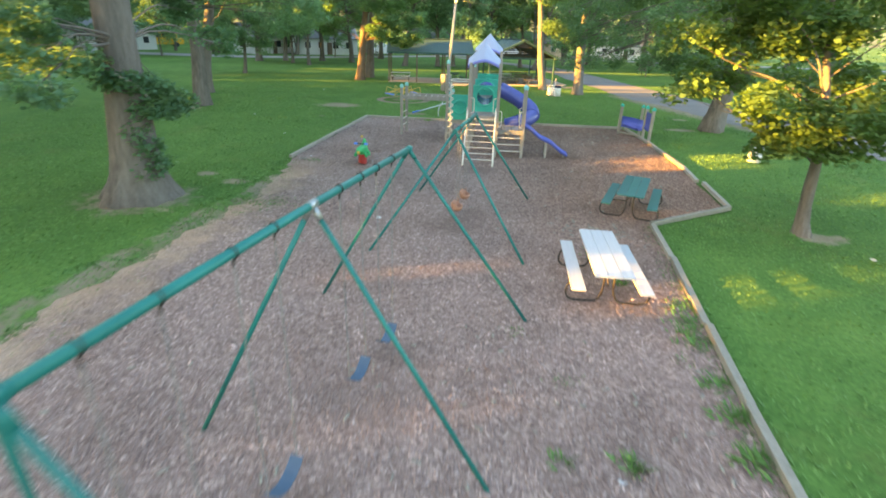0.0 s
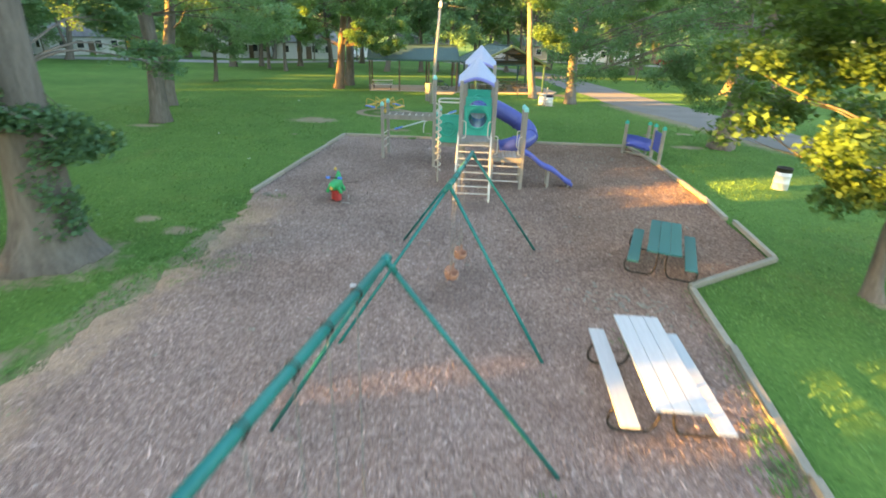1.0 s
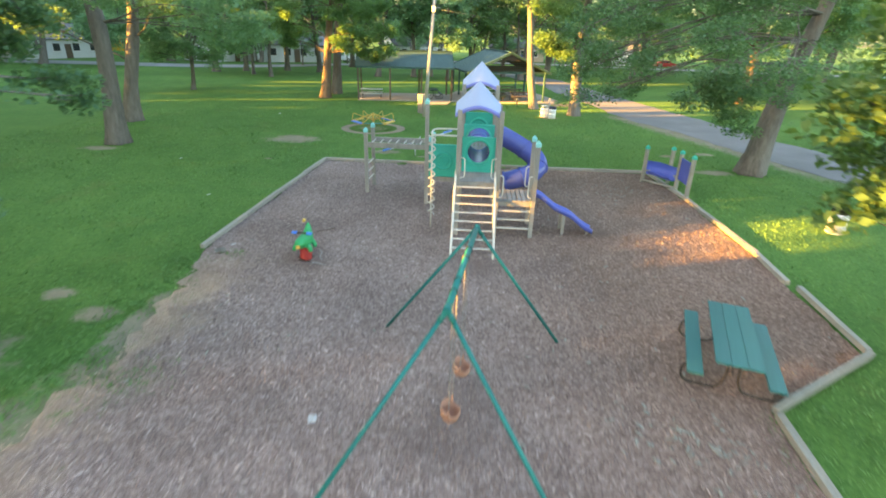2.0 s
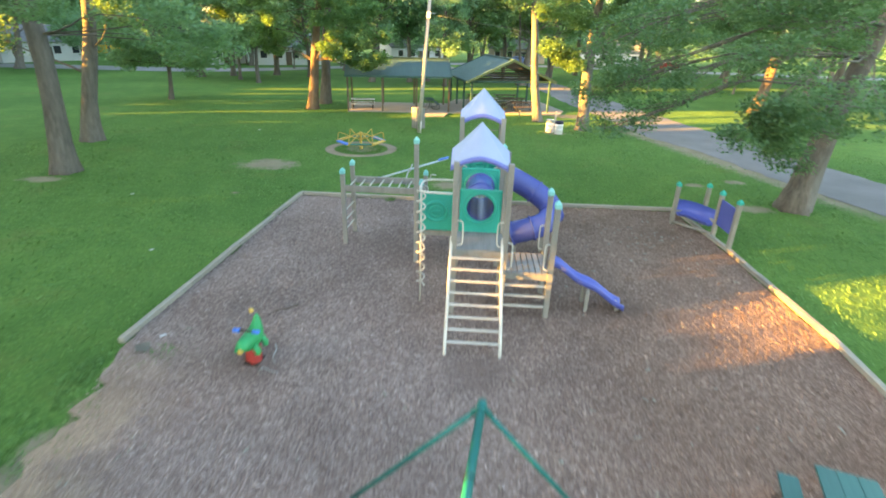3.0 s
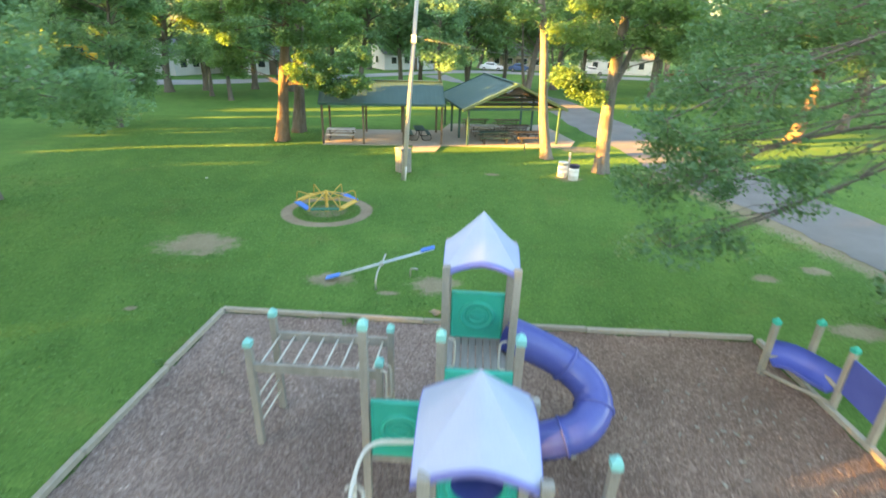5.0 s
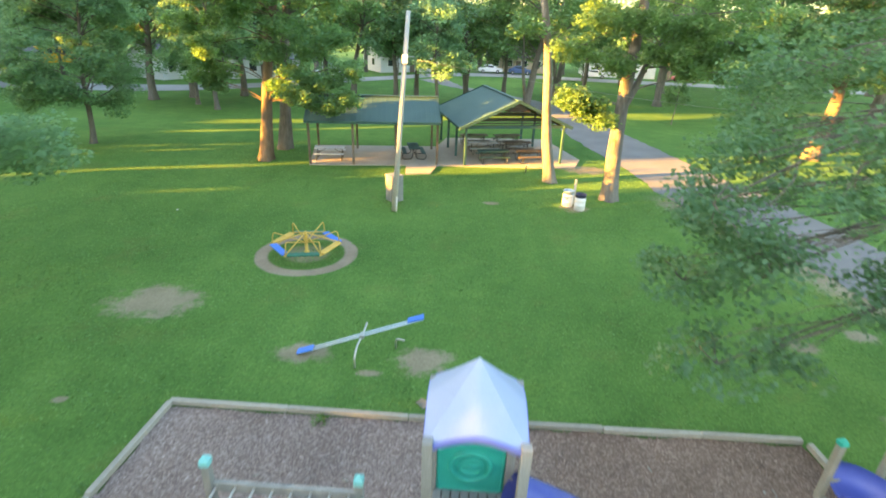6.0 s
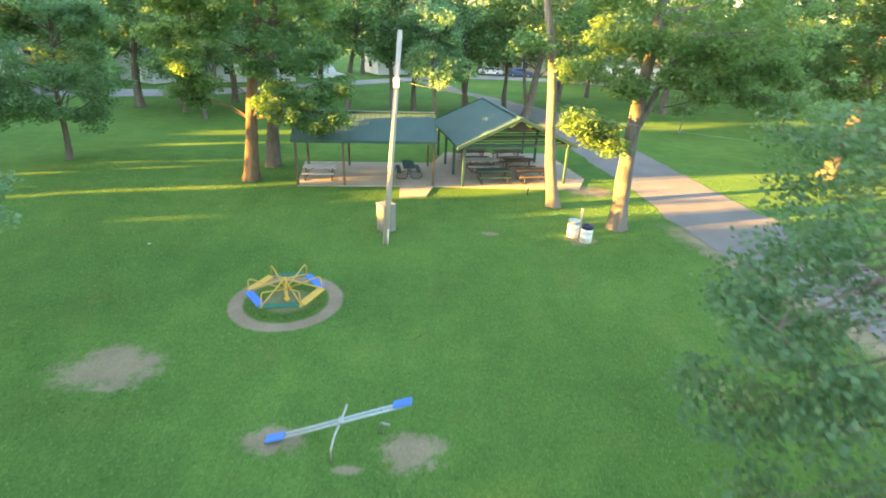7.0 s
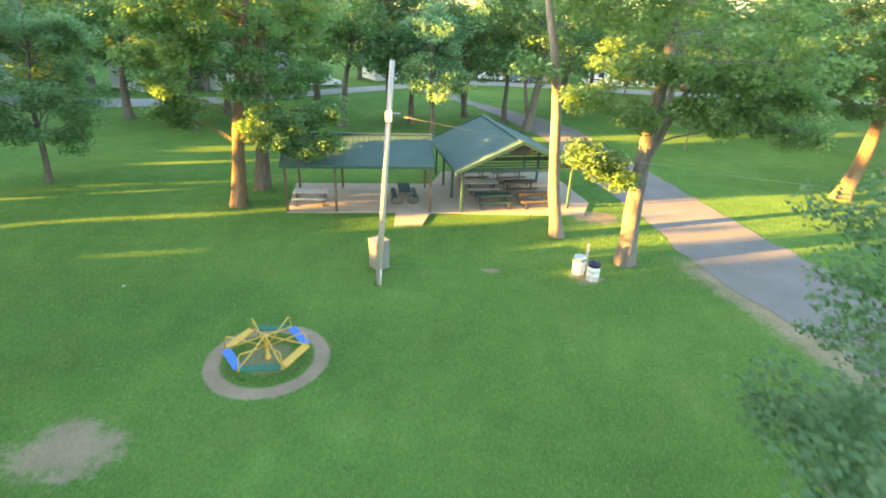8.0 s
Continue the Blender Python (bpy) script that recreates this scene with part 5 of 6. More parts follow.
def hollow_tube(line, r, material, name, label, ribs=()):
    """A plastic crawl tube or slide with wall thickness and flanged joints."""
    bm = bmesh.new()
    sweep(bm, line, r, 24, cap=False)
    inner = bmesh.new()
    sweep(inner, line, r - 0.025, 24, cap=False)
    bmesh.ops.reverse_faces(inner, faces=inner.faces)
    tmp = bpy.data.meshes.new("tmp")
    inner.to_mesh(tmp)
    inner.free()
    bm.from_mesh(tmp)
    bpy.data.meshes.remove(tmp)
    ob = part(name, bm, material, PS, label)
    for i in ribs:
        p = Vector(line[i])
        q = (Vector(line[min(i + 1, len(line) - 1)]) - Vector(line[max(i - 1, 0)])).normalized()
        part("flange", sweep(bmesh.new(), [p - q * 0.03, p - q * 0.028, p + q * 0.028, p + q * 0.03], [r - 0.01, r + 0.035, r + 0.035, r - 0.01], 24, cap=False), material, ob)
    return ob


hollow_tube([Vector((0.58, 1.19, 2.28)).lerp(Vector((0.58, 2.72, 2.36)), k / 6) for k in range(7)], 0.36, M_TUBE, "crawl_tube", "blue-violet plastic crawl tube", (0, 3, 6))


def into(x, y, z):
    """From the place to the structure's own axes."""
    p = PS.matrix_basis.inverted() @ Vector((x, y, z))
    return p


SPIRAL = curved([into(2.5, 25.12, 2.3), into(2.95, 25.1, 2.1), into(3.55, 25.06, 1.78), into(4.02, 24.78, 1.46), into(4.08, 24.38, 1.22), into(3.75, 24.02, 1.03), into(3.3, 23.95, 0.88), into(2.9, 24.02, 0.74)], 6)
hollow_tube(SPIRAL, 0.345, M_TUBE, "tube_slide", "blue-violet plastic spiral tube slide", (13, 24, 34, len(SPIRAL) - 1))
for x, y, z in ((3.85, 24.35, 0.95), (3.0, 24.05, 0.5)):
    p = into(x, y, z)
    part("slide_support", boxed((p.x, p.y, z / 2), (0.1, 0.1, z), bevel=0.01), M_POST, PS)


def wave_slide():
    bm = bmesh.new()
    a, b = Vector((2.3, 0.62, 1.2)), Vector((4.18, 0.6, 0.08))
    n = 26
    sec = [(-0.215, 0.11), (-0.195, 0.13), (-0.175, 0.11), (-0.14, 0.015), (0.0, 0.0), (0.14, 0.015), (0.175, 0.11), (0.195, 0.13), (0.215, 0.11), (0.2, -0.02), (0.0, -0.045), (-0.2, -0.02)]
    rows = []
    for i in range(n + 1):
        u = i / n
        z = a.z + (b.z - a.z) * (u * 0.93 + 0.07 * u * u) + 0.04 * math.sin(u * math.tau * 2.0) * (1 - 0.3 * u)
        x = a.x + (b.x - a.x) * u
        rows.append([bm.verts.new((x, a.y + s, z + h)) for s, h in sec])
    for p, q in zip(rows, rows[1:]):
        for k in range(len(sec)):
            bm.faces.new((p[k], p[(k + 1) % len(sec)], q[(k + 1) % len(sec)], q[k])).smooth = True
    bm.faces.new(rows[0]), bm.faces.new(rows[-1])
    bmesh.ops.recalc_face_normals(bm, faces=bm.faces)
    s = part("wave_slide", bm, M_WAVE, PS, "short wavy blue plastic slide")
    part("slide_leg", boxed((3.26, 0.42, 0.29), (0.085, 0.085, 0.62), bevel=0.01), M_POST, s)
    part("slide_leg", boxed((3.26, 0.9, 0.29), (0.085, 0.085, 0.62), bevel=0.01), M_POST, s)
    part("slide_leg", boxed((4.05, 0.66, 0.07), (0.085, 0.3, 0.2), bevel=0.01), M_POST, s)


wave_slide()


def arch_ladder():
    lad = part("ladder", tube(curved([(-0.06, -1.74, -0.05), (-0.06, -1.66, 0.3), (-0.06, -0.9, 1.0), (-0.06, -0.16, 1.66), (-0.06, -0.03, 1.86), (-0.05, 0.0, 1.98)], 5), 0.036, 10), M_CREAM, PS, "cream painted steel ladder")
    twin(lad, PS, pose(1.15, 0, 0)).name = "ladder_rail"
    for i in range(8):
        u = (i + 0.6) / 8
        z, v = 0.12 + 1.53 * u, -1.72 + 1.52 * u
        part("rung", boxed((0.51, v, z), (1.1, 0.065, 0.026), bevel=0.006), M_CREAM, lad)


arch_ladder()
for k, z in enumerate((0.28, 0.55, 0.82)):
    part("step_bar", boxed((1.7, 0.02, z), (0.98, 0.07, 0.035), bevel=0.006), M_CREAM, PS)


def handle(u, v, z0, z1, du=0.0, dv=0.0):
    """A bent steel grab loop on a post."""
    part("grab_handle", tube(curved([(u, v, z0), (u + du * 0.8, v + dv * 0.8, z0 + 0.03), (u + du, v + dv, z0 + 0.12), (u + du, v + dv, z1 - 0.12), (u + du * 0.8, v + dv * 0.8, z1 - 0.03), (u, v, z1)], 4), 0.018, 7), M_CREAM, PS)


handle(0.07, 0.0, D1 + 0.1, D1 + 0.7, 0.12)
handle(1.09, 0.0, D1 + 0.1, D1 + 0.7, -0.12)
handle(1.23, 0.0, D_LOW + 0.1, D_LOW + 0.75, 0.1)
handle(2.17, 0.03, D_LOW + 0.1, D_LOW + 0.75, -0.1)
handle(2.19, 1.26, D_LOW + 0.1, D_LOW + 0.75, -0.1)
handle(0.07, 3.92, D2 + 0.1, D2 + 0.7, 0.12)
handle(1.09, 3.92, D2 + 0.1, D2 + 0.7, -0.12)
handle(-1.1, 3.8, 1.2, 1.95, 0.1)
handle(-1.06, 4.0, 1.2, 1.95, 0.12, -0.05)


def coil_climber():
    pole = part("coil_pole", tube([(-0.8, 0.5, -0.05), (-0.8, 0.5, 2.96)], 0.025, 8), M_CREAM, PS, "cream steel pole of the coil climber")
    turns = 9.5
    pts = [(-0.8 + 0.095 * math.cos(k / 14 * math.tau), 0.5 + 0.095 * math.sin(k / 14 * math.tau), 0.42 + (2.85 - 0.42) * k / (14 * turns)) for k in range(int(14 * turns) + 1)]
    part("coil", tube(pts, 0.021, 6), M_CREAM, pole, "spiral of bent steel pipe")
    hoop = curved([(0.0, 0.06, 2.95), (-0.4, 0.07, 2.95), (-0.68, 0.1, 2.95), (-0.8, 0.3, 2.95), (-0.8, 0.85, 2.95), (-0.68, 1.08, 2.95), (-0.4, 1.14, 2.95), (0.0, 1.15, 2.95)], 5)
    part("top_hoop", tube(hoop, 0.026, 8), M_CREAM, pole)
    part("hoop_strut", tube([(-0.8, 0.5, 2.85), (-0.8, 0.5, 2.97)], 0.03, 6), M_CREAM, pole)


coil_climber()


def monkey_bars():
    beam = part("ladder_beam", boxed((-2.3, 3.88, 1.79), (2.26, 0.07, 0.19), bevel=0.008), M_POST, PS, "weathered wooden side beam of the overhead ladder")
    twin(beam, PS, pose(0.03, 1.05, 0.0))
    for i in range(8):
        u = -3.34 + i * 0.295
        part("overhead_rung", tube([(u, 3.9, 1.8), (u + 0.03, 4.92, 1.8)], 0.021, 7), M_CREAM, beam, "cream painted rung")
    for z in (0.45, 0.75, 1.05):
        part("end_rung", tube([(-3.47, 3.92, z), (-3.42, 4.9, z)], 0.021, 7), M_CREAM, PS, "cream painted rung")


monkey_bars()


# ---- the small climbing corner ----
def play_corner():
    top = thing("play_panel_corner", "low wooden posts with a blue slide seat and blue panel", "play equipment", pose(0, 0, 0.02))
    for x, y, h in ((9.1, 27.15, 1.42), (10.22, 27.22, 1.38), (10.0, 25.92, 1.5), (9.93, 24.76, 1.55)):
        p = part("post", boxed((0, 0, h / 2 - 0.05), (0.125, 0.125, h + 0.1), bevel=0.012), M_TIMBER, top, m=pose(x, y, 0, 0, 0, 5))
        bm = boxed((0, 0, h + 0.05), (0.15, 0.15, 0.1), bevel=0.018)
        bmesh.ops.create_cone(bm, segments=4, radius1=0.098, radius2=0.02, depth=0.07, cap_ends=True, matrix=pose(0, 0, h + 0.13, 0, 0, 45))
        part("post_cap", bm, M_PANEL, p, "green plastic cap")
    bm = bmesh.new()
    sec = [(-0.3, 0.1), (-0.28, 0.02), (-0.16, -0.04), (0.08, -0.03), (0.22, 0.1), (0.27, 0.42)]
    rows = []
    line = curved([(9.16, 27.02, 0.5), (9.5, 26.92, 0.47), (9.76, 26.66, 0.42), (9.86, 26.32, 0.43), (9.95, 26.02, 0.46)], 4)
    for i, c in enumerate(line):
        d = line[min(i + 1, len(line) - 1)] - line[max(i - 1, 0)]
        across = Vector((-d.y, d.x, 0)).normalized()
        rows.append([bm.verts.new(c + across * s + Vector((0, 0, h))) for s, h in sec] + [bm.verts.new(c + across * s + Vector((0, 0, h - 0.03))) for s, h in reversed(sec)])
    for p, q in zip(rows, rows[1:]):
        for k in range(12):
            bm.faces.new((p[k], p[(k + 1) % 12], q[(k + 1) % 12], q[k])).smooth = True
    bm.faces.new(rows[0]), bm.faces.new(rows[-1])
    bmesh.ops.recalc_face_normals(bm, faces=bm.faces)
    part("trough_seat", bm, M_WAVE, top, "blue moulded plastic trough")
    box_m = pose(9.965, 25.34, 0.95, 0, 0, 86.5)
    bm = boxed((0, 0, 0), (1.0, 0.05, 0.86), bevel=0.012)
    for z in (-0.08, 0.08):
        sweep(bm, [(-0.3, -0.03, z), (0.3, -0.03, z)], 0.014, 6)
    part("panel", bm, M_TUBE, top, "blue-violet plastic play panel", m=box_m)
    for p, q, z in (((9.1, 27.15), (10.22, 27.22), 0.5), ((10.22, 27.22), (10.0, 25.92), 0.5), ((9.1, 27.1), (9.95, 25.98), 0.12)):
        bm = tube([(*p, z), (*q, z)], 0.05, 6)
        part("rail", bm, M_TIMBER, top)


play_corner()


# ---- spring rider ----
def spring_rider():
    top = thing("spring_rider", "bright green animal-shaped spring rider on a red spring", "spring rider", pose(-2.95, 18.4, 0.02, 0, 0, 263))
    pts = [(0.13 * math.cos(k / 10 * math.tau), 0.13 * math.sin(k / 10 * math.tau), 0.03 + 0.36 * k / 70) for k in range(71)]
    part("spring", tube(pts, 0.034, 8), M_RED, top)
    part("base_plate", boxed((0, 0, 0.015), (0.36, 0.3, 0.03), bevel=0.008), M_DARK_PIPE, top)
    body = tube(curved([(0.42, 0, 0.52), (0.36, 0, 0.57), (0.16, 0, 0.55), (0, 0, 0.53), (-0.16, 0, 0.57), (-0.24, 0, 0.68), (-0.28, 0, 0.8), (-0.28, 0, 0.92)], 5), [0.035 + 0.145 * math.sin(math.pi * min(1, (k + 2) / 36)) ** 0.7 * (1 if k < 18 else max(0.62, 1 - (k - 18) / 30)) for k in range(36)], 14)
    for sx in (0.16, -0.16):
        for sy in (-1, 1):
            sweep(body, [(sx, sy * 0.1, 0.5), (sx + 0.02, sy * 0.2, 0.4), (sx + 0.06, sy * 0.23, 0.32)], [0.08, 0.065, 0.05], 8)
    part("body", body, M_RIDER, top)
    for p, r in (((0.46, 0, 0.53), 0.06), ((-0.3, -0.1, 0.98), 0.05)):
        bm = bmesh.new()
        bmesh.ops.create_uvsphere(bm, u_segments=10, v_segments=8, radius=r, matrix=Matrix.Translation(p))
        part("yellow_tip", bm, M_YELLOW, top, "yellow plastic tip")
    part("handlebar", tube([(0.16, -0.25, 0.8), (0.16, 0.25, 0.8)], 0.022, 8), M_DARK_PIPE, top)
    for s in (-1, 1):
        part("hand_grip", tube([(0.16, s * 0.13, 0.8), (0.16, s * 0.26, 0.8)], 0.042, 8), M_BRIGHT_BLUE, top, "blue plastic grip")


spring_rider()


# ---- seesaw and roundabout on the lawn ----
def seesaw():
    top = thing("seesaw", "pale steel seesaw with blue plastic ends", "seesaw", pose(-0.62, 31.93, 0))
    a, b = Vector((-1.74, -0.36, 0.05)), Vector((1.66, -0.12, 1.1))
    for y in (-0.06, 0.06):
        part("beam_pipe", tube([a + Vector((0, y, 0)), b + Vector((0, y, 0))], 0.028, 8), M_SEESAW, top)
    d = (b - a).normalized()
    ang = -math.degrees(math.atan2(d.z, math.hypot(d.x, d.y)))
    for p, s in ((a, 1), (b, -1)):
        seat = part("seat", boxed((s * 0.2, 0, 0.04), (0.46, 0.24, 0.045), bevel=0.018), M_BRIGHT_BLUE, top, "blue plastic seat", pose(p.x, p.y, p.z, 0, ang, 0))
    part("stand", tube(curved([(-0.12, -0.92, -0.03), (-0.12, -0.88, 0.3), (-0.08, -0.62, 0.5), (0.0, -0.22, 0.56), (0.06, 0.12, 0.66), (0.08, 0.2, 0.72)], 5), 0.03, 8), M_GALV, top)
    part("pivot_clamp", boxed((0.0, -0.24, 0.575), (0.12, 0.2, 0.1), bevel=0.01), M_GALV, top)


seesaw()
stub = thing("pipe_stub", "bent galvanised pipe stub in a worn patch", "pipe", pose(0.28, 31.95, 0))
part("pipe", tube(curved([(0, 0, -0.05), (0, 0, 0.2), (0.05, 0, 0.3), (0.25, -0.05, 0.3)], 4), 0.028, 8), M_GALV, stub)


def roundabout():
    top = thing("roundabout", "yellow pipe roundabout with blue, green and yellow bench seats", "roundabout", pose(-3.72, 38.15, 0, 0, 0, 8))
    part("hub", lathe([(0.1, 0.0), (0.1, 0.12), (0.065, 0.14), (0.065, 0.86), (0.075, 0.88), (0.0701, 0.93), (0.02, 0.95)], 14), M_YELLOW, top)
    cols = [(M_GREEN_SEAT, "dark green plank seat"), (M_YELLOW, "yellow plank seat"), (M_BRIGHT_BLUE, "blue plank seat")]
    for k in range(6):
        a0, a1 = math.radians(-120 + 60 * k), math.radians(-60 + 60 * k)
        p, q = Vector((math.cos(a0), math.sin(a0), 0)) * 1.38, Vector((math.cos(a1), math.sin(a1), 0)) * 1.38
        mid = (p + q) / 2
        rz = math.degrees(math.atan2((q - p).y, (q - p).x))
        mat, lab = cols[k % 3]
        part("seat", boxed((0, 0.1, 0.46), ((q - p).length - 0.2, 0.27, 0.05), bevel=0.014), mat, top, lab, pose(mid.x, mid.y, 0, 0, 0, rz))
        part("rim_pipe", tube([p * 0.95 + Vector((0, 0, 0.42)), q * 0.95 + Vector((0, 0, 0.42))], 0.024, 7), M_YELLOW, top)
        o = p.normalized()
        part("spoke", tube([o * 0.06 + Vector((0, 0, 0.88)), o * 1.3 + Vector((0, 0, 0.45))], 0.024, 7), M_YELLOW, top)
        part("grip_bar", tube([o * 0.06 + Vector((0, 0, 0.5)), o * 1.1 + Vector((0, 0, 0.9)), o * 1.17 + Vector((0, 0, 0.91)), o * 1.22 + Vector((0, 0, 0.86)), o * 1.28 + Vector((0, 0, 0.43))], 0.021, 7), M_YELLOW, top)


roundabout()


# ---- pole, box, barrels, wire ----
pole = thing("utility_pole", "tall pale wooden utility pole with a junction box", "utility pole", pose(-0.75, 43.42, 0))
part("shaft", tube([(0, 0, -0.2), (0.33, 0, 4.4), (0.66, 0, 8.9)], [0.14, 0.118, 0.092], 14), M_POLE, pole)
part("junction_box", boxed((0.53, -0.15, 7.0), (0.24, 0.16, 0.36), bevel=0.03), M_WHITE_PAINT, pole, "white junction box")
part("cable_bracket", tube([(0.55, -0.1, 7.1), (0.95, -0.12, 7.1)], 0.02, 6), M_GALV, pole)
part("conduit", tube([(0.12, -0.13, 0.0), (0.16, -0.13, 0.75)], 0.035, 8), M_WHITE_PAINT, pole)
cab = thing("wooden_cabinet", "weathered grey board cabinet behind the pole", "cabinet", pose(-0.85, 45.0, 0, 0, 0, 38))
part("body", boxed((0, 0, 0.68), (0.62, 0.62, 1.3), bevel=0.01), M_DECK, cab)
for k in range(5):
    part("board", boxed((-0.25 + k * 0.125, -0.322, 0.68), (0.115, 0.025, 1.3), bevel=0.004), M_DECK, cab)
for k in range(5):
    part("board", boxed((-0.322, -0.25 + k * 0.125, 0.68), (0.025, 0.115, 1.3), bevel=0.004), M_DECK, cab)
part("lid", boxed((0, 0, 1.35), (0.7, 0.7, 0.05), bevel=0.008), M_DECK, cab)
wire = thing("power_line", "overhead cable sagging from the pole", "cable")
part("cable", tube([Vector((-0.2, 43.4, 7.05)).lerp(Vector((30.0, 39.0, 6.0)), k / 20) - Vector((0, 0, 1.0 * math.sin(math.pi * k / 20))) for k in range(21)], 0.006, 5), M_CHAIN, wire)


def barrel(label, m, lid):
    top = thing("trash_barrel", label, "trash barrel", m, "trash barrels")
    part("drum", lathe([(0.255, 0.0), (0.27, 0.015), (0.27, 0.25), (0.282, 0.265), (0.27, 0.28), (0.27, 0.52), (0.282, 0.535), (0.27, 0.55), (0.27, 0.67)], 24), M_WHITE_PAINT, top)
    part("painted_band", lathe([(0.271, 0.67), (0.272, 0.81), (0.282, 0.82), (0.282, 0.835), (0.25, 0.835), (0.25, 0.7), (0.1, 0.69)], 24), lid, top, "dark rim of the barrel")
    return top


barrel("white steel drum with a dull grey-blue rim", pose(8.12, 45.02, 0, 0, 0, 20), M_SEESAW)
barrel("white steel drum with a navy blue rim", pose(8.6, 44.42, 0), M_NAVY)
barrel("white steel drum with a black rim on the lawn", pose(13.46, 21.65, 0), M_BLACK)
bp = thing("short_post", "short pale wooden post behind the barrels", "post", pose(8.5, 45.3, 0))
part("post", boxed((0, 0, 0.65), (0.1, 0.1, 1.35), bevel=0.01), M_POLE, bp)


# ---- pavilions ----
tagged(linked("pavilion_slab", slab([(-6.75, 51.4), (-0.7, 51.95), (-0.6, 49.9), (0.9, 50.2), (1.3, 52.1), (10.3, 52.5), (11.2, 54.8), (10.0, 61.5), (2.0, 60.8), (1.2, 57.6), (-7.6, 56.8)], -0.05, 0.07), M_CONCRETE), "pale stained concrete slab under the pavilions", "slab", kind="structure")


def gable_roof(top, w, d, eave, ridge, thick, material, over, ribs):
    """Two sheets of ribbed metal meeting in a ridge along x."""
    slope = math.atan2(ridge - eave, d / 2)
    run = (d / 2) / math.cos(slope)
    for s in (-1, 1):
        bm = bmesh.new()
        m = Matrix.Translation((0, s * d / 4, (eave + ridge) / 2)) @ Matrix.Rotation(-s * slope, 4, "X")
        prof = []
        for i in range(ribs):
            x = -w / 2 + w * i / ribs
            prof += [(x, 0.0), (x + 0.015, 0.009), (x + 0.035, 0.009), (x + 0.05, 0.0)]
        prof += [(w / 2, 0.0), (w / 2, -thick), (-w / 2, -thick)]
        ends = [[bm.verts.new((x, e * run / 2, z)) for x, z in prof] for e in (-1, 1)]
        for k in range(len(prof)):
            q = (k + 1) % len(prof)
            bm.faces.new((ends[0][k], ends[0][q], ends[1][q], ends[1][k]))
        bm.faces.new(ends[0]), bm.faces.new(list(reversed(ends[1])))
        bmesh.ops.recalc_face_normals(bm, faces=bm.faces)
        part("roof_sheet", bm, material, top, "ribbed dark green metal roofing", m)
    part("ridge_cap", boxed((0, 0, ridge + 0.03), (w + 0.02, 0.3, 0.05), bevel=0.015), material, top)


def pavilion(name, label, m, w, d, eave, ridge, posts_x, posts_y, wood, fascia, cross):
    top = thing(name, label, "pavilion", m, "park pavilions")
    gable_roof(top, w, d, eave, ridge, 0.05, M_METAL_ROOF, 0.3, max(8, int(w / 0.3)))
    for x in posts_x:
        for y in posts_y:
            h = eave + (ridge - eave) * (1 - abs(y) / (d / 2)) - 0.1
            part("post", boxed((x, y, h / 2), (0.14, 0.14, h), bevel=0.01), wood, top)
    for y in posts_y:
        h = eave + (ridge - eave) * (1 - abs(y) / (d / 2)) - 0.16
        part("beam", boxed((0, y, h), (w - 0.3, 0.09, 0.2), bevel=0.008), wood, top)
    for x in posts_x:
        part("tie_beam", boxed((x, 0, eave - 0.02), (0.07, d - 0.5, 0.16), bevel=0.008), cross, top)
    for s in (-1, 1):
        for e in (-1, 1):
            slope = math.atan2(ridge - eave, d / 2)
            part("barge_board", boxed((0, 0, 0), (0.03, (d / 2) / math.cos(slope) + 0.03, 0.18)), fascia, top, m=Matrix.Translation((e * (w / 2 + 0.017), s * d / 4, (eave + ridge) / 2 - 0.04)) @ Matrix.Rotation(-s * slope, 4, "X"))
        part("eave_board", boxed((0, s * (d / 2 + 0.01), eave - 0.06), (w, 0.03, 0.15)), fascia, top)
    n = max(4, int(w / 1.2))
    for i in range(n + 1):
        x = -w / 2 + 0.15 + (w - 0.3) * i / n
        for s in (-1, 1):
            slope = math.atan2(ridge - eave, d / 2)
            part("rafter", boxed((0, 0, 0), (0.05, (d / 2) / math.cos(slope) - 0.05, 0.12)), wood, top, m=Matrix.Translation((x, s * d / 4, (eave + ridge) / 2 - 0.1)) @ Matrix.Rotation(-s * slope, 4, "X"))
    return top


pavilion("pavilion", "open park pavilion with dark green metal roof and brown posts", pose(-2.92, 54.05, 0.07, 0, 0, 5.4), 8.3, 5.2, 2.74, 3.95, (-4.0, -1.3, 1.4, 4.0), (-2.2, 2.2), M_BROWN_WOOD, M_GREEN_WOOD, M_BROWN_WOOD)
p2 = pavilion("pavilion", "larger open pavilion with green metal gable roof", pose(5.55, 56.75, 0.07, 0, 0, 101.3), 8.4, 7.5, 2.45, 4.1, (-3.9, -1.3, 1.3, 3.9), (-3.3, 3.3), M_GREEN_WOOD, M_GREEN_WOOD, M_GREEN_WOOD)
# gable slats and peak, with the shade under the roof painted in
for z, wdt in ((2.5, 6.9), (2.66, 6.2), (2.82, 5.5), (2.98, 4.8), (3.14, 4.1), (3.3, 3.4), (3.46, 2.6)):
    part("gable_slat", boxed((-3.75, 0, z), (0.03, wdt, 0.07), bevel=0.006), M_SHADED_WOOD, p2)
part("gable_panel", slab([(-0.8, -0.18), (0.8, -0.18), (0.0, 0.36)], -0.015, 0.015), M_SHADED_WOOD, p2, "brown boarded gable peak, darkened for shade", Matrix.Translation((-4.12, 0, 3.6)) @ Matrix(((0, 0, 1, 0), (1, 0, 0, 0), (0, 1, 0, 0), (0, 0, 0, 1))))
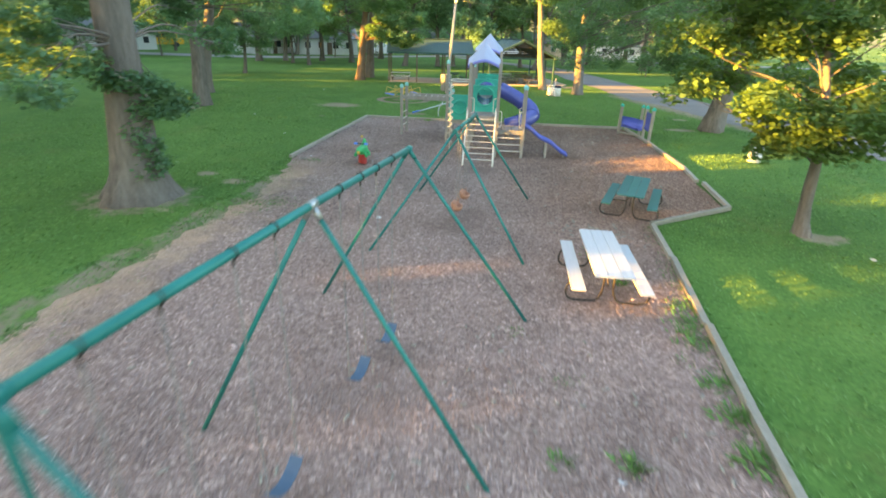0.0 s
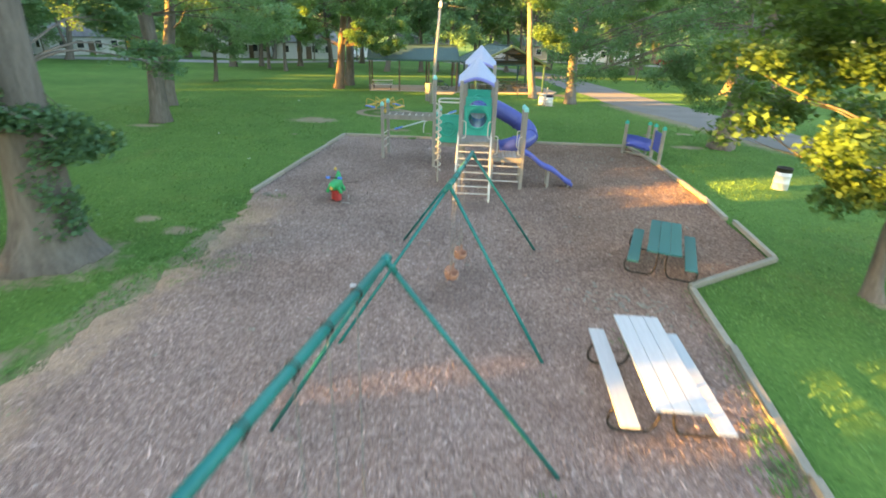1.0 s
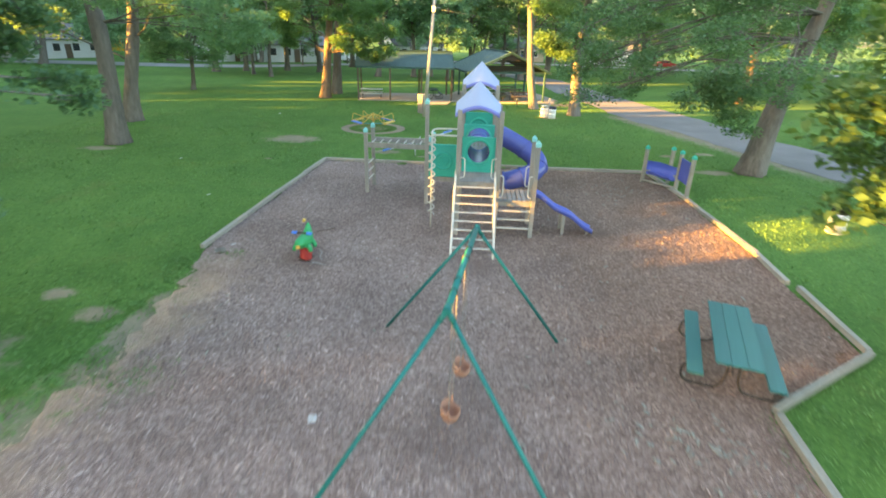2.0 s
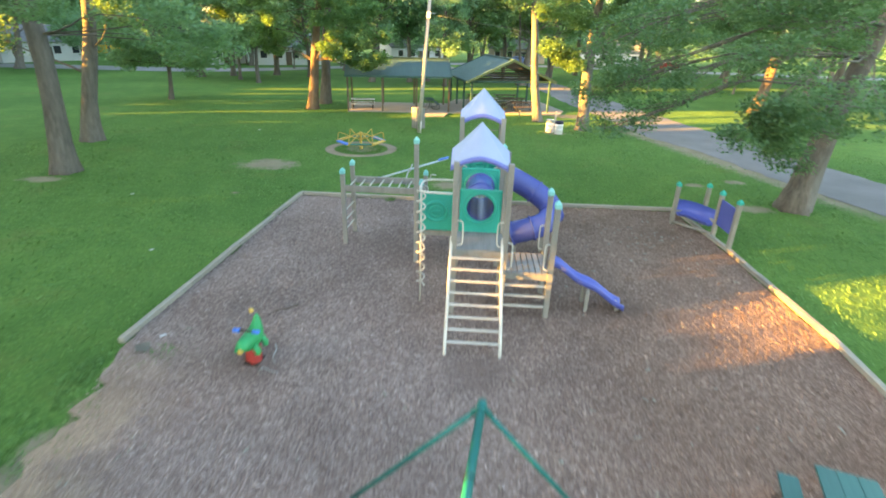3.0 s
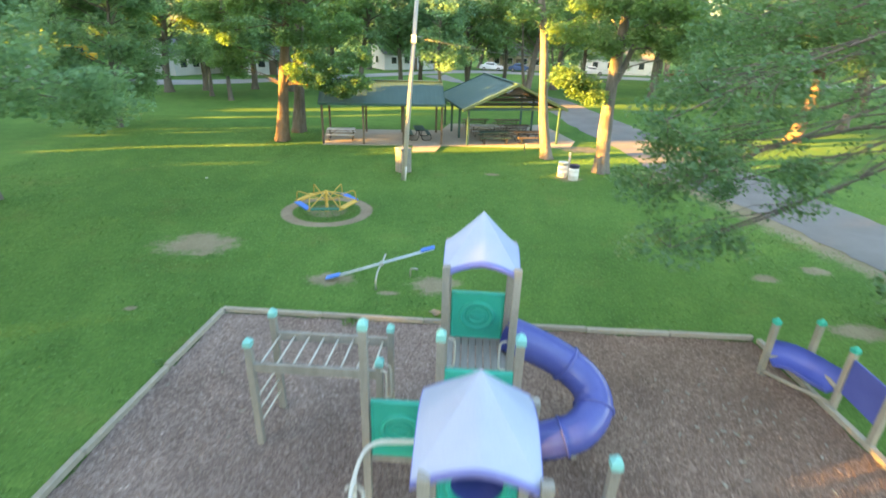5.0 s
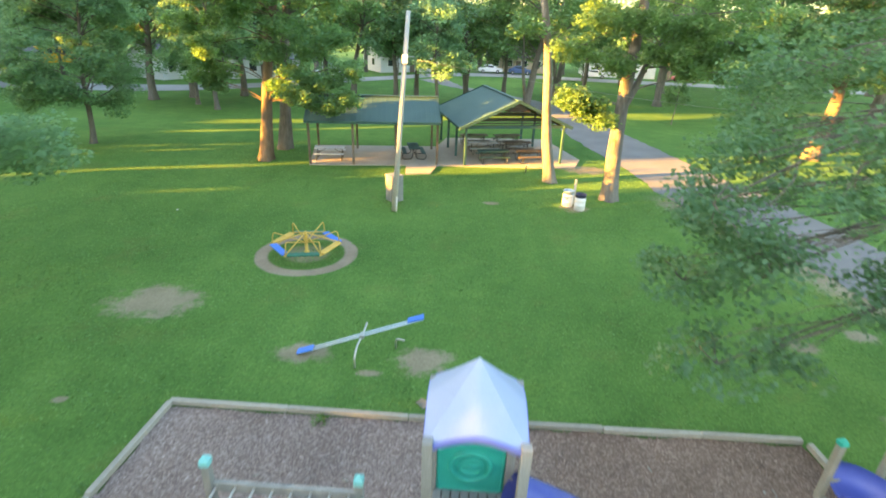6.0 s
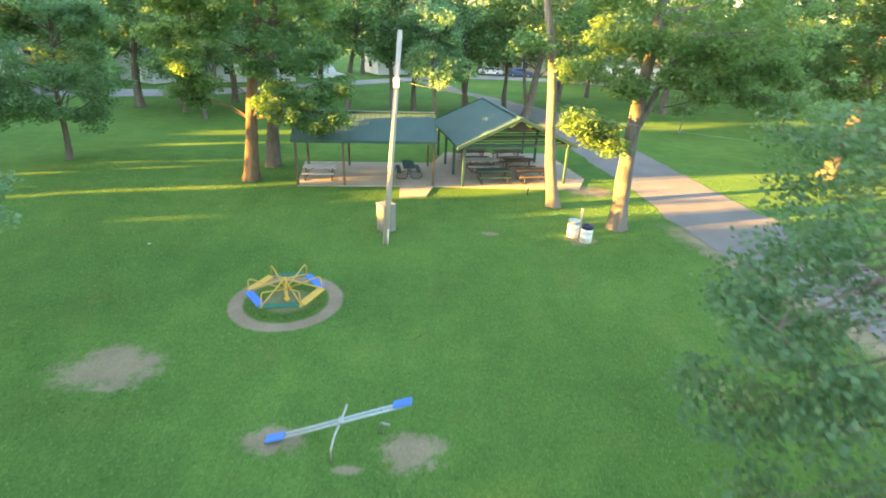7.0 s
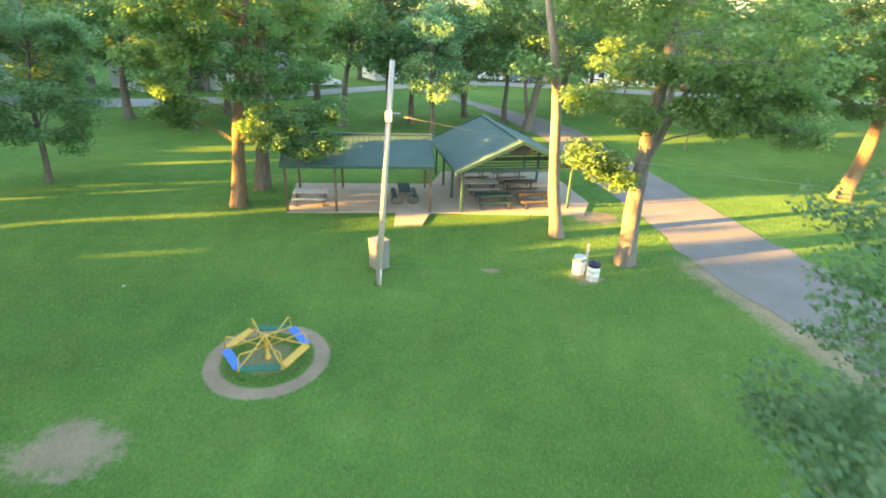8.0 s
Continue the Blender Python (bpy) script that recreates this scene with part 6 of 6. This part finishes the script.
for x, y, a, w in ((-5.75, 53.0, 95, M_WHITE_WOOD), (-0.35, 54.2, 8, M_GREEN_WOOD)):
    picnic_table("picnic_table", "white picnic table under the pavilion" if w is M_WHITE_WOOD else "dark green picnic table under the pavilion", pose(x, y, 0.07, 0, 0, a), w, 3, "picnic tables under the pavilions", length=1.9)
for x, y, a, w, lab in ((5.0, 53.5, 98, M_GREEN_WOOD, "dark green"), (7.6, 53.9, 101, M_BROWN_WOOD, "brown"), (4.5, 56.0, 99, M_WHITE_WOOD, "white"), (7.0, 56.4, 100, M_BROWN_WOOD, "brown"), (4.0, 58.6, 100, M_BROWN_WOOD, "brown"), (6.6, 58.9, 103, M_BROWN_WOOD, "brown")):
    picnic_table("picnic_table", lab + " picnic table under the pavilion", pose(x, y, 0.07, 0, 0, a), w, 3, "picnic tables under the pavilions", length=2.1)
bolt = thing("water_tap", "small grey water tap post at the slab", "tap", pose(6.9, 51.2, 0))
part("tap_post", tube([(0, 0, -0.05), (0, 0, 0.5), (0.08, -0.08, 0.55)], 0.045, 8), M_GALV, bolt)


# ---- houses and cars along the street ----
def house(label, m, w, d, wall, ridge, siding, door_x):
    top = thing("house", label, "house", m, "houses along the street")
    part("wall", boxed((0, 0, wall / 2), (w, d, wall)), siding, top)
    gab = bmesh.new()
    for x in (-w / 2, w / 2):
        a, b, c = gab.verts.new((x, -d / 2, wall)), gab.verts.new((x, d / 2, wall)), gab.verts.new((x, 0, ridge))
        gab.faces.new((a, b, c))
    vs = list(gab.verts)
    gab.faces.new((vs[0], vs[3], vs[4], vs[1]))
    part("gable", gab, siding, top)
    slope = math.atan2(ridge - wall, d / 2)
    for s in (-1, 1):
        part("roof", boxed((0, 0, 0), (w + 0.7, (d / 2) / math.cos(slope) + 0.4, 0.12)), M_SHINGLE, top, "grey shingled roof", Matrix.Translation((0, s * (d / 4 + 0.12), (wall + ridge) / 2 + 0.03)) @ Matrix.Rotation(-s * slope, 4, "X"))
    for x in (-w * 0.34, -w * 0.12, w * 0.12, w * 0.34):
        if abs(x - door_x * w) < 0.8:
            continue
        fr = part("window", boxed((x, -d / 2 - 0.02, 1.65), (1.2, 0.08, 1.3)), M_WHITE_PAINT, top, "white framed window")
        part("pane", boxed((x, -d / 2 - 0.05, 1.65), (1.0, 0.06, 1.1)), M_GLASS_DARK, fr)
    for s in (-1, 1):
        fr = part("window", boxed((s * (w / 2 + 0.02), -d * 0.1, 1.65), (0.08, 1.2, 1.3)), M_WHITE_PAINT, top, "white framed window")
        part("pane", boxed((s * (w / 2 + 0.05), -d * 0.1, 1.65), (0.06, 1.0, 1.1)), M_GLASS_DARK, fr)
    part("door", boxed((door_x * w, -d / 2 - 0.03, 1.05), (0.95, 0.08, 2.1)), M_BROWN_WOOD, top)
    part("chimney", boxed((w * 0.2, 0.4, ridge + 0.1), (0.6, 0.6, 1.0)), M_TAN, top)


for x, y, a, w, d, sd, lab in ((-37.5, 99.0, 60, 9, 7.5, M_SIDING, "white sided single-storey house"), (-26.5, 103.0, 25, 11, 7.5, M_SIDING, "white sided single-storey house"), (-62.5, 94.0, 62, 12, 8, M_SIDING, "white sided house with its gable to the park"), (-6.0, 122.0, 30, 12, 8, M_SIDING, "white sided single-storey house"),
                            (17.0, 130.0, -8, 12, 8, M_TAN, "tan sided single-storey house"), (36.0, 126.0, -5, 13, 8, M_SIDING, "white sided single-storey house"), (-88.0, 93.0, 0, 13, 8, M_TAN, "tan sided single-storey house")):
    house(lab, pose(x, y, 0, 0, 0, a), w, d, 2.8, 4.9, sd, 0.02)


def car(label, m, paint, long=4.5, tall=1.5):
    top = thing("parked_car", label, "car", m, "parked cars")
    prof = [(-long / 2, 0.35), (-long / 2, 0.8), (-long * 0.46, 0.95), (-long * 0.36, 1.0), (-long * 0.24, tall - 0.04), (0.0, tall), (long * 0.12, tall - 0.03), (long * 0.26, 0.98), (long * 0.46, 0.86), (long / 2, 0.7), (long / 2, 0.35), (long * 0.3, 0.28), (-long * 0.3, 0.28)]
    bm = bmesh.new()
    sides = [[bm.verts.new((x, y * (1.0 if z < 1.05 else 0.8), z)) for x, z in prof] for y in (-0.88, 0.88)]
    bm.faces.new(sides[0]), bm.faces.new(list(reversed(sides[1])))
    for i in range(len(prof)):
        j = (i + 1) % len(prof)
        bm.faces.new((sides[0][i], sides[1][i], sides[1][j], sides[0][j]))
    bmesh.ops.recalc_face_normals(bm, faces=bm.faces)
    part("body", bm, paint, top)
    part("side_window", boxed((-long * 0.05, 0, 1.2), (long * 0.36, 1.62, 0.3), bevel=0.05), M_GLASS_DARK, top)
    for x in (-long * 0.31, long * 0.31):
        for y in (-0.8, 0.8):
            wh = part("wheel", lathe([(0.3, -0.1), (0.33, -0.07), (0.33, 0.07), (0.3, 0.1)], 16), M_BLACK, top, m=pose(x, y, 0.33, 90))
            part("hub_cap", lathe([(0.18, -0.112), (0.18, 0.112)], 12), M_GALV, wh)
    for y in (-0.6, 0.6):
        part("headlight", boxed((long / 2, y, 0.68), (0.05, 0.35, 0.14), bevel=0.02), M_WHITE_PAINT, top)


car("white sedan parked at the street", pose(11.0, 122.5, 0.03, 0, 0, -10), M_CAR_WHITE)
car("dark blue car parked at the street", pose(16.5, 121.5, 0.03, 0, 0, -9), M_CAR_BLUE)
car("white van parked at the street", pose(-16.0, 106.0, 0.03, 0, 0, 35), M_CAR_WHITE, 5.0, 2.1)
car("white sedan parked at the street", pose(30.0, 119.5, 0.03, 0, 0, -9), M_CAR_WHITE)
car("red car parked at the street", pose(46.0, 117.0, 0.03, 0, 0, -7), M_CAR_RED)
bus = thing("school_bus", "yellow school bus parked by a white house", "bus", pose(-62.8, 107.5, 0, 0, 0, 40))
part("body", boxed((0, 0, 1.7), (9.0, 2.4, 2.4), bevel=0.2), M_BUS, bus)
part("bonnet", boxed((5.0, 0, 1.1), (1.4, 2.1, 1.1), bevel=0.15), M_BUS, bus)
for i in range(7):
    part("window", boxed((-3.6 + i * 1.15, 0, 2.2), (0.95, 2.44, 0.7)), M_GLASS_DARK, bus)
for x in (-3.0, 4.2):
    for y in (-1.1, 1.1):
        part("wheel", lathe([(0.42, -0.14), (0.48, -0.1), (0.48, 0.1), (0.42, 0.14)], 16), M_BLACK, bus, m=pose(x, y, 0.48, 90))


# ---- wood chips and grass ----
def chips():
    rng = np.random.default_rng(5)
    n = 190000
    x, y = rng.uniform(-7.2, 10.2, n), rng.uniform(0.5, 29.6, n)
    keep = in_poly(x, y, MULCH)
    dens = rng.uniform(0, 1, n) < np.clip(1.25 - y / 40, 0.4, 1)
    x, y = x[keep & dens][:80000], y[keep & dens][:80000]
    n = len(x)
    z = 0.03 + rng.uniform(0.0, 0.012, n)
    a, tilt = rng.uniform(0, math.tau, n), rng.normal(0, 0.45, n)
    ln, wd, th = rng.lognormal(math.log(0.055), 0.45, n), rng.lognormal(math.log(0.018), 0.35, n), rng.uniform(0.003, 0.009, n)
    ax = np.stack([np.cos(a) * np.cos(tilt), np.sin(a) * np.cos(tilt), np.sin(tilt)], 1) * (ln / 2)[:, None]
    sd = np.stack([-np.sin(a), np.cos(a), rng.normal(0, 0.2, n)], 1) * (wd / 2)[:, None]
    up = np.stack([np.zeros(n), np.zeros(n), th], 1)
    p = np.stack([x, y, z], 1)
    v = np.stack([p - ax - sd, p + ax - sd * 0.6, p + ax + sd * 0.7, p - ax + sd, p - ax - sd + up, p + ax - sd * 0.6 + up, p + ax + sd * 0.7 + up, p - ax + sd + up], 1).reshape(-1, 3)
    q = np.array([[4, 5, 6, 7], [0, 1, 5, 4], [1, 2, 6, 5], [2, 3, 7, 6], [3, 0, 4, 7]])
    quads = (np.arange(n)[:, None, None] * 8 + q[None]).reshape(-1, 4)
    tagged(new("wood_chips", array_mesh("wood_chips", v, quads, M_CHIP)), "loose grey-brown wood chips strewn over the bed", "wood chips", kind="stuff")


def grass():
    rng = np.random.default_rng(6)
    n = 300000
    x, y = rng.uniform(-22, 26, n), rng.uniform(-1, 58, n)
    near = rng.uniform(0, 1, n) < np.clip(1.15 - np.maximum(0, y - 34) / 40 - np.maximum(0, np.abs(x - 2) - 10) / 30, 0.15, 1)
    ok = ~in_poly(x, y, MULCH) & ~in_poly(x, y, DRIVE) & ~((y > 51) & (x > -8) & (x < 12)) & near
    for cx, cy, rx, ry in BARE:
        ok &= ((x - cx) / rx) ** 2 + ((y - cy) / ry) ** 2 > rng.uniform(0.35, 1.3, n)
    ok &= ~((y < 17) & (np.abs(0.11 * y - 6.75 - x) < rng.uniform(-0.3, 0.95, n)))
    edge = 13.9 + (48 - y) * 0.235 - x
    ok &= ~((y < 47) & (y > 28) & (edge < rng.uniform(0.1, 1.7, n)) & (edge > -2))
    d = np.hypot(x - RING[0], y - RING[1])
    ok &= ~((d > RING[2] - 0.05) & (d < RING[3] + rng.uniform(-0.12, 0.05, n)))
    x, y = x[ok], y[ok]
    # tufts along the edging and a few strays on the mulch
    ex, ey = [], []
    for k in range(2600):
        u = rng.uniform(0, 1)
        ex.append(4.5 + 1.6 * u + rng.normal(0, 0.14)), ey.append(1.5 + 11.3 * u + rng.normal(0, 0.2))
    for k in range(240):
        cy = rng.uniform(1.0, 18.4)
        cx = np.interp(cy, (0.0, 5.6, 9.0, 13.6, 15.8, 18.9), (-6.8, -6.4, -6.0, -5.3, -5.35, -5.85)) + rng.normal(-0.35, 0.5)
        m = int(rng.integers(6, 40))
        ex += list(cx + rng.normal(0, 0.11, m))
        ey += list(cy + rng.normal(0, 0.14, m))
    for cx, cy, s, k in ((2.6, 5.6, 0.12, 110), (4.6, 6.3, 0.1, 60), (1.9, 6.9, 0.09, 50), (-4.6, 13.2, 0.35, 500), (-4.9, 18.6, 0.25, 160), (4.0, 10.4, 0.18, 90)):
        ex += list(cx + rng.normal(0, s, k))
        ey += list(cy + rng.normal(0, s, k))
    x, y = np.concatenate([x, ex]), np.concatenate([y, ey])
    n = len(x)
    # taller weeds along the edging and on the mulch
    wx, wy = [], []
    for cx, cy, s, k in ((5.02, 6.9, 0.16, 130), (5.15, 7.5, 0.2, 160), (5.3, 8.1, 0.16, 120), (4.85, 5.7, 0.12, 90), (4.78, 5.0, 0.14, 90), (4.66, 4.2, 0.14, 90), (2.26, 4.07, 0.06, 40), (3.11, 4.04, 0.08, 70), (4.3, 9.0, 0.06, 30), (-5.3, 27.0, 0.1, 60), (3.4, 28.9, 0.1, 60), (-1.2, 29.0, 0.1, 50)):
        wx += list(cx + rng.normal(0, s, k))
        wy += list(cy + rng.normal(0, s, k))
    x, y = np.concatenate([x, wx]), np.concatenate([y, wy])
    n = len(x)
    tall = np.where(np.arange(n) >= n - len(wx), 2.6, 1.0)
    h = rng.uniform(0.02, 0.06, n) * tall * (1 + 0.35 * np.sin(x * 0.9 + 1.3 * np.sin(y * 0.7)) * np.sin(y * 1.1))
    a = rng.uniform(0, math.tau, n)
    lean = rng.uniform(0.7, 1.6, n) * h
    w = rng.uniform(0.008, 0.02, n)
    b = np.stack([x, y, np.zeros(n)], 1)
    sd = np.stack([np.cos(a), np.sin(a), np.zeros(n)], 1) * w[:, None]
    ln = np.stack([-np.sin(a) * lean, np.cos(a) * lean, h], 1)
    mid = np.stack([-np.sin(a) * lean * 0.35, np.cos(a) * lean * 0.35, h * 0.6], 1)
    v = np.stack([b - sd, b + sd, b + mid + sd * 0.8, b + ln], 1).reshape(-1, 3)
    tagged(new("grass", array_mesh("grass", v, np.arange(len(v)).reshape(-1, 4), M_BLADE)), "short mown green grass blades of the lawn", "grass", kind="stuff")


def bark_scraps():
    """Paler, larger scraps of bark and splintered wood lying on the chips."""
    rng = np.random.default_rng(8)
    x = np.concatenate([rng.normal(4.4, 0.45, 46), rng.normal(4.9, 0.4, 22), rng.uniform(-5, 9, 150), rng.normal(7.8, 0.9, 60), rng.normal(2.0, 1.4, 30)])
    y = np.concatenate([rng.normal(12.3, 0.4, 46), rng.normal(11.7, 0.35, 22), rng.uniform(2, 28, 150), rng.normal(25.2, 1.0, 60), rng.normal(5.6, 0.9, 30)])
    ok = in_poly(x, y, MULCH)
    x, y = x[ok], y[ok]
    n = len(x)
    a, ln, wd = rng.uniform(0, math.tau, n), rng.uniform(0.05, 0.14, n), rng.uniform(0.015, 0.05, n)
    ax, sd = np.stack([np.cos(a), np.sin(a), rng.normal(0, 0.12, n)], 1) * (ln / 2)[:, None], np.stack([-np.sin(a), np.cos(a), rng.normal(0, 0.2, n)], 1) * (wd / 2)[:, None]
    p = np.stack([x, y, np.full(n, 0.05)], 1)
    up = np.array([0, 0, 0.014])
    v = np.stack([p - ax - sd, p + ax - sd * 0.5, p + ax + sd * 0.7, p - ax + sd, p - ax - sd + up, p + ax - sd * 0.5 + up, p + ax + sd * 0.7 + up, p - ax + sd + up], 1).reshape(-1, 3)
    q = np.array([[4, 5, 6, 7], [0, 1, 5, 4], [1, 2, 6, 5], [2, 3, 7, 6], [3, 0, 4, 7]])
    quads = (np.arange(n)[:, None, None] * 8 + q[None]).reshape(-1, 4)
    tagged(new("bark_scraps", array_mesh("bark_scraps", v, quads, M_TIMBER)), "pale scraps of bark scattered on the mulch", "bark scraps", kind="stuff")


def scrap(name, label, category, x, y, size, material, seed, kind_of):
    rng = np.random.default_rng(seed)
    top = thing(name, label, category, pose(x, y, 0.03, 0, 0, rng.uniform(0, 360)), kind_of)
    bm = bmesh.new()
    if category == "stick":
        sweep(bm, curved([(-size, 0, 0.02), (-size * 0.3, size * 0.1, 0.03), (size * 0.4, -size * 0.06, 0.03), (size, size * 0.12, 0.02)], 4), [0.018 - 0.0009 * k for k in range(13)], 6)
    else:
        rows = [[bm.verts.new((size * (i / 3 - 0.5) + rng.normal(0, 0.008), size * 0.8 * (j / 3 - 0.5) + rng.normal(0, 0.008), 0.02 + abs(rng.normal(0, 0.022)))) for i in range(4)] for j in range(4)]
        for a, b in zip(rows, rows[1:]):
            for k in range(3):
                bm.faces.new((a[k], a[k + 1], b[k + 1], b[k]))
        bmesh.ops.solidify(bm, geom=list(bm.faces), thickness=0.006)
    part("body", bm, material, top)


for i, (x, y, size) in enumerate(((10.85, 10.9, 0.13), (2.9, 3.75, 0.09), (-1.35, 12.36, 0.16), (-5.16, 19.15, 0.15), (-7.74, 23.6, 0.11), (-11.2, 28.8, 0.12), (-10.8, 42.5, 0.12))):
    scrap("paper_scrap", "crumpled white scrap of paper lying on the ground", "litter", x, y, size, M_WHITE_PAINT, 40 + i, "paper scraps")
for i, (x, y, size) in enumerate(((-2.62, 18.62, 0.34), (-2.55, 18.05, 0.2), (-2.95, 20.4, 0.4))):
    scrap("stick", "dry fallen stick lying on the mulch", "stick", x, y, size, M_POLE if i < 2 else M_BROWN_WOOD, 50 + i, "fallen sticks")
scrap("bark_slab", "tan slab of bark lying by the edging", "bark", -5.35, 18.7, 0.34, M_TIMBER, 60, "")
scrap("bark_slab", "tan slab of bark lying against the kerb timber", "bark", 1.12, 29.62, 0.3, M_TIMBER, 61, "")


chips()
bark_scraps()
grass()
